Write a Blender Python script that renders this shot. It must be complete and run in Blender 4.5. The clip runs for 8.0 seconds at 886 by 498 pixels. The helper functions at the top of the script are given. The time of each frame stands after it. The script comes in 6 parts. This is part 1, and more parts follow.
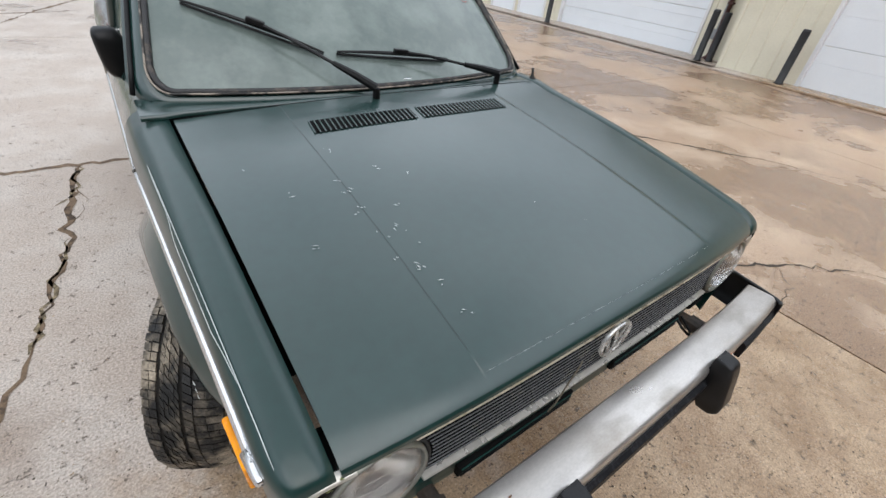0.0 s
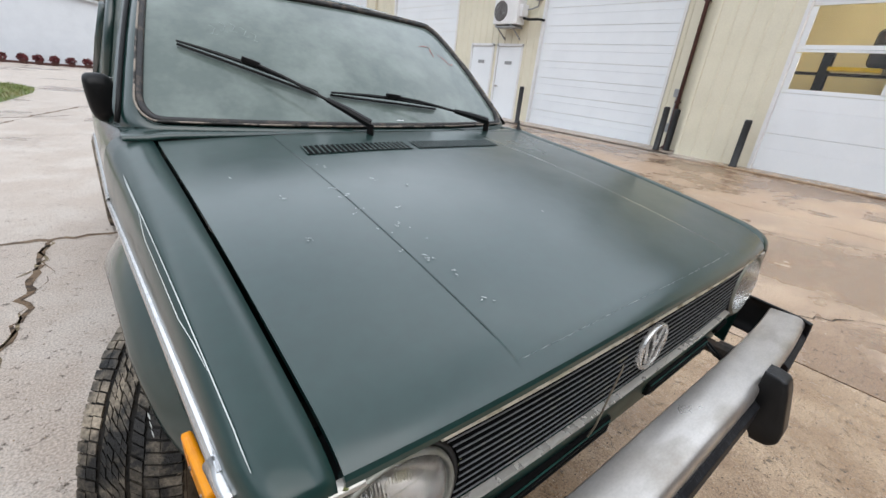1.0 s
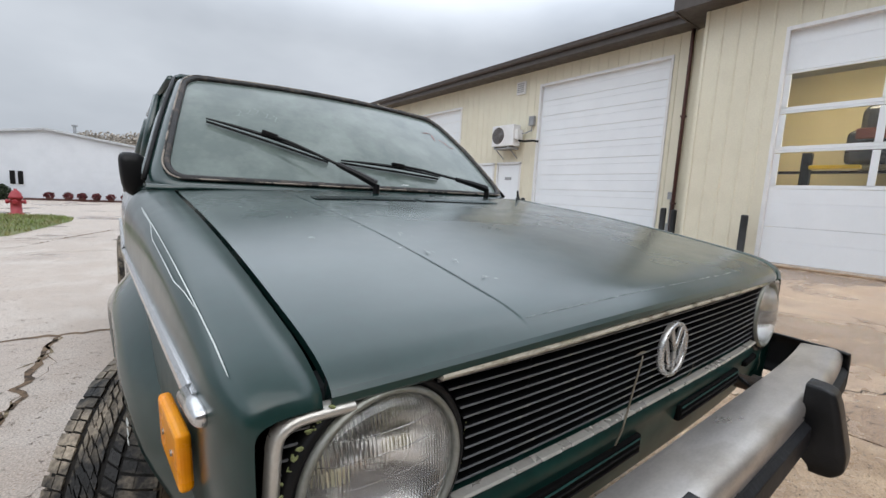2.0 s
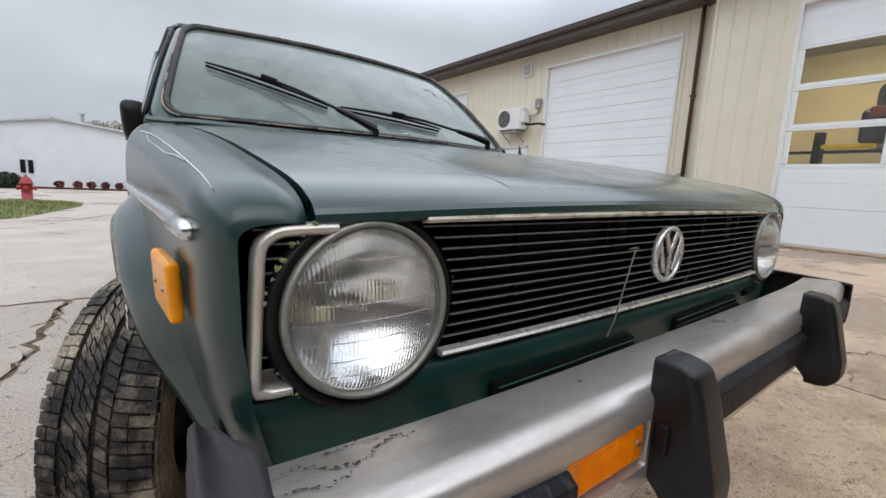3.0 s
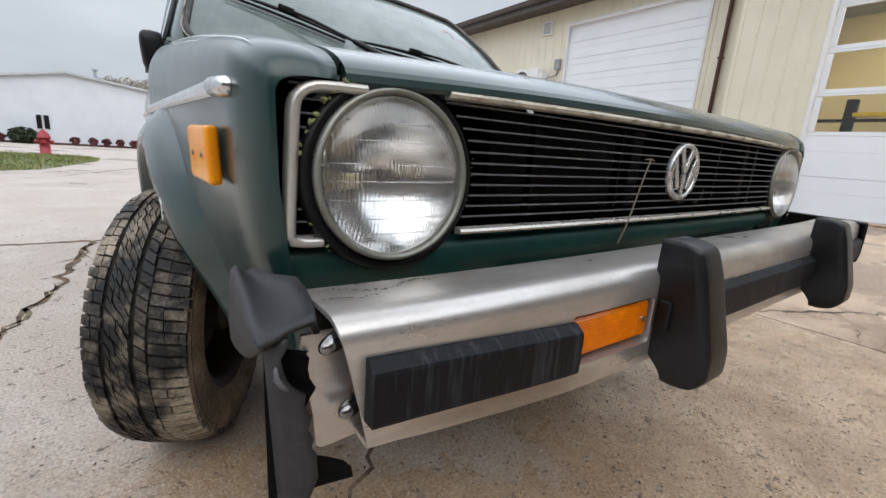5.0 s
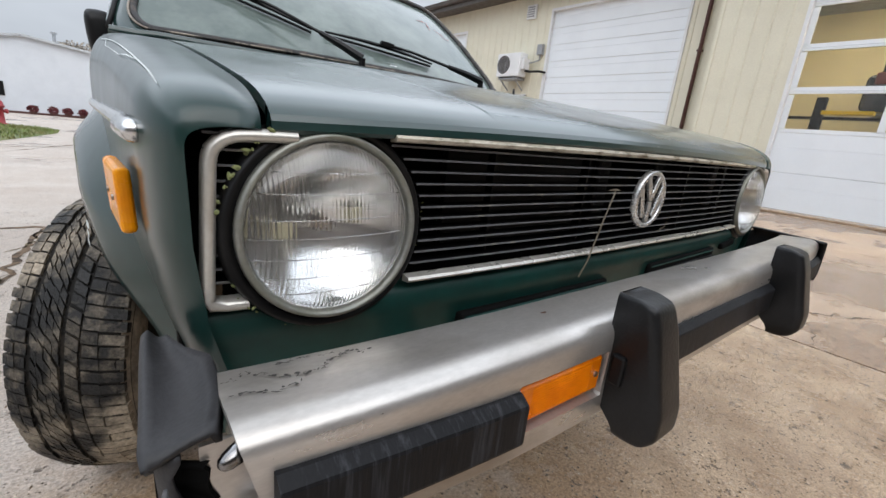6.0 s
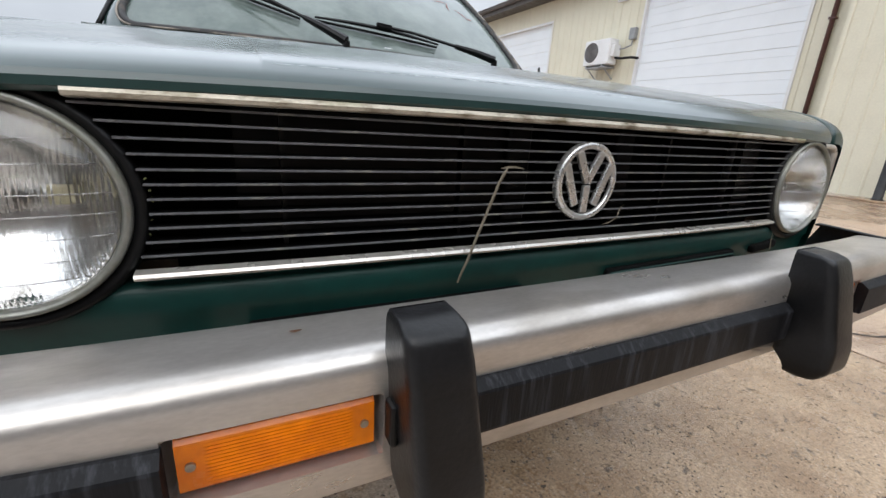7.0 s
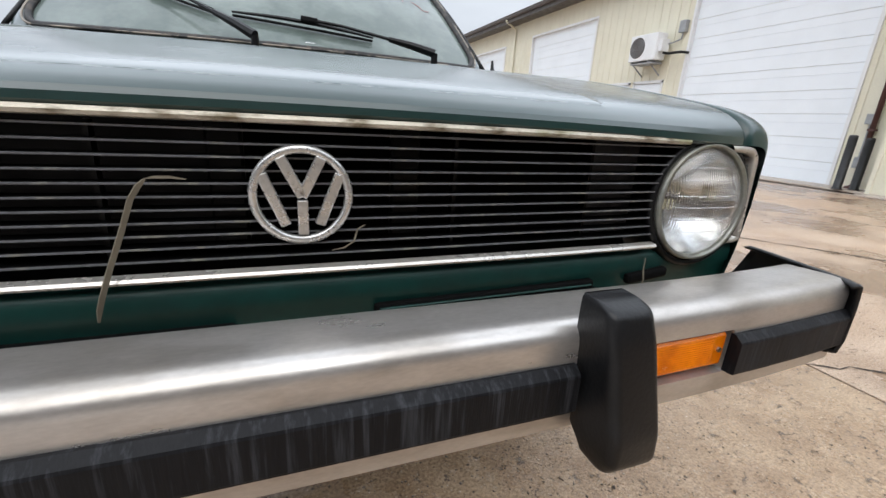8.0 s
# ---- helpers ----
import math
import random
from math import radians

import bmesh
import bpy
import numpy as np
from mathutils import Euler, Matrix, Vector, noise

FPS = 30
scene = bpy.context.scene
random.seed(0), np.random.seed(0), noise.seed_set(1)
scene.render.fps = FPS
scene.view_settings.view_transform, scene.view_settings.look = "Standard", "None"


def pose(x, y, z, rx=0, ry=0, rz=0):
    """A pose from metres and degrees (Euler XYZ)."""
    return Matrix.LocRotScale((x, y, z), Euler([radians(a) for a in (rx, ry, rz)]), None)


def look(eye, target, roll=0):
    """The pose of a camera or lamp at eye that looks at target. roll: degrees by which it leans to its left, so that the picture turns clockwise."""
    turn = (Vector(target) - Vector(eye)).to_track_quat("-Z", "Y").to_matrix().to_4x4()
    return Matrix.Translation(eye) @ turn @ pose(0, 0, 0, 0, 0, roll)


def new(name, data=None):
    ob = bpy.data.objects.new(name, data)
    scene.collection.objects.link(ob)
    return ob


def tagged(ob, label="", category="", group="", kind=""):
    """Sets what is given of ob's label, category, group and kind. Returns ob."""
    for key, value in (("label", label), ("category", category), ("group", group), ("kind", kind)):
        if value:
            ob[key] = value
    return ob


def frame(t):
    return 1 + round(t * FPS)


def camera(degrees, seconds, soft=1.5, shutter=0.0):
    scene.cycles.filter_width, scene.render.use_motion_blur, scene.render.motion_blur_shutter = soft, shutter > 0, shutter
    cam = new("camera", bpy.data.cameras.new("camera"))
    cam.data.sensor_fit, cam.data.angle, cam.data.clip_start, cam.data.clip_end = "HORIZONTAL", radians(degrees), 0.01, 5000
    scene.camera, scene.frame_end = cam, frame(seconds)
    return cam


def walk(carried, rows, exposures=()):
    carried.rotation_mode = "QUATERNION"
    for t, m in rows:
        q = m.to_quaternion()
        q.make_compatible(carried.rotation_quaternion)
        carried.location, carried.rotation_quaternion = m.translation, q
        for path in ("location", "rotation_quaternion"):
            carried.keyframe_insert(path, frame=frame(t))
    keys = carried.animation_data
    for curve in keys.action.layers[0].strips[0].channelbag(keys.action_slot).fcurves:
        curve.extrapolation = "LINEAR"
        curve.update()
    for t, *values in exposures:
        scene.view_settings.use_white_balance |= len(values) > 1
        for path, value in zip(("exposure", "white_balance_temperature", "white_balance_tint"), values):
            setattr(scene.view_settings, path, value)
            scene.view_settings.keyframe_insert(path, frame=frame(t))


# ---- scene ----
cam = camera(93.4, 8.0)
PATH = [
    (0, (-0.722, -0.241, 1.337), (0.327, 1.01, 0.182), 7.8),
    (0.5, (-0.767, -0.201, 1.274), (0.375, 1.065, 0.228), 7.9),
    (1, (-0.751, -0.233, 1.129), (0.46, 1.166, 0.369), 6.1),
    (1.2, (-0.752, -0.244, 1.053), (0.477, 1.213, 0.448), 4.9),
    (2.3, (-0.76, -0.31, 0.915), (0.461, 1.259, 0.699), 3.2),
    (2.5, (-0.759, -0.317, 0.884), (0.455, 1.255, 0.641), 3.1),
    (3, (-0.749, -0.329, 0.797), (0.45, 1.244, 0.501), 2.9),
    (3.5, (-0.749, -0.347, 0.753), (0.435, 1.229, 0.413), 2.9),
    (4, (-0.761, -0.364, 0.703), (0.404, 1.215, 0.316), 3.2),
    (4.2, (-0.764, -0.366, 0.699), (0.396, 1.212, 0.293), 3.4),
    (5.3, (-0.779, -0.35, 0.715), (0.37, 1.213, 0.228), 4.6),
    (5.5, (-0.773, -0.34, 0.733), (0.414, 1.187, 0.222), 5.3),
    (6, (-0.725, -0.338, 0.771), (0.496, 1.156, 0.245), 6.1),
    (6.5, (-0.584, -0.365, 0.761), (0.477, 1.245, 0.231), 5.2),
    (7, (-0.401, -0.394, 0.758), (0.47, 1.313, 0.188), 4.0),
    (7.5, (-0.198, -0.406, 0.77), (0.545, 1.356, 0.183), 3.3),
    (8, (-0.009, -0.427, 0.779), (0.667, 1.363, 0.196), 3.7),
]
walk(cam, [(t, look(eye, target, roll)) for t, eye, target, roll in PATH],
     [(0.0, -0.07), (1.0, -0.04), (2.3, -0.20), (4.0, -0.11), (5.5, -0.02), (6.5, -0.01), (7.5, 0.19), (8.0, 0.17)])

# ---- helpers of this scene ----
def part(name, bm, material, parent, label="", smooth=False):
    """Link a bmesh as one mesh object under a thing or part."""
    me = bpy.data.meshes.new(name)
    bm.normal_update()
    bm.to_mesh(me)
    bm.free()
    if material:
        me.materials.append(material)
    if smooth:
        me.shade_smooth()
    ob = new(name, me)
    if parent is not None:
        ob.parent = parent
        if parent.parent is None:
            ob.matrix_parent_inverse = parent.matrix_basis.inverted()
    return tagged(ob, label=label)


def thing(name, loc, label, category, group="", kind=""):
    e = new(name)
    e.matrix_basis = Matrix.Translation(loc)
    e.empty_display_size = 0.1
    return tagged(e, label, category, group, kind)


def box(bm, c, s, rot=None, bevel=0.0, seg=2):
    r = bmesh.ops.create_cube(bm, size=1.0)
    vs = r["verts"]
    m = Matrix.Translation(c) @ (rot.to_4x4() if rot else Matrix.Identity(4)) @ Matrix.Diagonal((*s, 1))
    bmesh.ops.transform(bm, matrix=m, verts=vs)
    if bevel:
        es = {e for v in vs for e in v.link_edges}
        bmesh.ops.bevel(bm, geom=list(es), offset=bevel, segments=seg, affect="EDGES", profile=0.5)
    return vs


def rod(bm, a, b, r1, r2=None, n=12):
    a, b = Vector(a), Vector(b)
    d = b - a
    r = bmesh.ops.create_cone(bm, cap_ends=True, segments=n, radius1=r1, radius2=r1 if r2 is None else r2, depth=d.length)
    m = Matrix.Translation((a + b) / 2) @ d.to_track_quat("Z", "Y").to_matrix().to_4x4()
    bmesh.ops.transform(bm, matrix=m, verts=r["verts"])
    return r["verts"]


def grid(bm, rows, closed=False):
    """Quads between rows of points."""
    vs = [[bm.verts.new(p) for p in row] for row in rows]
    n = len(rows[0])
    for a, b in zip(vs, vs[1:]):
        for k in range(n if closed else n - 1):
            q = (a[k], a[(k + 1) % n], b[(k + 1) % n], b[k])
            if len({id(v) for v in q}) == 4:
                bm.faces.new(q)
    return vs


def tube(bm, pts, r, n=8, closed=False):
    """A round tube along points; r is one radius or one for each point."""
    pts = [Vector(p) for p in pts]
    rows, up = [], Vector((0, 0, 1))
    for k, p in enumerate(pts):
        a = pts[k - 1] if (k or closed) else p
        b = pts[(k + 1) % len(pts)] if (k < len(pts) - 1 or closed) else p
        d = (b - a).normalized()
        side = d.cross(up)
        if side.length < 1e-3:
            side = d.cross(Vector((1, 0, 0)))
        side.normalize()
        w = side.cross(d)
        rr = r[k] if isinstance(r, (list, tuple)) else r
        rows.append([p + rr * (math.cos(2 * math.pi * j / n) * side + math.sin(2 * math.pi * j / n) * w) for j in range(n)])
    if closed:
        rows.append(rows[0])
    vs = grid(bm, rows, closed=True)
    if not closed:
        bm.faces.new(list(reversed(vs[0])))
        bm.faces.new(vs[-1])
    bmesh.ops.remove_doubles(bm, verts=bm.verts, dist=1e-6)
    return vs


def thick(bm, t):
    """Give a sheet thickness t against its normals."""
    bm.normal_update()
    bmesh.ops.solidify(bm, geom=list(bm.faces), thickness=t)


def lathe(bm, prof, centre, axis, n=48):
    """Revolve (radius, along) pairs about an axis."""
    axis = Vector(axis).normalized()
    u = axis.orthogonal().normalized()
    w = axis.cross(u)
    c = Vector(centre)
    rows = []
    for k in range(n + 1):
        a = 2 * math.pi * k / n
        d = math.cos(a) * u + math.sin(a) * w
        rows.append([c + axis * h + d * r for r, h in prof])
    grid(bm, rows)
    bmesh.ops.remove_doubles(bm, verts=bm.verts, dist=1e-6)
    bmesh.ops.recalc_face_normals(bm, faces=bm.faces)


def smooth01(x):
    x = min(1.0, max(0.0, x))
    return x * x * (3 - 2 * x)


def mix(a, b, t):
    return a + (b - a) * t


def mirrored(ob, name=None):
    """A copy of a part across the car's middle plane, with its own mesh."""
    me = ob.data.copy()
    me.transform(Matrix.Diagonal((-1, 1, 1, 1)))
    me.flip_normals()
    o = new(name or ob.name, me)
    o.parent = ob.parent
    o.matrix_parent_inverse = ob.matrix_parent_inverse.copy()
    if "label" in ob:
        o["label"] = ob["label"]
    return o


def strip(name, pts, w, mat, parent, out, lift=0.0012, label="", deep=0.0):
    """A thin strip lying on a surface along points; out is the way off the surface."""
    bm = bmesh.new()
    out = Vector(out).normalized()
    rows = []
    for k, p in enumerate(pts):
        a, b = Vector(pts[max(0, k - 1)]), Vector(pts[min(len(pts) - 1, k + 1)])
        s = (b - a).cross(out).normalized() * w * (0.35 if k in (0, len(pts) - 1) else 1.0) / 2
        c = Vector(p) + out * lift
        rows.append([c - s, c + s])
    grid(bm, rows)
    bm.normal_update()
    for f in bm.faces:
        if f.normal.dot(out) < 0:
            f.normal_flip()
    if deep:
        thick(bm, deep)
    return part(name, bm, mat, parent, label)


# ---- world, sun ----
world = bpy.data.worlds.new("sky")
scene.world = world
world.use_nodes = True
wn, wl = world.node_tree.nodes, world.node_tree.links
wn.clear()
w_out = wn.new("ShaderNodeOutputWorld")
w_bg = wn.new("ShaderNodeBackground")
w_co = wn.new("ShaderNodeTexCoord")
w_map = wn.new("ShaderNodeMapping")
w_map.inputs["Scale"].default_value = (1.0, 1.0, 2.2)
w_noise = wn.new("ShaderNodeTexNoise")
w_noise.inputs["Scale"].default_value = 1.7
w_noise.inputs["Detail"].default_value = 5.0
w_noise.inputs["Roughness"].default_value = 0.5
w_ramp = wn.new("ShaderNodeValToRGB")
w_ramp.color_ramp.elements[0].position, w_ramp.color_ramp.elements[0].color = 0.30, (0.43, 0.475, 0.54, 1)
w_ramp.color_ramp.elements[1].position, w_ramp.color_ramp.elements[1].color = 0.72, (0.70, 0.75, 0.82, 1)
w_sky = wn.new("ShaderNodeTexSky")
w_sky.sky_type = "NISHITA"
w_sky.sun_disc = False
w_sky.sun_elevation, w_sky.sun_rotation = radians(48), radians(200)
w_sky.dust_density = 6.0
w_sk = wn.new("ShaderNodeVectorMath")
w_sk.operation = "SCALE"
w_sk.inputs["Scale"].default_value = 0.10
w_mix = wn.new("ShaderNodeMix")
w_mix.data_type = "RGBA"
w_mix.inputs["Factor"].default_value = 0.06
wl.new(w_co.outputs["Generated"], w_map.inputs["Vector"])
wl.new(w_map.outputs["Vector"], w_noise.inputs["Vector"])
wl.new(w_noise.outputs["Fac"], w_ramp.inputs["Fac"])
wl.new(w_sky.outputs["Color"], w_sk.inputs[0])
wl.new(w_ramp.outputs["Color"], w_mix.inputs["A"])
wl.new(w_sk.outputs["Vector"], w_mix.inputs["B"])
w_sep = wn.new("ShaderNodeSeparateXYZ")
w_alt = wn.new("ShaderNodeValToRGB")
w_alt.color_ramp.interpolation = "EASE"
for pos, level in ((0.30, 0.82), (0.55, 2.45), (0.76, 2.42), (1.0, 1.65)):
    stop = w_alt.color_ramp.elements[0] if pos == 0.30 else w_alt.color_ramp.elements[-1] if pos == 1.0 else w_alt.color_ramp.elements.new(pos)
    stop.position, stop.color = pos, (level / 3, level / 3, level / 3, 1)
w_lev = wn.new("ShaderNodeMath")
w_lev.operation = "MULTIPLY"
w_lev.inputs[1].default_value = 3.0
w_mul = wn.new("ShaderNodeVectorMath")
w_mul.operation = "SCALE"
wl.new(w_co.outputs["Generated"], w_sep.inputs["Vector"])
wl.new(w_sep.outputs["Z"], w_alt.inputs["Fac"])
wl.new(w_alt.outputs["Color"], w_lev.inputs[0])
wl.new(w_mix.outputs["Result"], w_mul.inputs[0])
wl.new(w_lev.outputs["Value"], w_mul.inputs["Scale"])
wl.new(w_mul.outputs["Vector"], w_bg.inputs["Color"])
w_bg.inputs["Strength"].default_value = 1.30
wl.new(w_bg.outputs["Background"], w_out.inputs["Surface"])
sun = new("sun", bpy.data.lights.new("sun", "SUN"))
sun.data.energy, sun.data.angle, sun.data.color = 0.9, radians(60), (1.0, 0.985, 0.965)
sun.matrix_basis = look((-3, -8, 12), (0, 0, 0))


# ---- materials ----
def surf(name, col, rough=0.5, metal=0.0, var=0.12, scale=6.0, fine=90.0, bump=0.05, col2=None, mottle=(0.42, 0.62),
         coat=0.0, spec=0.5, rvar=0.1, fbump=None, stretch=(1, 1, 1), island=0.0, rand=0.0, third=None, tmottle=(0.55, 0.7), tscale=1.0):
    """Principled surface with variation at two scales; col2 is a second colour in blotches, third another in wide stains."""
    m = bpy.data.materials.new(name)
    m.use_nodes = True
    n, l = m.node_tree.nodes, m.node_tree.links
    p = n["Principled BSDF"]
    co = n.new("ShaderNodeTexCoord")
    mp = n.new("ShaderNodeMapping")
    mp.inputs["Scale"].default_value = stretch
    l.new(co.outputs["Object"], mp.inputs["Vector"])
    a = n.new("ShaderNodeTexNoise")
    a.inputs["Scale"].default_value, a.inputs["Detail"].default_value, a.inputs["Roughness"].default_value = scale, 6.0, 0.6
    b = n.new("ShaderNodeTexNoise")
    b.inputs["Scale"].default_value, b.inputs["Detail"].default_value = fine, 3.0
    for t in (a, b):
        l.new(mp.outputs["Vector"], t.inputs["Vector"])
    r1 = n.new("ShaderNodeValToRGB")
    c2 = col2 or tuple(max(0, v * (1 - 1.5 * var)) for v in col)
    r1.color_ramp.elements[0].position, r1.color_ramp.elements[0].color = mottle[0], (*col, 1)
    r1.color_ramp.elements[1].position, r1.color_ramp.elements[1].color = mottle[1], (*c2, 1)
    l.new(a.outputs["Fac"], r1.inputs["Fac"])
    last = r1.outputs["Color"]
    if third:
        c = n.new("ShaderNodeTexNoise")
        c.inputs["Scale"].default_value, c.inputs["Detail"].default_value = tscale, 4.0
        l.new(mp.outputs["Vector"], c.inputs["Vector"])
        r3 = n.new("ShaderNodeMapRange")
        r3.inputs["From Min"].default_value, r3.inputs["From Max"].default_value = tmottle
        l.new(c.outputs["Fac"], r3.inputs["Value"])
        m3 = n.new("ShaderNodeMix")
        m3.data_type = "RGBA"
        l.new(r3.outputs["Result"], m3.inputs["Factor"])
        l.new(last, m3.inputs["A"])
        m3.inputs["B"].default_value = (*third, 1)
        last = m3.outputs["Result"]
    hsv = n.new("ShaderNodeHueSaturation")
    mr = n.new("ShaderNodeMapRange")
    mr.inputs["From Min"].default_value, mr.inputs["From Max"].default_value = 0.25, 0.75
    mr.inputs["To Min"].default_value, mr.inputs["To Max"].default_value = 1 - var, 1 + var
    l.new(b.outputs["Fac"], mr.inputs["Value"])
    val = mr.outputs["Result"]
    if rand:
        oi = n.new("ShaderNodeObjectInfo")
        m2 = n.new("ShaderNodeMapRange")
        m2.inputs["To Min"].default_value, m2.inputs["To Max"].default_value = 1 - rand, 1 + rand
        l.new(oi.outputs["Random"], m2.inputs["Value"])
        mm = n.new("ShaderNodeMath")
        mm.operation = "MULTIPLY"
        l.new(val, mm.inputs[0])
        l.new(m2.outputs["Result"], mm.inputs[1])
        val = mm.outputs["Value"]
    if island:
        ge = n.new("ShaderNodeNewGeometry")
        m2 = n.new("ShaderNodeMapRange")
        m2.inputs["To Min"].default_value, m2.inputs["To Max"].default_value = 1 - island, 1 + island
        l.new(ge.outputs["Random Per Island"], m2.inputs["Value"])
        mm = n.new("ShaderNodeMath")
        mm.operation = "MULTIPLY"
        l.new(val, mm.inputs[0])
        l.new(m2.outputs["Result"], mm.inputs[1])
        val = mm.outputs["Value"]
    l.new(last, hsv.inputs["Color"])
    l.new(val, hsv.inputs["Value"])
    l.new(hsv.outputs["Color"], p.inputs["Base Color"])
    rr = n.new("ShaderNodeMapRange")
    rr.inputs["From Min"].default_value, rr.inputs["From Max"].default_value = 0.3, 0.7
    rr.inputs["To Min"].default_value, rr.inputs["To Max"].default_value = max(0.02, rough - rvar), min(1.0, rough + rvar)
    l.new(a.outputs["Fac"], rr.inputs["Value"])
    l.new(rr.outputs["Result"], p.inputs["Roughness"])
    p.inputs["Metallic"].default_value = metal
    p.inputs["Specular IOR Level"].default_value = spec
    p.inputs["Coat Weight"].default_value = coat
    p.inputs["Coat Roughness"].default_value = 0.15
    if bump:
        bp = n.new("ShaderNodeBump")
        bp.inputs["Strength"].default_value = bump
        bp.inputs["Distance"].default_value = 0.004
        l.new((b if fbump is None else a).outputs["Fac"], bp.inputs["Height"])
        l.new(bp.outputs["Normal"], p.inputs["Normal"])
    return m


M_PAINT = surf("green_paint", (0.0058, 0.0268, 0.0232), 0.36, var=0.10, scale=3.0, fine=40, bump=0.0, col2=(0.0076, 0.0300, 0.0265), rvar=0.06, spec=0.20, coat=1.0)
pn, pl = M_PAINT.node_tree.nodes, M_PAINT.node_tree.links
p_co = pn.new("ShaderNodeTexCoord")
p_no = pn.new("ShaderNodeTexNoise")
p_no.inputs["Scale"].default_value, p_no.inputs["Detail"].default_value, p_no.inputs["Roughness"].default_value = 5.0, 8.0, 0.7
p_mr = pn.new("ShaderNodeMapRange")
p_mr.inputs["From Min"].default_value, p_mr.inputs["From Max"].default_value = 0.36, 0.66
p_mr.inputs["To Min"].default_value, p_mr.inputs["To Max"].default_value = 0.13, 0.25
pl.new(p_co.outputs["Object"], p_no.inputs["Vector"])
pl.new(p_no.outputs["Fac"], p_mr.inputs["Value"])
pl.new(p_mr.outputs["Result"], pn["Principled BSDF"].inputs["Coat Roughness"])
M_PAINT.node_tree.nodes["Principled BSDF"].inputs["Coat IOR"].default_value = 1.58
def weathered(name, base):
    """Copy of the paint with grey-brown chalk marks and a painted reflection streak down the flank."""
    m = base.copy()
    m.name = name
    n, l = m.node_tree.nodes, m.node_tree.links
    p = n["Principled BSDF"]
    geo = n.new("ShaderNodeNewGeometry")
    mp = n.new("ShaderNodeMapping")
    mp.inputs["Scale"].default_value = (9, 9, 2.2)
    l.new(geo.outputs["Position"], mp.inputs["Vector"])
    t = n.new("ShaderNodeTexNoise")
    t.inputs["Scale"].default_value, t.inputs["Detail"].default_value, t.inputs["Roughness"].default_value = 1.6, 6.0, 0.6
    l.new(mp.outputs["Vector"], t.inputs["Vector"])
    sp = n.new("ShaderNodeSeparateXYZ")
    l.new(geo.outputs["Position"], sp.inputs["Vector"])

    def ramp(src, a, b, lo=0.0, hi=1.0):
        r = n.new("ShaderNodeMapRange")
        r.interpolation_type = "SMOOTHSTEP"
        r.inputs["From Min"].default_value, r.inputs["From Max"].default_value = a, b
        r.inputs["To Min"].default_value, r.inputs["To Max"].default_value = lo, hi
        l.new(src, r.inputs["Value"])
        return r.outputs["Result"]

    def times(a, b):
        k = n.new("ShaderNodeMath")
        k.operation = "MULTIPLY"
        l.new(a, k.inputs[0])
        l.new(b, k.inputs[1])
        return k.outputs["Value"]

    # where the chalk and the painted reflection of pale ground lie
    f = times(times(ramp(sp.outputs["Y"], 0.090, 0.150), ramp(sp.outputs["Y"], 0.30, 0.17)), ramp(sp.outputs["Z"], 0.765, 0.735))
    f = times(f, ramp(t.outputs["Fac"], 0.40, 0.62, 0.0, 0.14))
    old = p.inputs["Base Color"].links[0].from_socket
    x = n.new("ShaderNodeMix")
    x.data_type = "RGBA"
    l.new(f, x.inputs["Factor"])
    l.new(old, x.inputs["A"])
    x.inputs["B"].default_value = (0.092, 0.078, 0.061, 1)
    l.new(x.outputs["Result"], p.inputs["Base Color"])
    l.new(ramp(f, 0.0, 0.7, 0.58, 0.30), p.inputs["Coat Weight"])
    return m


# darkened green that stands in for shade in the bonnet's fold
M_SHADEPAINT = surf("crease_shade", (0.006, 0.012, 0.011), 0.42, var=0.3, scale=50, fine=200, bump=0.0, spec=0.6, coat=0.4)
M_WINGPAINT = weathered("weathered_reflection_paint", M_PAINT)
# less glossy body green, brightened for light bounced off the ground
M_DULLPAINT = surf("dull_bounce_lit_green", (0.006, 0.044, 0.037), 0.5, var=0.12, scale=4.0, fine=60, bump=0.02, col2=(0.008, 0.034, 0.029), rvar=0.08, spec=0.25, coat=0.12)
M_BLACK = surf("black_plastic", (0.004, 0.004, 0.0045), 0.42, var=0.2, scale=20, fine=300, bump=0.05, spec=0.25)
M_RUBBER = surf("black_rubber", (0.006, 0.006, 0.0065), 0.36, var=0.2, scale=14, fine=250, bump=0.10, col2=(0.011, 0.011, 0.012), spec=0.32, rvar=0.08)
M_GREYRUB = surf("weathered_rubber", (0.020, 0.0195, 0.021), 0.52, var=0.2, scale=16, fine=250, bump=0.10, col2=(0.032, 0.031, 0.033), spec=0.35)
M_RUBSTRIP = surf("streaked_rubber", (0.006, 0.0062, 0.0075), 0.55, var=0.3, scale=60, fine=300, bump=0.1, col2=(0.030, 0.031, 0.035), mottle=(0.50, 0.66), stretch=(2.6, 1, 0.14), spec=0.18)
# near-black: the shade of voids and hidden parts put into the colour
M_DARK = surf("void_shade_black", (0.003, 0.003, 0.003), 0.8, bump=0.0, spec=0.1)
M_CHROME = surf("chrome_trim", (0.72, 0.72, 0.72), 0.22, metal=1.0, var=0.05, scale=30, fine=200, bump=0.02, rvar=0.06)
M_OLDTRIM = surf("stained_trim", (0.50, 0.455, 0.37), 0.45, metal=0.3, var=0.15, scale=26, fine=300, bump=0.05, col2=(0.13, 0.10, 0.055), mottle=(0.47, 0.66), stretch=(1, 1, 3), third=(0.20, 0.20, 0.09), tmottle=(0.55, 0.66), tscale=9.0)
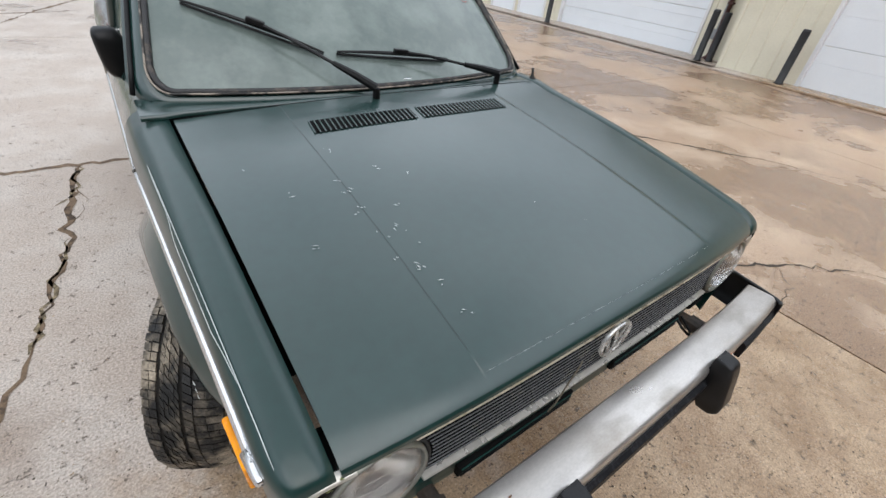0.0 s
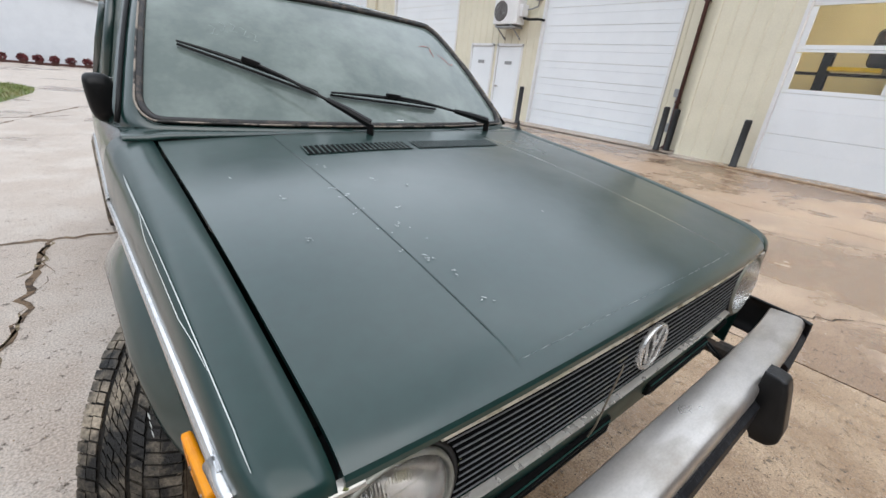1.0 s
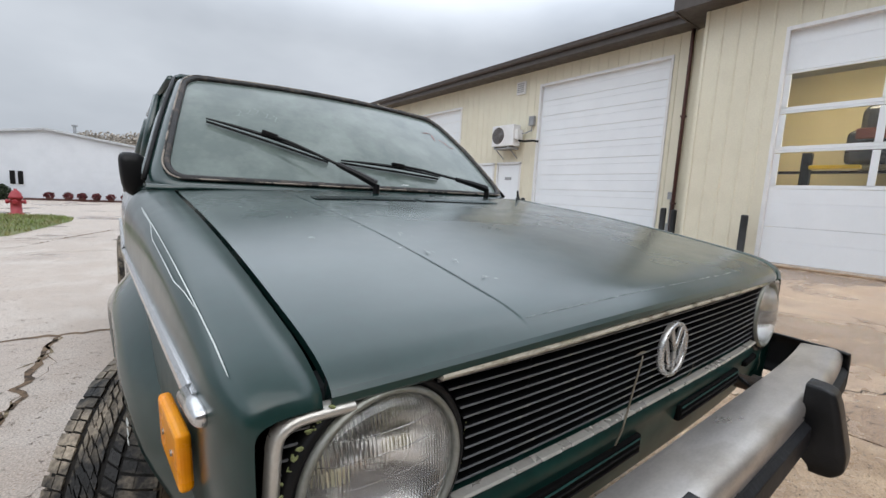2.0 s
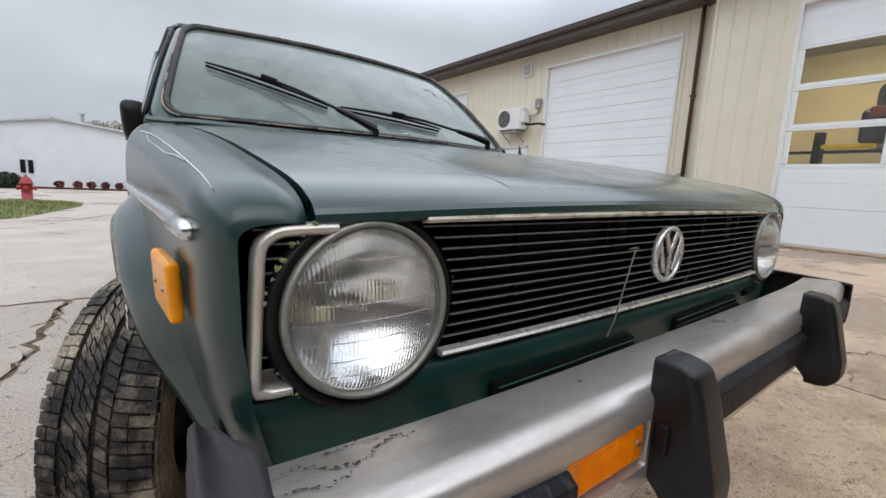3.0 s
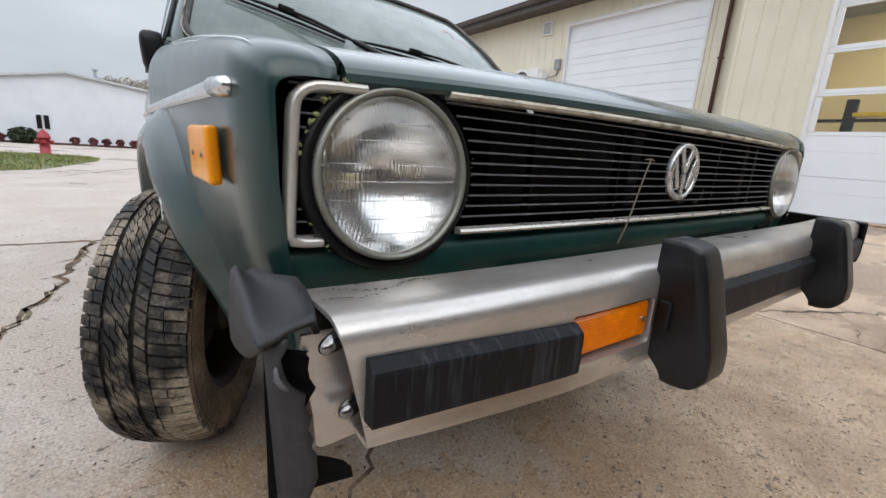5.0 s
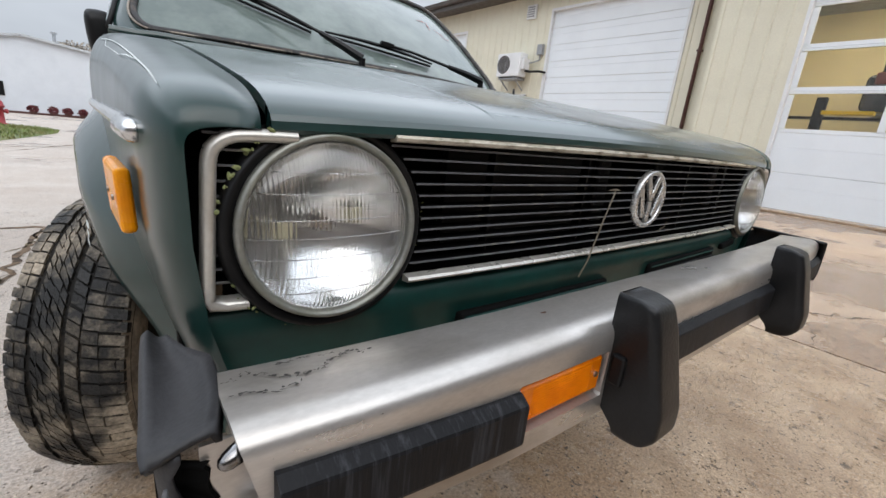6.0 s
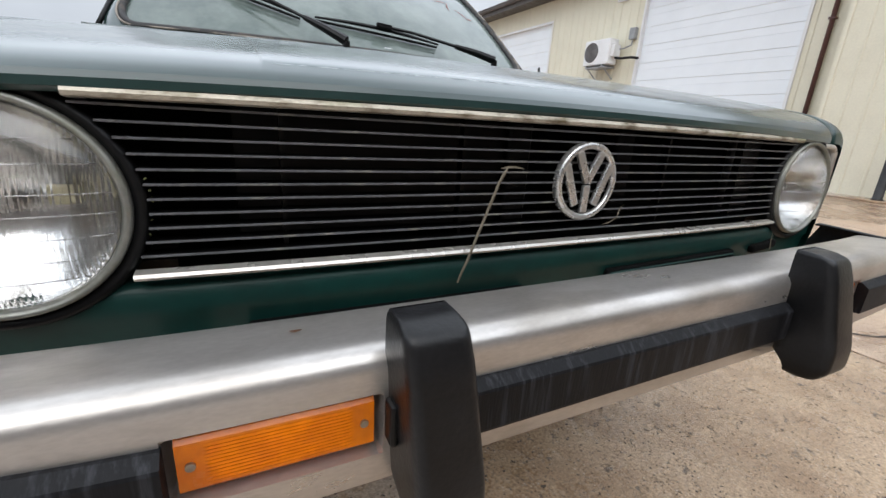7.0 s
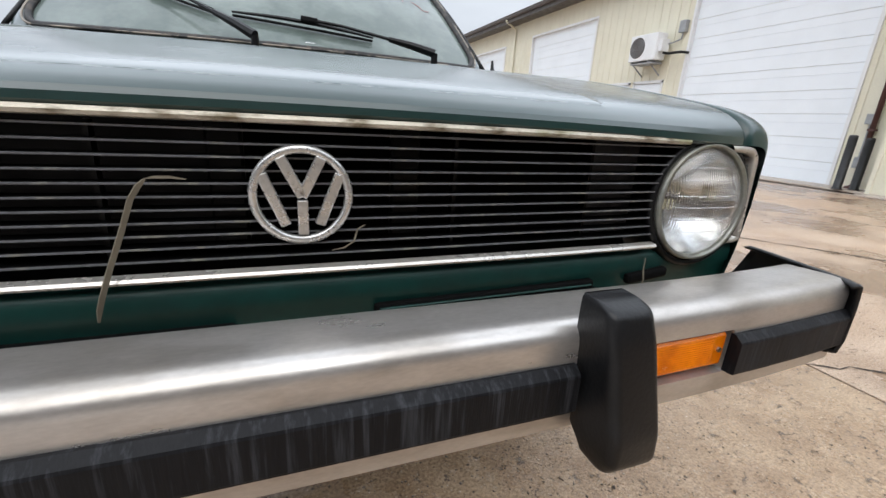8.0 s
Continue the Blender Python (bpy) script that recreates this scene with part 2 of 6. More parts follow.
M_TRIM = surf("satin_trim", (0.54, 0.515, 0.47), 0.30, metal=0.6, var=0.06, scale=18, fine=200, bump=0.03, col2=(0.48, 0.44, 0.38), mottle=(0.52, 0.75))
M_ALU = surf("brushed_aluminium", (0.55, 0.52, 0.49), 0.32, third=(0.33, 0.295, 0.255), tmottle=(0.56, 0.72), tscale=7.0, metal=0.76, var=0.07, scale=14, fine=260, bump=0.04, col2=(0.46, 0.43, 0.40), rvar=0.06, stretch=(0.5, 1, 1.6))
M_STEEL = surf("dull_steel", (0.45, 0.44, 0.42), 0.35, metal=1.0, var=0.15, scale=30, fine=150, bump=0.08, col2=(0.28, 0.24, 0.2))
M_BOLT = surf("tarnished_chrome", (0.30, 0.30, 0.31), 0.18, metal=1.0, var=0.15, scale=60, fine=200, bump=0.05, col2=(0.18, 0.17, 0.16))
M_BADGE = surf("dulled_chrome", (0.62, 0.615, 0.60), 0.28, metal=0.8, var=0.08, scale=40, fine=200, bump=0.03, col2=(0.46, 0.45, 0.43))
M_AMBER = surf("amber_lens", (0.74, 0.190, 0.001), 0.22, var=0.12, scale=14, fine=60, bump=0.05, spec=0.4, col2=(0.55, 0.120, 0.001))
M_MARKER = surf("amber_marker_lens", (0.90, 0.34, 0.004), 0.25, var=0.06, scale=14, fine=60, bump=0.04, spec=0.3, col2=(0.82, 0.26, 0.003))
M_TYRE = surf("tyre_rubber", (0.016, 0.0155, 0.015), 0.6, var=0.45, scale=24, fine=170, bump=0.6, col2=(0.13, 0.11, 0.085), mottle=(0.45, 0.62), spec=0.3, island=0.35, third=(0.27, 0.225, 0.17), tmottle=(0.50, 0.60), tscale=7.0)
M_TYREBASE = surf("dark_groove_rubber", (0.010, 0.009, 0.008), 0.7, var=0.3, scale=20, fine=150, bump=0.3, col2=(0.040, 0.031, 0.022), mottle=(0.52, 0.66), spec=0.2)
M_MUDTYRE = surf("muddy_sidewall", (0.13, 0.107, 0.085), 0.75, var=0.35, scale=11, fine=100, bump=0.4, col2=(0.30, 0.245, 0.18), mottle=(0.40, 0.62), spec=0.3)
M_RIM = surf("rusty_wheel", (0.050, 0.042, 0.036), 0.6, metal=0.3, var=0.3, scale=20, fine=120, bump=0.15, col2=(0.06, 0.042, 0.03))
M_CHIP = surf("bare_chip", (0.62, 0.66, 0.64), 0.6, bump=0.0)
M_RUST = surf("rust", (0.16, 0.075, 0.035), 0.8, var=0.3, scale=60, fine=300, bump=0.2)
M_LICHEN = surf("lichen", (0.20, 0.22, 0.09), 0.9, var=0.3, scale=60, fine=300, bump=0.2)
M_SEAL = surf("cracked_seal", (0.016, 0.015, 0.015), 0.6, var=0.3, scale=40, fine=200, bump=0.3, col2=(0.07, 0.055, 0.045), mottle=(0.5, 0.62))
M_LINT = surf("dry_grass_blade", (0.17, 0.145, 0.105), 0.8, bump=0.0)
M_STAIN = surf("dark_residue", (0.05, 0.045, 0.04), 0.6, bump=0.0)


def glass(name, tint, rough, bumpscale=0.0, strength=0.0, wave=False):
    m = bpy.data.materials.new(name)
    m.use_nodes = True
    n, l = m.node_tree.nodes, m.node_tree.links
    p = n["Principled BSDF"]
    p.inputs["Base Color"].default_value = (*tint, 1)
    p.inputs["Transmission Weight"].default_value = 1.0
    p.inputs["Roughness"].default_value = rough
    p.inputs["IOR"].default_value = 1.45
    if strength:
        co = n.new("ShaderNodeTexCoord")
        w = n.new("ShaderNodeTexWave")
        w.bands_direction = "X"
        w.inputs["Scale"].default_value = bumpscale
        w.inputs["Distortion"].default_value = 0.6
        w.inputs["Detail"].default_value = 1.0
        bp = n.new("ShaderNodeBump")
        bp.inputs["Strength"].default_value = strength
        bp.inputs["Distance"].default_value = 0.003
        l.new(co.outputs["Object"], w.inputs["Vector"])
        l.new(w.outputs["Fac"], bp.inputs["Height"])
        l.new(bp.outputs["Normal"], p.inputs["Normal"])
    return m


M_LENS = glass("fluted_glass", (0.98, 0.98, 0.98), 0.02, 85.0, 0.15)
M_PANE = glass("window_glass", (0.95, 0.97, 0.96), 0.0)
M_REFLECT = surf("reflector", (0.80, 0.80, 0.79), 0.17, metal=1.0, var=0.10, scale=38, fine=160, bump=0.02, col2=(0.50, 0.49, 0.46), mottle=(0.50, 0.66), rvar=0.06)
M_FOG = surf("fogged_glass", (0.112, 0.140, 0.128), 0.13, var=0.04, scale=5.0, fine=60, bump=0.02, col2=(0.20, 0.235, 0.215), rvar=0.05, mottle=(0.42, 0.72), spec=0.55)


def concrete(name, dry, damp, pale, wetness, patchy=False):
    """Old exposed-aggregate concrete: damp stains, pale worn patches, pebble specks and pits."""
    m = bpy.data.materials.new(name)
    m.use_nodes = True
    n, l = m.node_tree.nodes, m.node_tree.links
    p = n["Principled BSDF"]
    geo = n.new("ShaderNodeNewGeometry")

    def noisy(scale, detail, rough=0.55):
        t = n.new("ShaderNodeTexNoise")
        t.inputs["Scale"].default_value, t.inputs["Detail"].default_value, t.inputs["Roughness"].default_value = scale, detail, rough
        l.new(geo.outputs["Position"], t.inputs["Vector"])
        return t.outputs["Fac"]

    def ranged(src, a, b, lo=0.0, hi=1.0):
        r = n.new("ShaderNodeMapRange")
        r.interpolation_type = "SMOOTHSTEP"
        r.inputs["From Min"].default_value, r.inputs["From Max"].default_value = a, b
        r.inputs["To Min"].default_value, r.inputs["To Max"].default_value = lo, hi
        l.new(src, r.inputs["Value"])
        return r.outputs["Result"]

    def blend(fac, a, b):
        x = n.new("ShaderNodeMix")
        x.data_type = "RGBA"
        l.new(fac, x.inputs["Factor"])
        for sock, v in (("A", a), ("B", b)):
            if isinstance(v, tuple):
                x.inputs[sock].default_value = (*v, 1)
            else:
                l.new(v, x.inputs[sock])
        return x.outputs["Result"]

    wide = noisy(0.42, 6.0, 0.6)
    patch = noisy(1.9, 7.0, 0.65)
    grain = noisy(130.0, 5.0, 0.65)
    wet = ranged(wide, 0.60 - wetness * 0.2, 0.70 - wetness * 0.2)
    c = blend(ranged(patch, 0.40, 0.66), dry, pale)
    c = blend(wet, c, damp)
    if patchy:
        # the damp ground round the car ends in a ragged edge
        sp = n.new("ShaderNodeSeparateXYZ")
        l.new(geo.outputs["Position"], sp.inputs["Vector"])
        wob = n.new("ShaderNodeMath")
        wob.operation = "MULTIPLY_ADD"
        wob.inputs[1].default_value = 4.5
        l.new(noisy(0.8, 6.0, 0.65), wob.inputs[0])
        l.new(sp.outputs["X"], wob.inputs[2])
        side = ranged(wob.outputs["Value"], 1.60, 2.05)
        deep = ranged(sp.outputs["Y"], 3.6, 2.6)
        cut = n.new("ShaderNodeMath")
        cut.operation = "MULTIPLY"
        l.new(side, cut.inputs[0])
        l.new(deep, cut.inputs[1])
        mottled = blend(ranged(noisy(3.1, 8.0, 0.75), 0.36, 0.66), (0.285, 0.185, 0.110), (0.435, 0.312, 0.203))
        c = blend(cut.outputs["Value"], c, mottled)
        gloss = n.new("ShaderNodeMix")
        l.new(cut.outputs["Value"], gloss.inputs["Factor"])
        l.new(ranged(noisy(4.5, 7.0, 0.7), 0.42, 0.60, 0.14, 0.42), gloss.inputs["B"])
    vor = n.new("ShaderNodeTexVoronoi")
    vor.inputs["Scale"].default_value = 95.0
    l.new(geo.outputs["Position"], vor.inputs["Vector"])
    speck = ranged(vor.outputs["Distance"], 0.10, 0.30, 1.0, 0.0)
    sel = n.new("ShaderNodeSeparateColor")
    l.new(vor.outputs["Color"], sel.inputs["Color"])
    pick = ranged(sel.outputs["Red"], 0.66, 0.74)
    both = n.new("ShaderNodeMath")
    both.operation = "MULTIPLY"
    l.new(speck, both.inputs[0])
    l.new(pick, both.inputs[1])
    tone = blend(ranged(sel.outputs["Green"], 0.45, 0.55), (0.085, 0.058, 0.040), (0.60, 0.50, 0.40))
    half = n.new("ShaderNodeMath")
    half.operation = "MULTIPLY"
    half.inputs[1].default_value = 0.92
    l.new(both.outputs["Value"], half.inputs[0])
    c = blend(half.outputs["Value"], c, tone)
    pit = ranged(noisy(24.0, 6.0, 0.75), 0.585, 0.65)
    c = blend(pit, c, tuple(v * 0.55 for v in damp))
    hsv = n.new("ShaderNodeHueSaturation")
    l.new(c, hsv.inputs["Color"])
    l.new(ranged(grain, 0.25, 0.75, 0.58, 1.38), hsv.inputs["Value"])
    l.new(hsv.outputs["Color"], p.inputs["Base Color"])
    r1 = ranged(wide, 0.55 - wetness * 0.2, 0.72 - wetness * 0.2, 0.46, 0.17)
    add = n.new("ShaderNodeMath")
    add.operation = "ADD"
    l.new(r1, add.inputs[0])
    l.new(ranged(patch, 0.3, 0.7, -0.06, 0.10), add.inputs[1])
    if patchy:
        l.new(add.outputs["Value"], gloss.inputs["A"])
        l.new(gloss.outputs["Result"], p.inputs["Roughness"])
    else:
        l.new(add.outputs["Value"], p.inputs["Roughness"])
    h = n.new("ShaderNodeMath")
    h.operation = "SUBTRACT"
    stony = n.new("ShaderNodeMath")
    stony.operation = "MULTIPLY_ADD"
    stony.inputs[1].default_value = 0.8
    l.new(both.outputs["Value"], stony.inputs[0])
    l.new(grain, stony.inputs[2])
    l.new(stony.outputs["Value"], h.inputs[0])
    l.new(pit, h.inputs[1])
    bp = n.new("ShaderNodeBump")
    bp.inputs["Strength"].default_value, bp.inputs["Distance"].default_value = 0.65, 0.005
    l.new(h.outputs["Value"], bp.inputs["Height"])
    l.new(bp.outputs["Normal"], p.inputs["Normal"])
    return m


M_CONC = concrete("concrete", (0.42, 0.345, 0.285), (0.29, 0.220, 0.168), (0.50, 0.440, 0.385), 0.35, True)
M_WET = concrete("wet_concrete", (0.39, 0.270, 0.185), (0.255, 0.165, 0.105), (0.47, 0.355, 0.262), 0.75)
M_SOIL = surf("joint_dirt", (0.070, 0.045, 0.031), 0.9, var=0.35, scale=26, fine=160, bump=0.4, col2=(0.22, 0.15, 0.095), mottle=(0.40, 0.60))
M_GRASS = surf("grass_soil", (0.10, 0.13, 0.04), 0.9, var=0.3, scale=3, fine=60, bump=0.3, col2=(0.16, 0.15, 0.06))
M_BLADE = surf("grass_blade", (0.15, 0.20, 0.05), 0.7, var=0.2, scale=3, fine=20, bump=0.0, col2=(0.22, 0.20, 0.08), island=0.3)
M_SIDING = surf("cream_siding", (0.74, 0.70, 0.56), 0.5, var=0.04, scale=1.5, fine=30, bump=0.03, col2=(0.70, 0.66, 0.525))
M_WHITE = surf("white_door_panel", (0.84, 0.875, 0.905), 0.4, var=0.012, scale=1.2, fine=40, bump=0.015, col2=(0.81, 0.845, 0.875))
M_WTRIM = surf("white_trim", (0.78, 0.78, 0.78), 0.5, var=0.04, scale=4, fine=50, bump=0.03)
M_BROWN = surf("brown_metal", (0.075, 0.062, 0.055), 0.5, var=0.1, scale=5, fine=60, bump=0.05)
M_REDBROWN = surf("dark_red_metal", (0.085, 0.032, 0.026), 0.5, var=0.1, scale=5, fine=60, bump=0.05)
M_BOLLARD = surf("bollard_paint", (0.012, 0.012, 0.013), 0.5, var=0.2, scale=8, fine=80, bump=0.1)
M_GREYBOX = surf("grey_enamel", (0.33, 0.34, 0.35), 0.5, bump=0.02)
M_WBUILD = surf("white_metal_wall", (0.64, 0.67, 0.71), 0.55, var=0.03, scale=1.0, fine=20, bump=0.02, col2=(0.60, 0.63, 0.67))
M_ROOF = surf("roof_sheet", (0.50, 0.52, 0.54), 0.5, bump=0.02)
M_HYDRANT = surf("red_enamel", (0.34, 0.025, 0.035), 0.45, var=0.15, scale=8, fine=80, bump=0.05)
M_POT = surf("dark_red_leaves", (0.14, 0.020, 0.024), 0.7, var=0.3, scale=8, fine=60, bump=0.3, island=0.4)
M_BUSH = surf("bush_leaves", (0.03, 0.05, 0.02), 0.7, var=0.3, scale=4, fine=30, bump=0.0, island=0.5)
M_TREE = surf("autumn_leaves", (0.42, 0.37, 0.31), 0.8, var=0.3, scale=3, fine=30, bump=0.0, island=0.5)
M_BARK = surf("bark", (0.09, 0.07, 0.055), 0.85, var=0.3, scale=12, fine=60, bump=0.4)
M_SHOPWALL = surf("yellow_shop_wall", (0.62, 0.55, 0.36), 0.6, var=0.05, scale=1, fine=20, bump=0.02)
M_SHOPFLOOR = surf("shop_floor", (0.20, 0.19, 0.18), 0.4, bump=0.05)
M_YELLOW = surf("yellow_lift_paint", (0.75, 0.52, 0.02), 0.4, bump=0.02)
M_SHOPCAR = surf("dark_car_paint", (0.03, 0.032, 0.04), 0.25, bump=0.0)
M_ORANGE = surf("dull_red_panel", (0.20, 0.05, 0.03), 0.4, bump=0.0)


# ---- ground ----
def slope(x, y):
    """The yard is level by the car and falls away gently towards the far white building."""
    if y <= 6:
        return 0.0
    d = -0.0250 * (min(y, 18) - 6) - 0.0200 * (min(max(y, 18), 60) - 18)
    return d * (1 - smooth01((x - 3.0) / 4.0))


bm = bmesh.new()
xs = [-700, -200, -60, -30, -20, -14, -10, -7, -4, -2, 0, 2, 3, 4, 5, 6, 7, 9, 12, 20, 60, 200, 700]
ys = [-700, -200, -60, -20, -6, 0, 6, 8, 10, 12, 15, 18, 22, 26, 30, 36, 42, 50, 60, 200, 700]
grid(bm, [[(x, y, slope(x, y) - 0.02) for x in xs] for y in ys])
bmesh.ops.recalc_face_normals(bm, faces=bm.faces)
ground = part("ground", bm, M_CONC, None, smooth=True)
tagged(ground, "pale concrete yard with damp brown patches, falling gently away", "ground", kind="structure")


def slab(x0, x1, y0, y1, mat):
    g = 0.007
    nx, ny = max(1, int((x1 - x0) / 1.2)), max(1, int((y1 - y0) / 1.2))
    bm = bmesh.new()
    rows = []
    for j in range(ny + 1):
        y = mix(y0 + g, y1 - g, j / ny)
        rows.append([(mix(x0 + g, x1 - g, k / nx), y, slope(mix(x0, x1, k / nx), y)) for k in range(nx + 1)])
    vs = grid(bm, rows)
    edge = vs[0] + [r[-1] for r in vs[1:]] + list(reversed(vs[-1][:-1])) + [r[0] for r in reversed(vs[1:-1])]
    low = [bm.verts.new(v.co + Vector((0, 0, -0.019))) for v in edge]
    for k in range(len(edge)):
        bm.faces.new((edge[k], low[k], low[(k + 1) % len(edge)], edge[(k + 1) % len(edge)]))
    bmesh.ops.recalc_face_normals(bm, faces=bm.faces)
    return part("concrete_slab", bm, mat, ground)


def crack(pts, width, z=0.002, seed=1, mat=None, parent=None, name="crack"):
    """A jagged, dirt-filled crack along a broken line on the ground."""
    rnd = random.Random(seed)
    line = []
    for (xa, ya), (xb, yb) in zip(pts, pts[1:]):
        n = max(2, int(math.hypot(xb - xa, yb - ya) / 0.045))
        for k in range(n):
            t = k / n
            line.append((mix(xa, xb, t) + rnd.gauss(0, 0.011), mix(ya, yb, t) + rnd.gauss(0, 0.011)))
    line.append(pts[-1])
    bm = bmesh.new()
    rows = []
    w = width
    for k, (x, y) in enumerate(line):
        a, b = line[max(0, k - 1)], line[min(len(line) - 1, k + 1)]
        d = Vector((b[0] - a[0], b[1] - a[1])).normalized()
        w = min(width * 2.2, max(width * 0.25, w + rnd.gauss(0, width * 0.35)))
        e = 0.2 if k in (0, len(line) - 1) else 1.0
        rows.append([(x - d.y * w * e / 2, y + d.x * w * e / 2, z + slope(x, y)), (x + d.y * w * e / 2, y - d.x * w * e / 2, z + slope(x, y))])
    grid(bm, rows)
    bmesh.ops.recalc_face_normals(bm, faces=bm.faces)
    for f in bm.faces:
        if f.normal.z < 0:
            f.normal_flip()
    return part(name, bm, mat or M_SOIL, parent or ground)


# ---- the workshop on the car's far side ----
XA, XB = 10.2, 9.4


def plates(name, xw, y0, y1, z0, z1, parent, pitch=0.30):
    """Ribbed metal siding facing -x between two heights."""
    bm = bmesh.new()
    pts = []
    y = y0
    while y < y1 - 1e-6:
        for dy, dx in ((0, 0), (pitch * 0.80, 0), (pitch * 0.84, -0.016), (pitch * 0.92, -0.016), (pitch * 0.96, 0)):
            if y + dy <= y1:
                pts.append((xw + dx, y + dy))
        y += pitch
    pts.append((xw, y1))
    grid(bm, [[(x, yy, z0) for x, yy in pts], [(x, yy, z1) for x, yy in pts]])
    bmesh.ops.recalc_face_normals(bm, faces=bm.faces)
    for f in bm.faces:
        if f.normal.x > 0:
            f.normal_flip()
    thick(bm, 0.03)
    return part(name, bm, M_SIDING, parent)


def bx(name, lo, hi, mat, parent, bevel=0.0, label=""):
    bm = bmesh.new()
    lo, hi = Vector(lo), Vector(hi)
    box(bm, (lo + hi) / 2, hi - lo, bevel=bevel)
    return part(name, bm, mat, parent, label)


wall_far = thing("wall_east", (XA, 12, 0), "cream ribbed metal wall of the long workshop", "wall", kind="structure")
DA = ((4.91, 8.96, 4.69), (12.95, 17.15, 4.50), (19.7, 23.6, 4.40))
for a, b in ((4.2, 4.91), (8.96, 9.60), (12.02, 12.95), (17.15, 19.7), (23.6, 34.0)):
    plates("siding", XA, a, b, 0.0, 5.23, wall_far)
plates("siding", XA, 9.60, 12.02, 2.30, 5.23, wall_far)
for a, b, z in DA:
    plates("siding", XA, a, b, z, 5.23, wall_far)
bx("backing", (XA + 0.35, 4.2, 0), (XA + 0.45, 34, 5.0), M_SIDING, wall_far)

wall_near = thing("wall_corner", (XB, 3, 0), "cream ribbed metal wall of the projecting workshop bay", "wall", kind="structure")
plates("siding", XB, 2.39, 3.90, 0.0, 5.23, wall_near)
plates("siding", XB, -1.9, 2.39, 4.45, 5.23, wall_near)
plates("siding", XB, -5.0, -1.9, 0.0, 5.23, wall_near)
bm = bmesh.new()
box(bm, (XB + 0.40, 3.885, 2.61), (0.80, 0.03, 5.22))
part("return_wall", bm, M_SIDING, wall_near)
bx("corner_trim", (XB - 0.022, 3.84, 0.0), (XB - 0.002, 3.905, 5.22), M_SIDING, wall_near)


def roller_door(name, x, y0, y1, z1, sections, glazed=()):
    d = thing(name, (x, (y0 + y1) / 2, 0), "white sectional overhead door, closed", "garage door", group="overhead doors", kind="structure")
    h = z1 / sections
    for k in range(sections):
        bm = bmesh.new()
        if k in glazed:
            cols = 3
            w = (y1 - y0) / cols
            zl, zh = k * h, (k + 1) * h - 0.006
            box(bm, (x + 0.10, (y0 + y1) / 2, zl + 0.035), (0.045, y1 - y0, 0.07))
            box(bm, (x + 0.10, (y0 + y1) / 2, zh - 0.02), (0.045, y1 - y0, 0.04))
            for c in range(cols + 1):
                yc = min(max(y0 + c * w, y0 + 0.05), y1 - 0.05)
                box(bm, (x + 0.10, yc, (zl + zh) / 2), (0.045, 0.10, zh - zl - 0.11))
            part("panel_frame", bm, M_WHITE, d)
            for c in range(cols):
                bm = bmesh.new()
                box(bm, (x + 0.105, y0 + (c + 0.5) * w, (zl + zh) / 2), (0.008, w - 0.09, zh - zl - 0.10))
                o = part("pane", bm, M_PANE, d)
                o.visible_shadow = False
        else:
            zl, zh = k * h, (k + 1) * h
            zm = zl + 0.62 * h
            prof = [(0.0, zl), (-0.010, zl + 0.006), (-0.010, zm - 0.006), (-0.004, zm), (-0.010, zm + 0.006), (-0.010, zh - 0.010), (0.0, zh - 0.004)]
            rows = [[(x + 0.09 + dx, yy, z) for dx, z in prof] for yy in (y0, y1)]
            grid(bm, rows)
            bmesh.ops.recalc_face_normals(bm, faces=bm.faces)
            for f in bm.faces:
                if f.normal.x > 0:
                    f.normal_flip()
            thick(bm, 0.04)
            part("door_panel", bm, M_WHITE, d)
    for ya, yb in ((y0 - 0.05, y0 + 0.012), (y1 - 0.012, y1 + 0.05)):
        bx("jamb", (x - 0.035, ya, 0), (x + 0.10, yb, z1 - 0.012), M_WTRIM, d)
    bx("head_trim", (x - 0.035, y0 - 0.05, z1 - 0.01), (x + 0.10, y1 + 0.05, z1 + 0.06), M_WTRIM, d)
    bx("bottom_seal", (x + 0.07, y0 + 0.02, 0.0), (x + 0.12, y1 - 0.02, 0.03), M_RUBBER, d)
    return d


roller_door("door_1", XA, *DA[0], 10)
roller_door("door_2", XA, *DA[1], 10)
roller_door("door_3", XA, *DA[2], 10)
roller_door("door_4", XB, -1.9, 2.39, 4.45, 6, glazed=(2, 3, 4))


def person_door(name, y0, y1):
    d = thing(name, (XA, (y0 + y1) / 2, 0), "plain white steel entrance door, shut", "door", group="entrance doors", kind="structure")
    bm = bmesh.new()
    box(bm, (XA + 0.03, (y0 + y1) / 2, 1.13), (0.05, y1 - y0 - 0.14, 2.20), bevel=0.004)
    leaf = part("leaf", bm, M_WHITE, d)
    for ya, yb in ((y0, y0 + 0.065), (y1 - 0.065, y1)):
        bx("jamb", (XA - 0.03, ya, 0), (XA + 0.06, yb, 2.30), M_WTRIM, d)
    bx("head", (XA - 0.03, y0, 2.24), (XA + 0.06, y1, 2.32), M_WTRIM, d)
    bm = bmesh.new()
    rod(bm, (XA + 0.01, y1 - 0.16, 1.02), (XA - 0.06, y1 - 0.16, 1.02), 0.028)
    rod(bm, (XA - 0.05, y1 - 0.17, 1.02), (XA - 0.05, y1 - 0.30, 1.02), 0.012)
    part("handle", bm, M_STEEL, leaf)
    bm = bmesh.new()
    box(bm, (XA - 0.002, (y0 + y1) / 2, 1.75), (0.012, 0.30, 0.10))
    part("notice", bm, M_GREYBOX, leaf)
    return d


person_door("door_5", 9.60, 10.74)
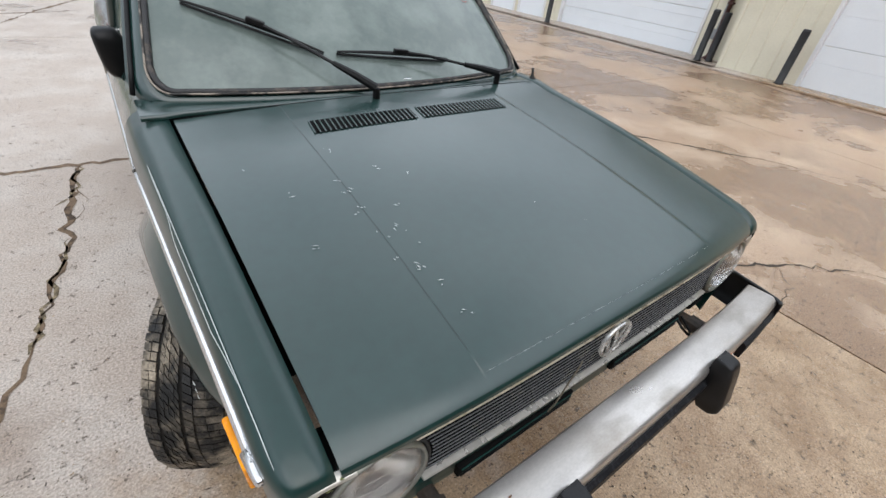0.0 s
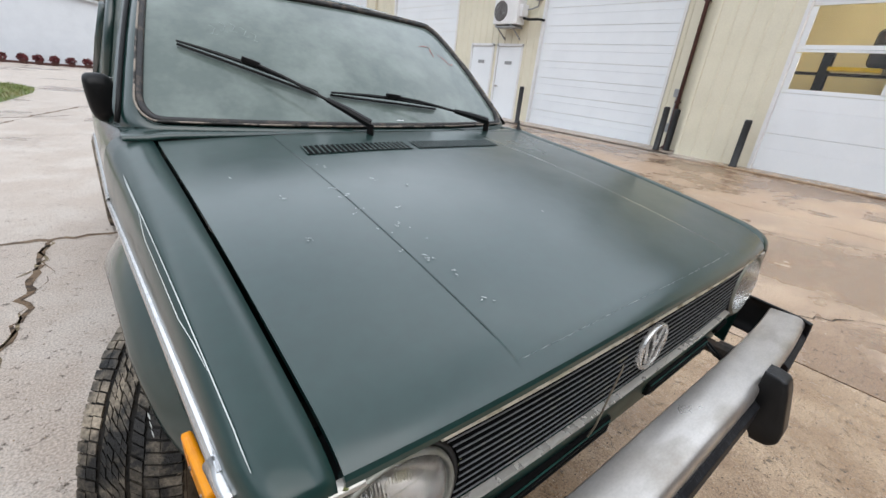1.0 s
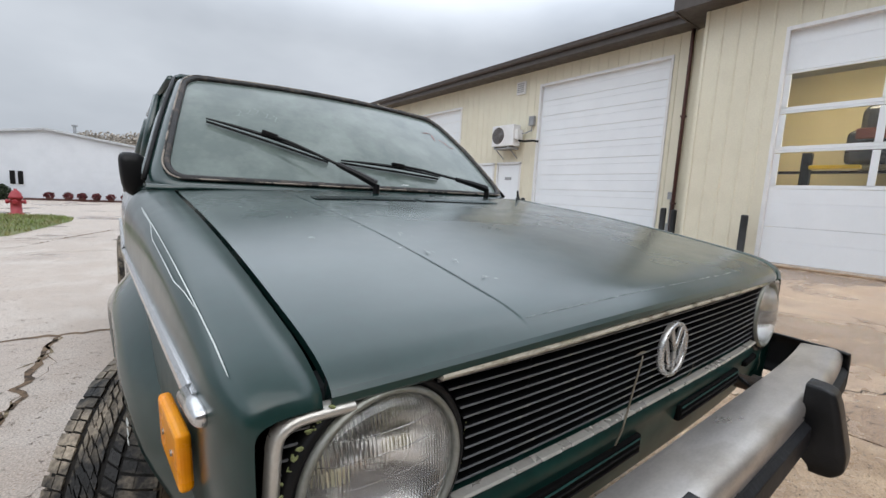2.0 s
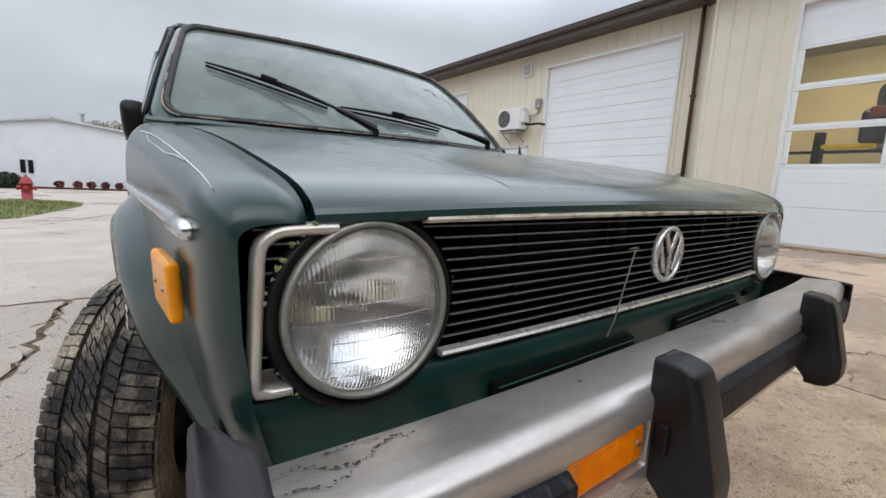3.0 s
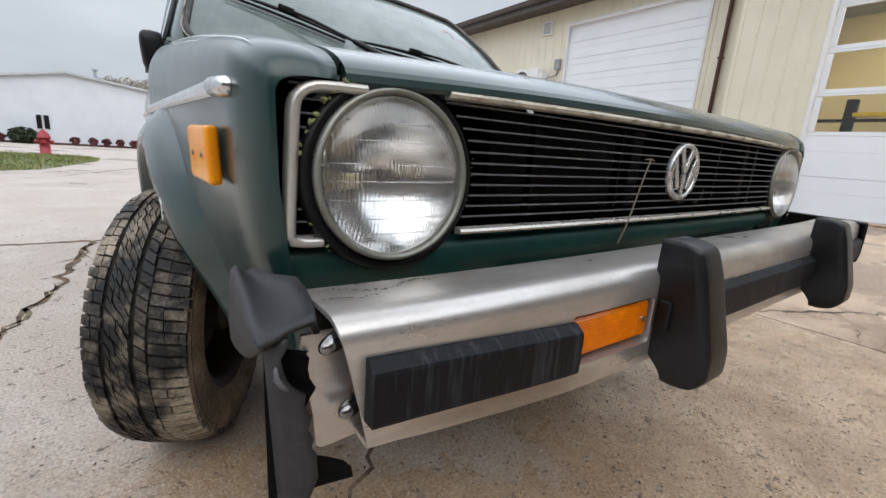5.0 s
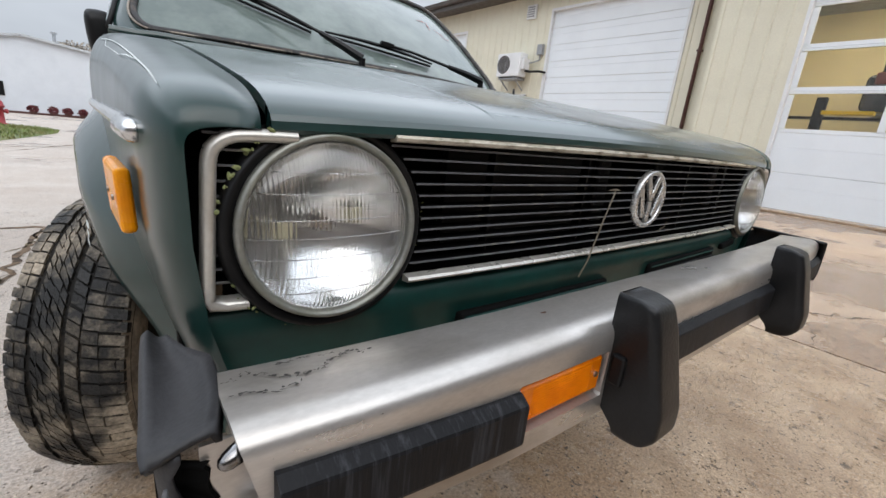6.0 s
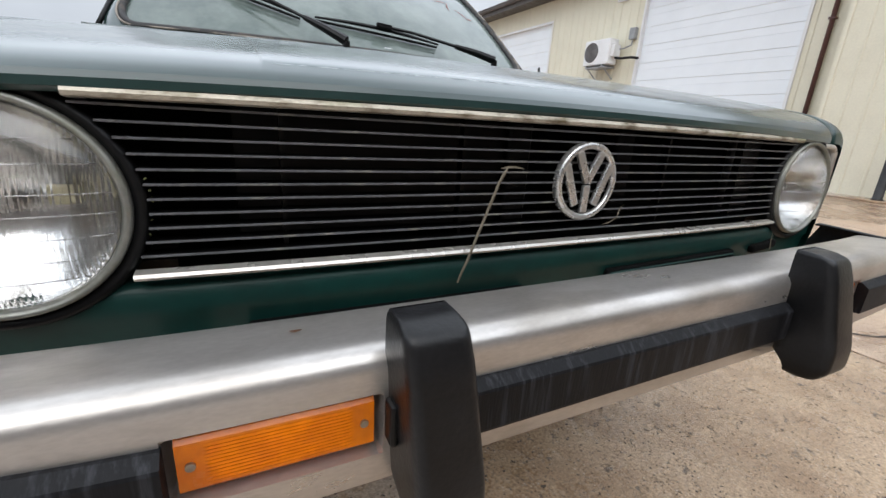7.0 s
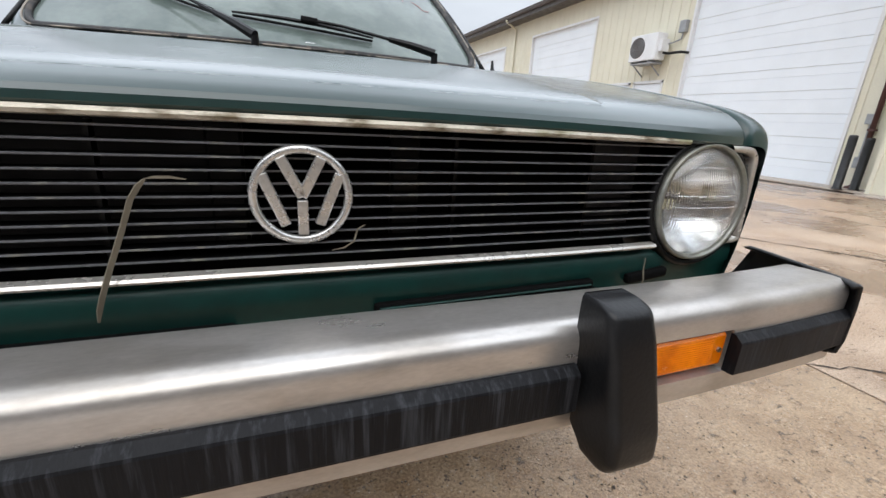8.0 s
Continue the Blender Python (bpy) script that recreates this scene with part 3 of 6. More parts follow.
person_door("door_6", 10.88, 12.02)
plates("siding", XA, 10.74, 10.88, 0.0, 2.30, wall_far)

roof = thing("roof", (XA, 15, 5.3), "low pitched workshop roof with dark brown eaves and gutter", "roof", kind="structure")
bm = bmesh.new()
grid(bm, [[(XA - 0.55, y, 5.54), (XA + 9, y, 7.0)] for y in (4.40, 34.5)])
thick(bm, 0.06)
part("roof_sheet", bm, M_ROOF, roof)
bx("soffit", (XA - 0.53, 4.40, 5.23), (XA + 0.3, 34.5, 5.26), M_BROWN, roof)
bx("fascia", (XA - 0.56, 4.40, 5.22), (XA - 0.53, 34.5, 5.50), M_BROWN, roof)
bm = bmesh.new()
prof = [(-0.565, 5.50), (-0.565, 5.37), (-0.63, 5.37), (-0.665, 5.42), (-0.67, 5.49), (-0.69, 5.51)]
grid(bm, [[(XA + dx, y, z) for dx, z in prof] for y in (4.40, 34.5)])
thick(bm, 0.008)
part("gutter", bm, M_BROWN, roof)
bm = bmesh.new()
grid(bm, [[(XB - 0.50, y, 5.50), (XB + 9.8, y, 7.1)] for y in (-5.5, 4.35)])
thick(bm, 0.06)
part("roof_sheet", bm, M_ROOF, roof)
bx("soffit", (XB - 0.50, -5.5, 5.22), (XB + 0.9, 4.35, 5.26), M_BROWN, roof)
bx("fascia", (XB - 0.53, -5.5, 5.20), (XB - 0.50, 4.36, 5.50), M_BROWN, roof)
bx("barge_board", (XB - 0.497, 4.35, 5.20), (XB + 9.8, 4.39, 5.54), M_BROWN, roof)
bx("end_wall", (XA, 34.0, 0), (XA + 9, 34.1, 7.0), M_SIDING, wall_far)


def downspout(y, mat, elbow=True):
    t = thing("downspout", (XA, y, 0), "painted metal downspout fixed to the ribbed wall", "downspout", group="downspouts")
    bm = bmesh.new()
    pts = [(XA - 0.07, y, 0.12), (XA - 0.07, y, 4.98)]
    if elbow:
        pts += [(XA - 0.09, y, 5.04), (XA - 0.35, y, 5.18), (XA - 0.58, y, 5.28), (XA - 0.62, y, 5.38)]
    else:
        pts += [(XA - 0.07, y, 5.22)]
    tube(bm, pts, 0.045, 8)
    part("pipe", bm, mat, t, smooth=True)
    for z in (1.1, 3.2):
        bx("strap", (XA - 0.12, y - 0.055, z), (XA - 0.01, y + 0.055, z + 0.04), mat, t)
    bm = bmesh.new()
    tube(bm, [(XA - 0.07, y, 0.14), (XA - 0.10, y, 0.07), (XA - 0.26, y, 0.045)], 0.045, 8)
    part("outlet", bm, mat, t, smooth=True)
    return t


downspout(18.7, M_SIDING)
downspout(4.46, M_REDBROWN, False)
meter = thing("utility_box", (XA, 4.52, 1.0), "small grey electrical boxes with conduit on the wall", "utility box")
bx("upper_box", (XA - 0.10, 4.44, 1.22), (XA - 0.005, 4.60, 1.40), M_GREYBOX, meter, bevel=0.008)
bx("lower_box", (XA - 0.09, 4.46, 0.42), (XA - 0.005, 4.58, 0.62), M_GREYBOX, meter, bevel=0.008)
bm = bmesh.new()
tube(bm, [(XA - 0.04, 4.53, 0.60), (XA - 0.04, 4.53, 1.24)], 0.016, 8)
part("conduit", bm, M_GREYBOX, meter)

ac = thing("air_conditioner", (XA, 10.090, 2.82), "white outdoor air conditioner unit on wall brackets", "air conditioner")
bm = bmesh.new()
box(bm, (XA - 0.32, 10.110, 3.16), (0.36, 1.00, 0.70), bevel=0.02)
cas = part("casing", bm, M_WTRIM, ac)
bm = bmesh.new()
lathe(bm, [(0.0, 0.012), (0.05, 0.012), (0.06, 0.004), (0.25, 0.004), (0.265, 0.014), (0.28, 0.0)], (XA - 0.502, 10.310, 3.17), (-1, 0, 0), 32)
part("fan_guard", bm, M_BROWN, cas)
for k in range(7):
    bm = bmesh.new()
    bmesh.ops.create_cone(bm, segments=32, radius1=0.04 + 0.034 * k, radius2=0.04 + 0.034 * k, depth=0.008)
    bmesh.ops.delete(bm, geom=[f for f in bm.faces if len(f.verts) > 4], context="FACES")
    bmesh.ops.transform(bm, matrix=Matrix.Translation((XA - 0.512, 10.310, 3.17)) @ Matrix.Rotation(radians(90), 4, "Y"), verts=bm.verts)
    thick(bm, 0.006)
    part("guard_ring", bm, M_GREYBOX, cas)
bx("valve_cover", (XA - 0.42, 9.490, 3.02), (XA - 0.16, 9.795, 3.34), M_WTRIM, ac, bevel=0.01)
for y in (9.790, 10.440):
    bx("bracket", (XA - 0.5, y, 2.76), (XA, y + 0.05, 2.80), M_GREYBOX, ac)
    bm = bmesh.new()
    rod(bm, (XA - 0.46, y + 0.025, 2.77), (XA - 0.005, y + 0.025, 2.44), 0.02)
    part("brace", bm, M_GREYBOX, ac)
bx("drip_tray", (XA - 0.50, 9.690, 2.72), (XA - 0.1, 10.490, 2.75), M_GREYBOX, ac)
bx("isolator", (XA - 0.13, 9.110, 3.47), (XA - 0.005, 9.310, 3.77), M_GREYBOX, ac, bevel=0.01)
bm = bmesh.new()
tube(bm, [(XA - 0.05, 9.210, 3.48), (XA - 0.05, 9.230, 3.32), (XA - 0.15, 9.390, 3.24), (XA - 0.2, 9.510, 3.22)], 0.02, 8)
part("conduit", bm, M_GREYBOX, ac)
bm = bmesh.new()
tube(bm, [(XA - 0.3, 9.510, 2.98), (XA - 0.32, 9.290, 2.94), (XA - 0.25, 8.990, 2.95), (XA - 0.01, 8.940, 2.95)], 0.035, 8)
part("line_set", bm, M_BLACK, ac)

vent = thing("wall_vent", (XA, 9.81, 4.76), "small white louvred vent high on the wall", "vent")
bx("frame", (XA - 0.07, 9.62, 4.56), (XA - 0.004, 10.00, 4.97), M_WTRIM, vent, bevel=0.01)
for k in range(5):
    bm = bmesh.new()
    box(bm, (XA - 0.078, 9.81, 4.635 + 0.065 * k), (0.02, 0.28, 0.03), rot=Euler((0, radians(35), 0)).to_matrix())
    part("slat", bm, M_GREYBOX, vent)


def bollard(x, y, h):
    b = thing("bollard", (x, y, 0), "black painted steel bollard set in the concrete apron", "bollard", group="bollards by the doors")
    bm = bmesh.new()
    lathe(bm, [(0.0, h), (0.045, h), (0.062, h - 0.012), (0.065, h - 0.04), (0.065, 0.03), (0.075, 0.022), (0.085, 0.0), (0.0, 0.0)], (x, y, 0.04), (0, 0, 1), 20)
    part("post", bm, M_BOLLARD, b, smooth=True)
    return b


for x, y, h in ((9.46, 4.36, 0.96), (9.78, 4.26, 0.93), (9.14, 2.62, 0.90), (9.46, 8.75, 1.05), (9.5, 12.6, 1.0)):
    bollard(x, y, h)
apron = thing("apron", (9.6, 12, 0), "low concrete apron along the workshop wall", "apron", kind="structure")
bm = bmesh.new()
box(bm, (10.4, 18.95, 0.02), (1.8, 30.1, 0.04), bevel=0.012)
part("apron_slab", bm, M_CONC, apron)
bm = bmesh.new()
box(bm, (9.75, -0.5, 0.02), (1.6, 8.7, 0.04), bevel=0.012)
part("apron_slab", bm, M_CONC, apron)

# unseen wall, added so that nose, wings and lamps reflect something dark
south_reflect_wall = thing("south_reflect_wall", (0, -11, 0), "unseen dark brown wall added to darken the car's reflections", "wall", kind="structure")
bx("cladding", (-34, -11.3, -0.02), (24, -11.0, 8.4), M_BROWN, south_reflect_wall)

# shop interior behind the glazed door
shop = thing("wall_shop", (13, 1, 0), "pale yellow walls inside the lit workshop", "wall", kind="structure")
bx("back_wall", (15.0, -5, 0.0), (15.1, 3.8, 5.0), M_SHOPWALL, shop)
bx("side_wall", (XB + 0.25, 3.70, 0.0), (15.0, 3.80, 5.0), M_SHOPWALL, shop)
bx("side_wall", (XB + 0.25, -5.0, 0.0), (15.0, -4.9, 5.0), M_SHOPWALL, shop)
bx("shop_ceiling", (XB + 0.25, -5.0, 4.96), (15.0, 3.8, 5.0), M_GREYBOX, shop)
tagged(bx("floor", (XB + 0.25, -4.9, 0.043), (15.0, 3.7, 0.05), M_SHOPFLOOR, None), "grey concrete workshop floor", "floor", kind="structure")
lamp = thing("ceiling_light", (12.3, 0.8, 4.8), "long fluorescent workshop ceiling light, lit", "ceiling light")
M_TUBE = bpy.data.materials.new("lit_tube")
M_TUBE.use_nodes = True
M_TUBE.node_tree.nodes["Principled BSDF"].inputs["Emission Color"].default_value = (1.0, 0.86, 0.62, 1)
M_TUBE.node_tree.nodes["Principled BSDF"].inputs["Emission Strength"].default_value = 26.0
bx("diffuser", (11.9, -3.0, 4.80), (12.4, 3.0, 4.86), M_TUBE, lamp)
bx("housing", (11.85, -3.05, 4.86), (12.45, 3.05, 4.955), M_WTRIM, lamp)
lift = thing("vehicle_lift", (12.2, 1.4, 0), "black and yellow workshop vehicle lift", "vehicle lift")
bx("column", (12.0, 2.32, 0.05), (12.2, 2.50, 2.45), M_BLACK, lift, bevel=0.01)
bx("arm", (11.75, 1.45, 2.06), (12.0, 2.30, 2.14), M_YELLOW, lift, bevel=0.01)
bx("cross_rail", (12.05, -2.2, 1.98), (12.2, 3.6, 2.04), M_BLACK, lift, bevel=0.01)
bx("column", (12.0, -2.4, 0.05), (12.25, -2.15, 2.9), M_BLACK, lift, bevel=0.01)
bm = bmesh.new()
box(bm, (13.4, 0.95, 2.55), (2.6, 1.7, 0.75), bevel=0.12, seg=4)
box(bm, (13.6, 0.95, 3.20), (2.2, 1.45, 0.70), bevel=0.20, seg=4)
shopcar = thing("lifted_car", (13.2, 0, 2.0), "dark car raised on the workshop lift, seen through glass", "car")
part("body", bm, M_SHOPCAR, shopcar, smooth=False)
bx("tailgate_panel", (12.06, 0.25, 2.72), (12.095, 1.65, 2.95), M_ORANGE, shopcar, bevel=0.02)
bench = thing("workbench", (14.4, 2.2, 0), "cluttered dark workbench against the shop wall", "workbench")
bx("top", (13.9, 1.2, 0.92), (14.9, 3.4, 0.98), M_BROWN, bench)
bx("carcass", (14.0, 1.25, 0.06), (14.9, 3.35, 0.92), M_GREYBOX, bench)

# ---- far white building, hydrant, planting ----
YW = 40.0
zb = slope(-4, YW)
whb = thing("white_building", (-6, YW, zb), "long low white metal-clad building with a shallow gable", "building")
bm = bmesh.new()
ridge = (-4.6, 4.17)
prof = [(-14.0, zb - 0.3), (-14.0, 2.36), (ridge[0], ridge[1]), (14.0, 1.78), (14.0, zb - 0.3)]
grid(bm, [[(x, y, z) for x, z in prof] for y in (YW, YW + 18)], closed=True)
bm.verts.ensure_lookup_table()
bm.faces.new([v for v in bm.verts if v.co.y < YW + 1])
bm.faces.new([v for v in bm.verts if v.co.y > YW + 1])
bmesh.ops.recalc_face_normals(bm, faces=bm.faces)
part("wall", bm, M_WBUILD, whb)
for (xa, za), (xb_, zb_) in ((prof[1], prof[2]), (prof[2], prof[3])):
    bm = bmesh.new()
    grid(bm, [[(xa, y, za + 0.05), (xb_, y, zb_ + 0.05)] for y in (YW - 0.25, YW + 18.2)])
    thick(bm, 0.14)
    part("roof_slope", bm, M_ROOF, whb)
bx("plinth", (-14, YW - 0.06, zb - 0.05), (14, YW + 0.05, zb + 0.12), M_REDBROWN, whb)
for x in (-6.27, -5.88):
    w = bx("window", (x - 0.13, YW - 0.05, zb + 1.02), (x + 0.13, YW + 0.02, zb + 1.92), M_BLACK, whb)
    bx("frame", (x - 0.16, YW - 0.03, zb + 0.97), (x + 0.16, YW - 0.01, zb + 1.02), M_WTRIM, w)
bm = bmesh.new()
rod(bm, (-3.1, YW + 2, 3.6), (-3.1, YW + 2, 4.72), 0.10)
rod(bm, (-3.1, YW + 2, 4.70), (-3.1, YW + 2, 4.82), 0.18)
part("flue", bm, M_GREYBOX, whb)


def leafy(bm, centre, radii, count, size, seed):
    """Many small leaf clumps in an uneven ellipsoid."""
    rnd = random.Random(seed)
    for _ in range(count):
        d = Vector((rnd.gauss(0, 1), rnd.gauss(0, 1), rnd.gauss(0, 1))).normalized() * rnd.uniform(0.55, 1.0)
        p = Vector(centre) + Vector((d.x * radii[0], d.y * radii[1], d.z * radii[2]))
        n = Vector((rnd.gauss(0, 1), rnd.gauss(0, 1), rnd.gauss(0, 1))).normalized()
        u = n.orthogonal().normalized() * size * rnd.uniform(0.6, 1.3)
        w = n.cross(u).normalized() * size * rnd.uniform(0.4, 0.8)
        vs = [bm.verts.new(p + q) for q in (-u, w, u, -w)]
        bm.faces.new(vs)


def pot_plant(x, k):
    z = slope(x, YW - 1.0)
    t = thing("potted_shrub", (x, YW - 1.0, z), "dark red leafy shrub in a small pot by the white building", "shrub", group="red shrubs along the white wall")
    bm = bmesh.new()
    lathe(bm, [(0.0, 0.0), (0.16, 0.0), (0.21, 0.22), (0.19, 0.22), (0.0, 0.20)], (x, YW - 1.0, z), (0, 0, 1), 12)
    part("pot", bm, M_REDBROWN, t)
    bm = bmesh.new()
    leafy(bm, (x, YW - 1.0, z + 0.36), (0.30, 0.28, 0.24), 260, 0.07, 40 + k)
    part("foliage", bm, M_POT, t)


for k, x in enumerate((-9.2, -8.1, -4.42, -3.45, -2.70, -1.92, -1.10, -0.25)):
    pot_plant(x, k)
bush = thing("bush", (-8.0, YW - 1.2, zb), "dark green clipped evergreen bush by the white wall", "bush")
bm = bmesh.new()
leafy(bm, (-6.95, YW - 1.2, zb + 0.5), (0.85, 0.6, 0.56), 1500, 0.09, 7)
part("foliage", bm, M_BUSH, bush)


def tree(x, y, h, seed):
    rnd = random.Random(seed)
    z = slope(x, y)
    t = thing("tree", (x, y, z), "bare-looking autumn tree with thin brownish leaves", "tree", group="trees behind the white building")
    bm = bmesh.new()
    tips = []
    tube(bm, [(x, y, z), (x + 0.1, y, z + h * 0.3), (x, y, z + h * 0.62)], [0.22, 0.17, 0.09], 8)
    for k in range(9):
        a = 2.4 * k
        b = Vector((x, y, z + h * (0.28 + 0.04 * k)))
        e = b + Vector((math.cos(a), math.sin(a), 0.9)) * h * rnd.uniform(0.16, 0.30)
        tube(bm, [b, (b + e) / 2 + Vector((0, 0, 0.15)), e], [0.07, 0.05, 0.02], 6)
        tips.append(e)
    part("trunk", bm, M_BARK, t, smooth=True)
    bm = bmesh.new()
    for k, e in enumerate(tips):
        leafy(bm, e, (h * 0.15, h * 0.15, h * 0.11), 420, 0.14, seed * 31 + k)
    part("crown", bm, M_TREE, t)


for k, (x, h) in enumerate(((-2.1, 8.2), (-0.3, 8.9), (1.5, 8.5), (3.2, 8.8))):
    tree(x, YW + 22 + k, h, 100 + k)

island = thing("grass_island", (-4, 14, 0), "mown grass island with a concrete kerb edge", "grass", kind="structure")
GX = [(-2.20, 9.6), (-1.90, 12.4), (-1.72, 14.4), (-1.80, 16.2), (-2.4, 17.6), (-4.5, 18.2), (-9.0, 18.3), (-14.0, 17.0), (-14.0, 11.0), (-7.0, 8.0), (-2.8, 8.6)]
bm = bmesh.new()
cx, cy = -5.0, 13.5
rows = [[(mix(cx, x, s), mix(cy, y, s), slope(x, mix(cy, y, s)) + 0.05 * (1 - s ** 4) + 0.004) for x, y in GX] for s in (0.02, 0.4, 0.75, 0.93, 1.0)]
grid(bm, rows, closed=True)
bmesh.ops.recalc_face_normals(bm, faces=bm.faces)
part("turf", bm, M_GRASS, island)
rnd = random.Random(5)
bm = bmesh.new()
for _ in range(9000):
    a = rnd.random() * len(GX)
    k = int(a)
    q = mix(Vector(GX[k]), Vector(GX[(k + 1) % len(GX)]), a - k)
    s = math.sqrt(rnd.random())
    px, py = mix(cx, q.x, s), mix(cy, q.y, s)
    if px < -6.5:
        continue
    zz = slope(px, py) + 0.05 * (1 - s ** 4)
    ang, hh = rnd.random() * 6.28, rnd.uniform(0.03, 0.09)
    dx, dy = math.cos(ang) * 0.012, math.sin(ang) * 0.012
    v = [bm.verts.new((px - dx, py - dy, zz)), bm.verts.new((px + dx, py + dy, zz)), bm.verts.new((px + rnd.gauss(0, 0.03), py + rnd.gauss(0, 0.03), zz + hh))]
    bm.faces.new(v)
tagged(part("grass", bm, M_BLADE, None), "short green grass with yellowing tips", "grass", kind="stuff")

hx, hy = -3.17, 17.6
hz = slope(hx, hy) + 0.03
hyd = thing("fire_hydrant", (hx, hy, hz), "red cast iron fire hydrant on the grass", "hydrant")
bm = bmesh.new()
lathe(bm, [(1.25 * r, 1.1 * h) for r, h in [(0, 0), (0.15, 0), (0.15, 0.03), (0.105, 0.04), (0.10, 0.42), (0.13, 0.44), (0.13, 0.48), (0.115, 0.5), (0.10, 0.58), (0.06, 0.64), (0.03, 0.66), (0.03, 0.70), (0, 0.70)]], (hx, hy, hz), (0, 0, 1), 20)
part("barrel", bm, M_HYDRANT, hyd, smooth=True)
for d in ((-1, 0, 0), (1, 0, 0), (0, -1, 0)):
    bm = bmesh.new()
    lathe(bm, [(0.0, 0.225), (0.05, 0.225), (0.068, 0.205), (0.068, 0.17), (0.05, 0.16), (0.05, 0.09)], (hx, hy, hz + 0.38), d, 14)
    part("outlet", bm, M_HYDRANT, hyd)

# ---- the car ----
car = thing("car", (0, 1.2, 0), "weathered dark green compact car with a torn front bumper corner", "car")


def hood_top(x, y):
    """Height of the bonnet's upper skin, without the nose."""
    crown = 0.013 * math.sin(math.pi * min(1.0, max(0.0, (y + 0.08) / 0.95)))
    droop = 0.018 if x < 0 else 0.001
    return 0.812 + 0.139 * (y - 0.045) - 0.014 * (y - 0.5) ** 2 - droop * (x / 0.64) ** 2 + crown


def nose_y(x):
    return 0.002 + 0.019 * abs(x / 0.64) ** 3


def nose_lip(x):
    return 0.7795 - 0.013 * (x / 0.64) ** 2


NOSE = 0.098


def nose_z(x, back):
    """Height of the rounded nose, a distance back from the lip, running smoothly into the upper skin."""
    y1 = nose_y(x) + NOSE
    rise = (hood_top(x, y1 + 0.01) - hood_top(x, y1)) / 0.01
    top = hood_top(x, y1)
    drop = top - rise * NOSE - nose_lip(x)
    c = min(1.0, max(0.0, 1 - back / NOSE))
    return top + rise * (back - NOSE) - drop * (1 - (1 - c ** 2.5) ** (1 / 2.5))


def narrow(x, y):
    """The bonnet's edges draw in a little towards the nose."""
    return x * (1 - 0.022 * (1 - min(1.0, max(0.0, y / 0.97))) * smooth01((abs(x) - 0.40) / 0.20))


def hood_point(x, v):
    """v from 0 to 1 rounds the nose; from 1 to 2 runs back to the cowl."""
    y0 = nose_y(x)
    if v <= 1:
        back = NOSE * (1 - max(0.0, math.cos(v * math.pi / 2)))
        return y0 + back, nose_z(x, back)
    y = mix(y0 + NOSE, 0.965, v - 1)
    return y, hood_top(x, y)


def raised(x, y):
    """The central panel stands a few millimetres proud behind a fold."""
    w = mix(0.372, 0.372, y)
    return 0.0012 * smooth01((w - abs(x)) / (0.0026 if x < 0 else 0.012) + 0.5) * smooth01((y - nose_y(x) - 0.031) / 0.018 + 0.5)


HX = 0.634
xs = sorted({-HX, HX, 0.0} | {s * a for s in (-1, 1) for a in (0.06, 0.12, 0.18, 0.24, 0.30, 0.34, 0.358, 0.364, 0.368, 0.3706, 0.372, 0.3734, 0.376, 0.380, 0.386, 0.41, 0.45, 0.50, 0.54, 0.58, 0.605, 0.62, 0.628)})
vv = [0, 0.1, 0.2, 0.3, 0.4, 0.5, 0.54, 0.57, 0.60, 0.62, 0.64, 0.66, 0.69, 0.72, 0.78, 0.84, 0.9, 0.95] + [1 + 0.05 * k for k in range(21)]
bm = bmesh.new()
rows = []
for v in vv:
    row = []
    for x in xs:
        y, z = hood_point(x, v)
        row.append((narrow(x, y), y, z + raised(x, y)))
    rows.append(row)
under = [[(narrow(x, 0), hood_point(x, 0)[0] + 0.018, hood_point(x, 0)[1] - 0.002) for x in xs], [(narrow(x, 0), hood_point(x, 0)[0] + 0.004, hood_point(x, 0)[1] - 0.004) for x in xs]]
grid(bm, under + rows + [[(x, 0.969, hood_top(x, 0.965) - 0.012) for x in xs]])
bmesh.ops.recalc_face_normals(bm, faces=bm.faces)
vs = list(bm.verts)
for sgn in (-1, 1):
    side = sorted([v for v in vs if abs(v.co.x - narrow(sgn * HX, v.co.y)) < 2e-3 and v.co.x * sgn > 0.61], key=lambda v: v.co.y)
    top = [bm.verts.new((v.co.x - sgn * 0.001, v.co.y, v.co.z - 0.012)) for v in side]
    for k in range(len(side) - 1):
        bm.faces.new((side[k], side[k + 1], top[k + 1], top[k]))
bmesh.ops.recalc_face_normals(bm, faces=bm.faces)
if sum(f.normal.z for f in bm.faces) < 0:
    bmesh.ops.reverse_faces(bm, faces=bm.faces)
hood = part("hood", bm, M_PAINT, car, "dull green bonnet with scratches and bare chips", smooth=True)
hood.data.set_sharp_from_angle(angle=radians(15))

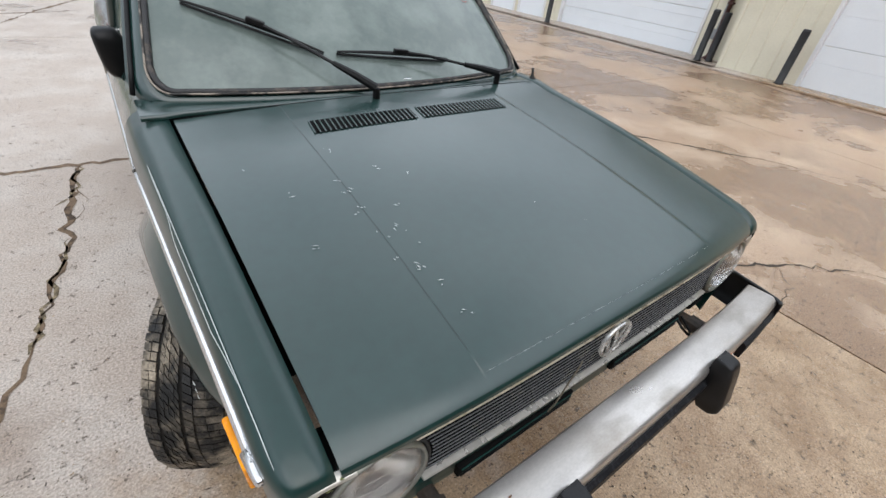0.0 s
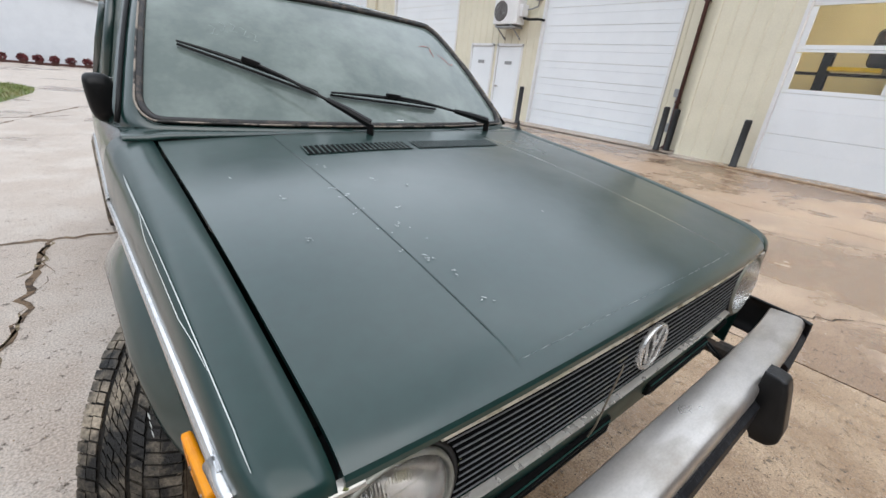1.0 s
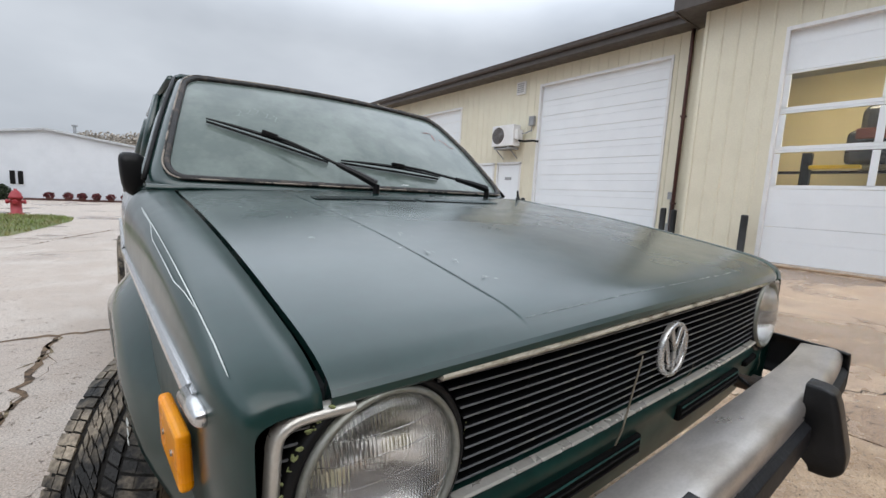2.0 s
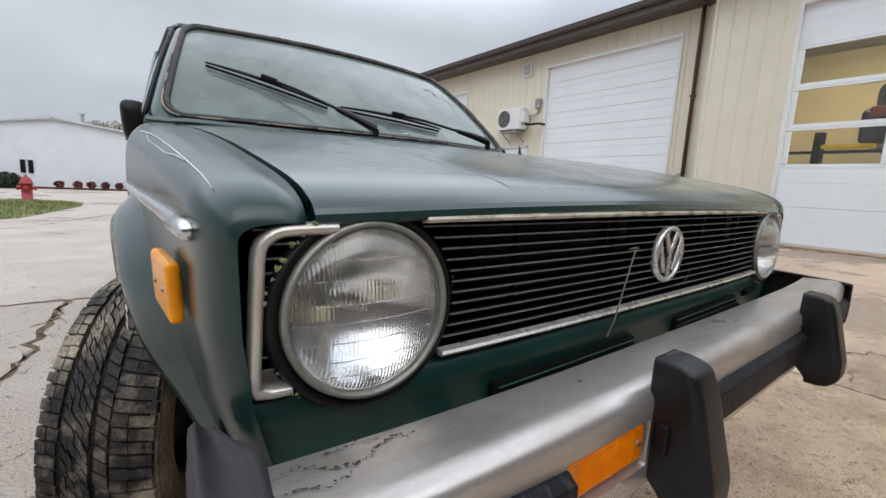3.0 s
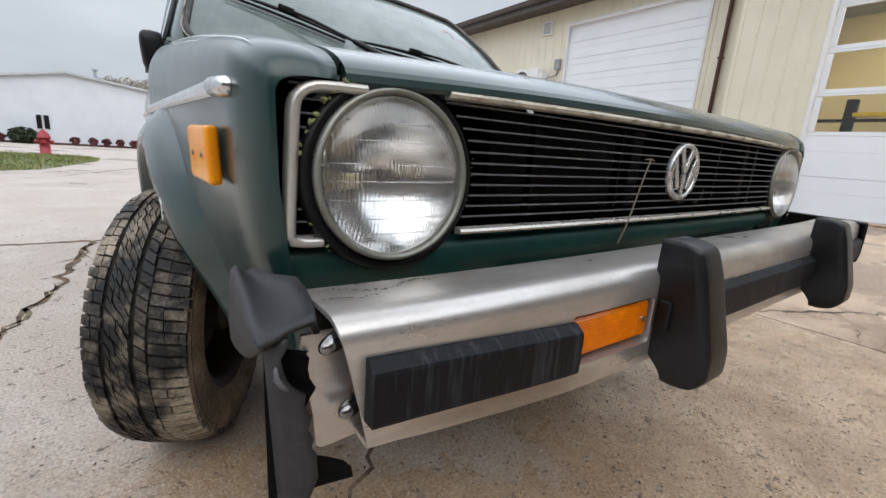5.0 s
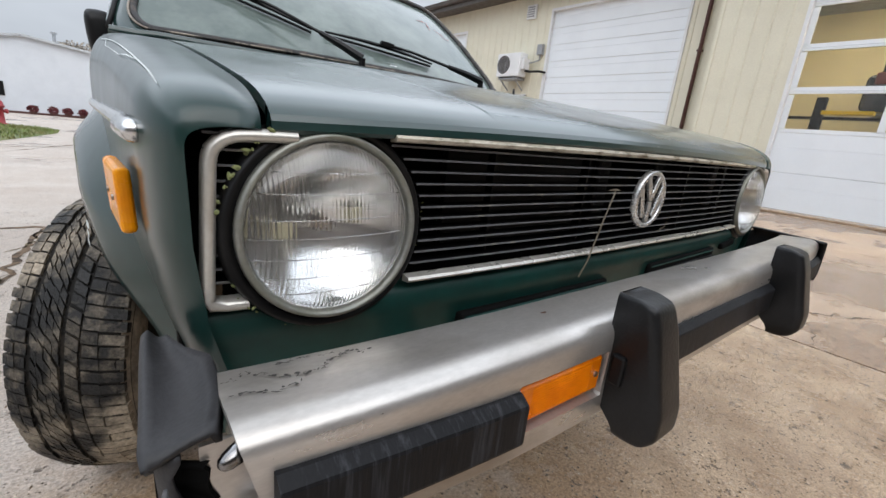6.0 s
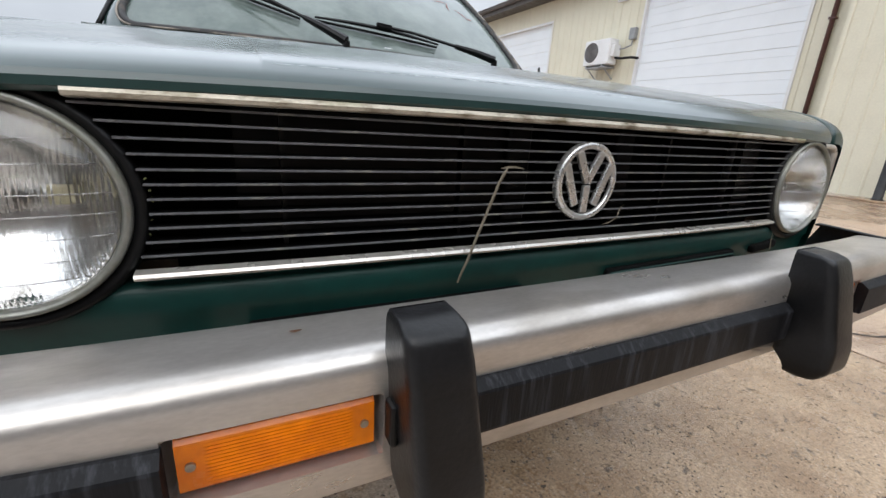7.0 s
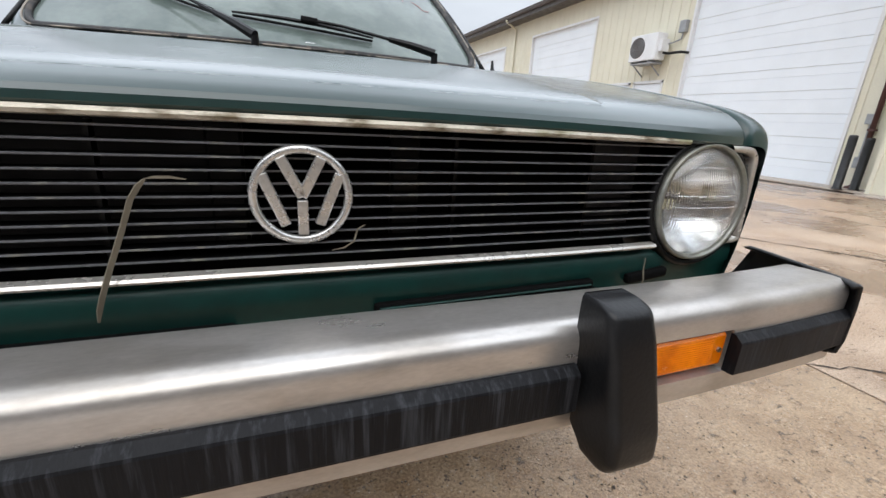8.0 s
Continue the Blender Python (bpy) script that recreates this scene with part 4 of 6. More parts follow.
# cowl vents: a near-black sheet stands for the slots' shade, under slanted slats
for sgn in (-1, 1):
    a, b = (-0.337, -0.020) if sgn < 0 else (0.004, 0.337)
    bm = bmesh.new()
    n = 12
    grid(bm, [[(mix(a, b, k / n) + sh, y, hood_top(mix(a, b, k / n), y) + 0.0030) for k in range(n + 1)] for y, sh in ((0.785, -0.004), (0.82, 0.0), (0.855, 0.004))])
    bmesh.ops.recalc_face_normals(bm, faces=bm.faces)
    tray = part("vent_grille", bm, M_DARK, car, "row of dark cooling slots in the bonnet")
    k = 0
    x = a
    while x < b:
        bm = bmesh.new()
        z = hood_top(x, 0.82) + 0.0040
        box(bm, (x, 0.82, z), (0.0046, 0.074, 0.0030), rot=Euler((radians(5.0), 0, radians(-7))).to_matrix(), bevel=0.0012, seg=1)
        part("slat", bm, M_PAINT, tray)
        x += 0.0148

# paint chips and scratches on the bonnet
rnd = random.Random(3)
CHIPS = [(-0.545, 0.685), (-0.379, 0.569), (-0.374, 0.521), (-0.274, 0.584), (-0.209, 0.542), (-0.338, 0.377), (-0.333, 0.356), (-0.378, 0.381), (-0.314, 0.310), (-0.374, 0.289), (-0.352, 0.267), (-0.350, 0.258), (-0.342, 0.210), (-0.372, 0.462), (-0.501, 0.390), (-0.488, 0.548), (-0.344, 0.702), (-0.295, 0.439), (-0.327, 0.144), (0.02, 0.33), (0.10, 0.22), (-0.40, 0.45)]
for x, y in CHIPS:
    bm = bmesh.new()
    for _ in range(rnd.randint(1, 3)):
        px, py = x + rnd.gauss(0, 0.007), y + rnd.gauss(0, 0.007)
        ln, wd, an = rnd.uniform(0.0015, 0.0070), rnd.uniform(0.0005, 0.0011), rnd.gauss(-0.7, 0.5)
        z = hood_top(px, py) + raised(px, py) + 0.0020
        d = Vector((math.cos(an), math.sin(an), 0.139 * math.sin(an))) * ln
        s = Vector((-math.sin(an), math.cos(an), 0.0)) * wd
        c = Vector((px, py, z))
        bm.faces.new([bm.verts.new(c + q) for q in (-d, s, d, -s)])
    for f in bm.faces:
        f.normal_update()
        if f.normal.z < 0:
            f.normal_flip()
    part("paint_chip", bm, M_CHIP, hood)


# the fold's shade on the scratched side, painted as a thin dark strip
strip("fold_shade_line", [(-0.3725, mix(0.075, 0.935, k / 30), hood_top(-0.3725, mix(0.075, 0.935, k / 30))) for k in range(31)], 0.0008, M_SHADEPAINT, hood, (0, -0.14, 1), 0.0012)

# bright wear along the panel's front fold, with the fold's light line painted in
M_WEAR = surf("worn_lit_edge", (0.30, 0.335, 0.325), 0.5, var=0.25, scale=60, fine=300, bump=0.0, col2=(0.07, 0.10, 0.092))
x = -0.365
while x < 0.36:
    ln = rnd.uniform(0.012, 0.055)
    run = []
    for k in range(5):
        px = min(0.368, x + ln * k / 4)
        back = 0.0300 + rnd.gauss(0, 0.0003)
        py = nose_y(px) + back
        run.append((px, py, nose_z(px, back) + raised(px, py)))
    strip("worn_fold_glint", run, rnd.uniform(0.0005, 0.0011), M_WEAR, hood, (0, -0.65, 0.76), 0.0006)
    x += ln + (rnd.uniform(0.0, 0.006) if x < -0.05 else rnd.uniform(0.0, 0.025))


# --- front wings ---
def side_x(y):
    """Half width of the body side at the trim's height."""
    pts = ((0.0, 0.7040), (0.60, 0.7285), (1.05, 0.7460), (2.0, 0.746), (3.0, 0.735), (3.5, 0.70))
    for (a, xa), (b, xb) in zip(pts, pts[1:]):
        if y <= b:
            return mix(xa, xb, (y - a) / (b - a))
    return pts[-1][1]


def edge_point(s, side=-1):
    """The wing's upper edge along the bonnet gap: s is a distance back from the lip."""
    x = 0.642 * side
    y = nose_y(x) + s
    return Vector((-abs(narrow(x, y)), y, nose_z(x, s) if s < NOSE else hood_top(x, min(y, 0.97))))


AX, AZ, AR = 0.74, 0.295, 0.42


def wing_stations():
    """Plan path of the left wing: from beside the lamp round the corner and back to the door, with the matching edge distance."""
    st = []
    for k in range(13):
        t = k / 12
        a = radians(mix(8, 90, t))
        st.append((Vector((-0.677 - 0.0317 * math.sin(a), 0.115 - 0.092 * math.cos(a))), 0.094 * t ** 1.3, mix(0.742, 0.752, t)))
    for k in range(1, 37):
        y = mix(0.115, 1.075, k / 36)
        st.append((Vector((-side_x(y), y)), y - 0.021, mix(0.752, 0.754, min(1.0, k / 4))))
    return st


def wing_section(p, s, zs, n=12, side=-1):
    """Points from the shoulder's start over to the bonnet gap."""
    g = edge_point(s, side)
    base = Vector((p.x, p.y, zs))
    out = []
    for k in range(n + 1):
        a = k / n * math.pi / 2
        h, w = math.sin(a) ** 0.50, 1 - max(0.0, math.cos(a)) ** 0.56
        out.append(Vector((mix(base.x, g.x, w), mix(base.y, g.y, w), mix(zs, g.z, h))))
    out.append(g + Vector((0.0015, 0, -0.014)))
    return out


def tuck(z):
    """How far the lower wing leans in under the trim."""
    return 0.24 * max(0.0, 0.63 - z) + 0.02 * max(0.0, 0.75 - z)


def wing_panel(side):
    bm = bmesh.new()
    rows = []
    for p, s, zs in wing_stations():
        zlow = 0.46
        d = AR ** 2 - (p.y - AX) ** 2
        if d > 0:
            zlow = max(0.46, AZ + math.sqrt(d))
        col = [Vector((p.x + tuck(mix(zlow, zs, t)), p.y, mix(zlow, zs, t))) for t in (0, 0.25, 0.5, 0.75, 0.9)]
        rows.append([Vector((-side * q.x, q.y, q.z)) for q in col + wing_section(p, s, zs, side=side)])
    grid(bm, rows)
    bmesh.ops.recalc_face_normals(bm, faces=bm.faces)
    bm.normal_update()
    if sum(f.normal.x * side for f in bm.faces) < 0:
        bmesh.ops.reverse_faces(bm, faces=bm.faces)
    return part("front_wing", bm, M_WINGPAINT, car, "scratched green front wing with a flared arch" if side < 0 else "green front wing with a flared arch", smooth=True)


wing = wing_panel(-1)
wing_panel(1)

# flared wheel arch lip
bm = bmesh.new()
prof = [(0.476, -0.010), (0.462, 0.001), (0.448, 0.012), (0.425, 0.030), (0.405, 0.041), (0.395, 0.044), (0.388, 0.038), (0.388, 0.0), (0.395, -0.06)]
rows = []
for k in range(45):
    deg = mix(-8, 170, k / 44)
    a = radians(deg)
    fr = smooth01((deg - 118) / 60)
    row = []
    for q, (r, dx) in enumerate(prof):
        y, z = AX + r * math.cos(a), AZ + r * math.sin(a)
        x = side_x(y) + dx * (1 - 0.25 * fr) - tuck(z) * (mix(1.0, 0.65, min(1, q / 5)) if deg > 90 else 0.2) - 0.034 * smooth01((deg - 138) / 28)
        row.append((-x, y, z))
    rows.append(row)
grid(bm, rows)
bmesh.ops.recalc_face_normals(bm, faces=bm.faces)
flare = part("arch_flare", bm, M_PAINT, car, smooth=True)
mirrored(flare)
# wheel well, its shade put in as near-black colour
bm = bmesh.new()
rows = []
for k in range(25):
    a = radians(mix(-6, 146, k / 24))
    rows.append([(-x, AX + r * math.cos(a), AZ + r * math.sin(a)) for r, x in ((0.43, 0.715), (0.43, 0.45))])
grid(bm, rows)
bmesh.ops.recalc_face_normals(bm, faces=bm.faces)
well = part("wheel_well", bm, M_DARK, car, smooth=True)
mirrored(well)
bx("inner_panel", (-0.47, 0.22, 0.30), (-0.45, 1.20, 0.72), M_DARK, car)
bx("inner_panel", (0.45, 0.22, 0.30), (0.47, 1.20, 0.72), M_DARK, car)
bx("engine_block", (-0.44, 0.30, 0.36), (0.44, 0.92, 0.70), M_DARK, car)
bx("crossmember", (-0.455, 0.046, 0.565), (0.455, 0.110, 0.632), M_DARK, car)
bx("floor_pan", (-0.62, 1.0, 0.20), (0.62, 3.35, 0.30), M_DARK, car)

# white scratch along the wing's shoulder
def wing_at(y, x):
    """The point of the left wing's shoulder at a distance back and a half width."""
    best = min(wing_stations(), key=lambda q: abs(wing_section(*q)[5].y - y))
    return min(wing_section(*best, n=60)[:-1], key=lambda q: abs(q.x + x))


strip("scratch", [wing_at(0.06 + 0.027 * k, mix(0.690, 0.716, k / 28)) for k in range(29)], 0.0014, M_CHIP, wing, (-0.6, 0, 0.8), 0.0020)
strip("scratch", [wing_at(0.20 + 0.027 * k, mix(0.696, 0.716, k / 22) + 0.006 * smooth01(k / 5) * (1 - smooth01((k - 12) / 4))) for k in range(23)], 0.0010, M_CHIP, wing, (-0.6, 0, 0.8), 0.0022)
for y, z, w in ((0.414, 0.602, 0.005), (0.404, 0.592, 0.003), (0.394, 0.583, 0.003)):
    strip("paint_chip", [(-0.754, y + 0.002, z + 0.006), (-0.7535, y, z), (-0.753, y - 0.001, z - 0.006)], w, M_CHIP, wing, (-0.8, -0.6, 0.1), 0.006)

# side trim strips
def side_trim(y0, y1, name, z=0.757):
    bm = bmesh.new()
    rows = []
    n = max(3, int((y1 - y0) / 0.06))
    prof = [(0.000, -0.009), (0.005, -0.0085), (0.0085, -0.0045), (0.0095, 0.0), (0.0085, 0.0045), (0.005, 0.0085), (0.0, 0.009)]
    for k in range(n + 1):
        y = mix(y0, y1, k / n)
        sc = 1.0
        rows.append([(-(side_x(y) + dx * sc - 0.001), y, z + dz) for dx, dz in prof])
    grid(bm, rows)
    bmesh.ops.recalc_face_normals(bm, faces=bm.faces)
    bmesh.ops.holes_fill(bm, edges=bm.edges)
    return part(name, bm, M_CHROME, car, "bright side trim strip", smooth=False)


t1 = side_trim(0.105, 1.040, "side_trim")
mirrored(t1)
t2 = side_trim(1.060, 2.02, "side_trim")
mirrored(t2)
bm = bmesh.new()
lathe(bm, [(0.0, 0.032), (0.0052, 0.0308), (0.0080, 0.028), (0.0092, 0.022), (0.0096, 0.010), (0.0096, -0.022), (0.0, -0.024)], (-0.7105, 0.105, 0.7555), (0.10, -1, -0.04), 18)
tip = part("trim_cap", bm, M_CHROME, car, smooth=True)
mirrored(tip)

# side marker lamp
bm = bmesh.new()
box(bm, (-0.7205, 0.174, 0.690), (0.013, 0.102, 0.060), rot=Euler((0, radians(-2), radians(4))).to_matrix(), bevel=0.005, seg=3)
mk = part("side_marker", bm, M_MARKER, car, "amber side marker lamp")
for yy in (0.150, 0.195):
    bm = bmesh.new()
    rod(bm, (-0.7285 - (yy - 0.172) * 0.07, yy, 0.690), (-0.7255 - (yy - 0.172) * 0.07, yy, 0.690), 0.003, n=10)
    part("screw", bm, M_STEEL, mk)
mirrored(mk)

# --- grille, lamps, apron ---
def face_y(x):
    """The grille's plane, bowed back towards the wings."""
    return 0.010 + 0.022 * abs(x / 0.67) ** 3


GXS = [mix(-0.675, 0.675, k / 40) for k in range(41)]


def bar(name, xs, z_mid, hz, y_front, y_back, mat, parent, label="", bulge=0.0, arch=0.0):
    """A bar across the front that follows the grille's bow."""
    bm = bmesh.new()
    rows = []
    for x in xs:
        f = face_y(x)
        zc = z_mid + arch * (1 - (x / 0.5) ** 2)
        rows.append([(x, f + y_back, zc - hz), (x, f + y_front, zc - hz * 0.7), (x, f + y_front - bulge, zc), (x, f + y_front, zc + hz * 0.7), (x, f + y_back, zc + hz)])
    vs = grid(bm, rows, closed=True)
    bm.faces.new(list(reversed(vs[0])))
    bm.faces.new(vs[-1])
    bmesh.ops.recalc_face_normals(bm, faces=bm.faces)
    return part(name, bm, mat, parent, label)


grille = part("grille", bmesh.new(), M_BLACK, car, "black slatted grille with stained bright edging")
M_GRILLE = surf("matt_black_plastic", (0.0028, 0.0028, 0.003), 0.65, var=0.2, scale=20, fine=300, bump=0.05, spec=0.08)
# paler grey for the slats' front edges: the light on them is painted in
M_LITEDGE = surf("lit_slat_edge", (0.10, 0.10, 0.107), 0.4, var=0.3, scale=40, fine=200, bump=0.06, col2=(0.20, 0.19, 0.16), mottle=(0.55, 0.7), spec=0.5)
for k in range(11):
    zk = 0.637 + 0.01235 * k
    half = math.sqrt(max(0.0, 0.0975 ** 2 - (zk - 0.681) ** 2))
    for a, b in ((-0.668, -0.565 - half), (-0.565 + half, 0.565 - half), (0.565 + half, 0.668)):
        n = max(2, int((b - a) / 0.03))
        run = [mix(a, b, j / n) for j in range(n + 1)]
        # dark body, then a pale bead painted as its lit front edge
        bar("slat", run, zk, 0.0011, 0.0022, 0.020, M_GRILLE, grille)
        bar("slat_lit_edge", run, zk, 0.0011, 0.0006, 0.0020, M_LITEDGE, grille)
for x in (-0.36, -0.17, 0.17, 0.36):
    bm = bmesh.new()
    box(bm, (x, face_y(x) + 0.018, 0.698), (0.004, 0.012, 0.132))
    part("rib", bm, M_BLACK, grille)
# near-black sheet in place of the shade behind the slats
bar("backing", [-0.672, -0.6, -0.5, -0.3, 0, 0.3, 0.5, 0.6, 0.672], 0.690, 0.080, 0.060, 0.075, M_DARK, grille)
bm = bmesh.new()
box(bm, (-0.235, 0.075, 0.697), (0.33, 0.012, 0.135))
rad = part("radiator", bm, M_BLACK, car)
M_SUPPORT = surf("dusty_steel_panel", (0.050, 0.049, 0.052), 0.6, var=0.2, scale=12, fine=120, bump=0.05, col2=(0.026, 0.026, 0.028))
for x, wide, mat in ((-0.07, 0.035, M_BLACK), (0.12, 0.035, M_BLACK), (0.425, 0.085, M_SUPPORT)):
    bm = bmesh.new()
    box(bm, (x, 0.062, 0.697), (wide, 0.012, 0.14), bevel=0.003, seg=1)
    part("support", bm, mat, rad)
topx = [mix(-0.509, 0.509, k / 32) for k in range(33)]
bar("edging", topx, 0.7685, 0.0050, -0.007, 0.004, M_OLDTRIM, grille, "stained bright edging strip", 0.002, 0.0035)
botx = [mix(-0.484, 0.484, k / 30) for k in range(31)]
bar("edging", botx, 0.6210, 0.0040, -0.007, 0.004, M_TRIM, grille, "", 0.002)
for sgn in (-1, 1):
    bm = bmesh.new()
    path = [(0.600, 0.7610), (0.618, 0.7608), (0.640, 0.7600), (0.6465, 0.7592), (0.6530, 0.7570), (0.6580, 0.7535), (0.6620, 0.7490), (0.6640, 0.7435), (0.6650, 0.737), (0.6675, 0.69), (0.6700, 0.640), (0.6705, 0.624), (0.6690, 0.6195), (0.658, 0.6180), (0.641, 0.6180)]
    rows = []
    for k, (x, z) in enumerate(path):
        a, b = path[max(0, k - 1)], path[min(len(path) - 1, k + 1)]
        d = Vector((b[0] - a[0], b[1] - a[1])).normalized()
        n = Vector((d.y, -d.x))
        y = face_y(x)
        w = 0.0056
        rows.append([(sgn * (x + n.x * w), y + 0.006, z + n.y * w), (sgn * (x + n.x * w * 0.8), y - 0.007, z + n.y * w * 0.8), (sgn * x, y - 0.010, z),
                     (sgn * (x - n.x * w * 0.8), y - 0.007, z - n.y * w * 0.8), (sgn * (x - n.x * w), y + 0.006, z - n.y * w)])
    vs = grid(bm, rows)
    bmesh.ops.recalc_face_normals(bm, faces=bm.faces)
    part("surround", bm, M_TRIM, grille, "bright surround strip", smooth=True)
    bm = bmesh.new()
    box(bm, (sgn * 0.684, 0.085, 0.640), (0.012, 0.02, 0.20), bevel=0.002, seg=1)
    part("lamp_housing", bm, M_DARK, car)

M_PAD = surf("yellowed_glass", (0.46, 0.42, 0.28), 0.4, bump=0.0)
LX, LY, LZ = 0.565, 0.030, 0.681
AXIS = Vector((0, -math.cos(radians(2.5)), math.sin(radians(2.5))))


def headlamp(sgn):
    c = Vector((sgn * LX, LY, LZ))
    h = thing("headlamp", c, "", "")
    h.parent = car
    h.matrix_parent_inverse = car.matrix_basis.inverted()
    tagged(h, label="round sealed-beam headlamp with fluted glass")
    bm = bmesh.new()
    lathe(bm, [(r * 1.03, k) for r, k in [(0.0805, -0.05), (0.0835, 0.004), (0.0850, 0.0090), (0.0890, 0.0112), (0.0925, 0.0105), (0.0952, 0.0040), (0.0960, -0.004), (0.0960, -0.06)]], c, AXIS, 56)
    ob = part("bezel", bm, M_BLACK, None, "black bezel ring", smooth=True)
    bm = bmesh.new()
    lathe(bm, [(r * 0.99, k) for r, k in [(0.080, 0.004), (0.0805, 0.012), (0.0825, 0.0165), (0.086, 0.0165), (0.0878, 0.010), (0.0878, -0.01)]], c, AXIS, 56)
    o2 = part("retaining_ring", bm, surf("ring_metal_%d" % (sgn + 1), (0.27, 0.27, 0.245), 0.46, metal=0.7, var=0.1, scale=30, fine=200, bump=0.03, col2=(0.24, 0.24, 0.20)) if sgn < 0 else bpy.data.materials["ring_metal_0"], None, smooth=True)
    bm = bmesh.new()
    prof = [(0.0, 0.030), (0.02, 0.0292), (0.04, 0.0268), (0.058, 0.0225), (0.070, 0.0175), (0.078, 0.0115), (0.0815, 0.006)]
    prof = [(r * 0.99, k) for r, k in prof]
    lathe(bm, prof, c, AXIS, 56)
    thick(bm, 0.003)
    bmesh.ops.recalc_face_normals(bm, faces=bm.faces)
    o3 = part("lens", bm, M_LENS, None, smooth=True)
    o3.visible_shadow = False
    def dome(r):
        for (ra, ha), (rb, hb) in zip(prof, prof[1:]):
            if r <= rb:
                return mix(ha, hb, (r - ra) / (rb - ra))
        return prof[-1][1]

    side = Vector((1, 0, 0))
    upv = AXIS.cross(side).normalized()
    upv = upv if upv.z > 0 else -upv
    ribs = []
    for hz in (0.052, 0.034, 0.012, -0.004, -0.022, -0.040, -0.056):
        bm = bmesh.new()
        half = math.sqrt(0.076 ** 2 - hz ** 2)
        line = []
        for k in range(17):
            w = mix(-half, half, k / 16)
            line.append(c + side * w + upv * hz + AXIS * (dome(math.hypot(w, hz)) + 0.0001))
        tube(bm, line, 0.00055, 5)
        ribs.append(part("lens_rib", bm, M_LENS, None, smooth=True))
    pads = []
    for wx, hz in ((-0.036, -0.006), (0.034, 0.006)):
        bm = bmesh.new()
        box(bm, c + side * wx + upv * hz - AXIS * 0.022, (0.016, 0.006, 0.017), bevel=0.003)
        pads.append(part("aiming_pad", bm, M_PAD, None))
    bm = bmesh.new()
    prof = [(0.0805, 0.003)] + [(0.08 * t, -0.042 + 0.045 * t * t) for t in (0.97, 0.9, 0.8, 0.65, 0.5, 0.35, 0.2, 0.1, 0.0)]
    prof = [(r * 0.99, k) for r, k in prof]
    lathe(bm, prof, c, AXIS, 48)
    o4 = part("reflector", bm, M_REFLECT, None, smooth=True)
    bm = bmesh.new()
    rod(bm, c - AXIS * 0.042, c - AXIS * 0.014, 0.008, 0.007)
    o5 = part("bulb", bm, M_STEEL, None)
    for o in [ob, o2, o3, o4, o5] + ribs + pads:
        o.parent = h
        o.matrix_parent_inverse = Matrix.Translation(-c)
    return h


headlamp(-1)
headlamp(1)

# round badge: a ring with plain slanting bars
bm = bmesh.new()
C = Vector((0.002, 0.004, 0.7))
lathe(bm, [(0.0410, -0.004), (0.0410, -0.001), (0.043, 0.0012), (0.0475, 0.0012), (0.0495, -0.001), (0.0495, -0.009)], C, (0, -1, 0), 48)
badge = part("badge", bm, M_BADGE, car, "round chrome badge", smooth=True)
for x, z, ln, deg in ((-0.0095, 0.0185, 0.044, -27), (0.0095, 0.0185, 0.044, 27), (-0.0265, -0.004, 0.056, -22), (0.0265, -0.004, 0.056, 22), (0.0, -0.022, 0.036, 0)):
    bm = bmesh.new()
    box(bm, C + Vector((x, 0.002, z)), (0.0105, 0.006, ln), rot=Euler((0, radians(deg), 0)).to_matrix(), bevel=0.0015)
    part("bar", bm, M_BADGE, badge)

# apron below the grille with pressed slots
bm = bmesh.new()
rows = []
for z, dy in ((0.6105, 0.030), (0.6105, 0.012), (0.606, 0.004), (0.598, 0.002), (0.582, 0.002), (0.576, 0.006), (0.54, 0.010), (0.50, 0.018), (0.46, 0.035)):
    rows.append([(x, face_y(x) + dy, z) for x in GXS])
grid(bm, rows)
bmesh.ops.recalc_face_normals(bm, faces=bm.faces)
bm.normal_update()
if sum(f.normal.y for f in bm.faces) > 0:
    bmesh.ops.reverse_faces(bm, faces=bm.faces)
apron_panel = part("apron_panel", bm, M_DULLPAINT, car, smooth=True)
for a, b, zc, tilt in ((-0.40, -0.070, 0.5465, 0.0), (0.076, 0.385, 0.5570, -1.0)):
    turn = Euler((0, radians(tilt), 0)).to_matrix()
    # near-black box at the panel's face stands for the slot's shaded depth
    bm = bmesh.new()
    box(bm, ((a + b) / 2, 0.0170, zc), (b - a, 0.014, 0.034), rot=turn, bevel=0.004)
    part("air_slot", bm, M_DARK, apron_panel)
    for k in range(3):
        bm = bmesh.new()
        box(bm, ((a + b) / 2, 0.0095, zc - 0.012 + 0.0115 * k), (b - a - 0.012, 0.004, 0.0022), rot=turn, bevel=0.0008, seg=1)
        part("slot_bar", bm, M_DULLPAINT if k == 2 else M_BLACK, apron_panel)
# the hole's shade, again a near-black box
bm = bmesh.new()
box(bm, (0.485, 0.020, 0.574), (0.075, 0.014, 0.016), rot=Euler((0, radians(-6), 0)).to_matrix(), bevel=0.005)
part("tow_hole", bm, M_DARK, apron_panel)

# --- front bumper ---


def bumper_y(x):
    return 0.016 * abs(x / 0.69) ** 4


LAMPS = ((-0.452, -0.316), (0.316, 0.464))


def in_lamp(x):
    return any(a - 1e-6 <= x <= b + 1e-6 for a, b in LAMPS)


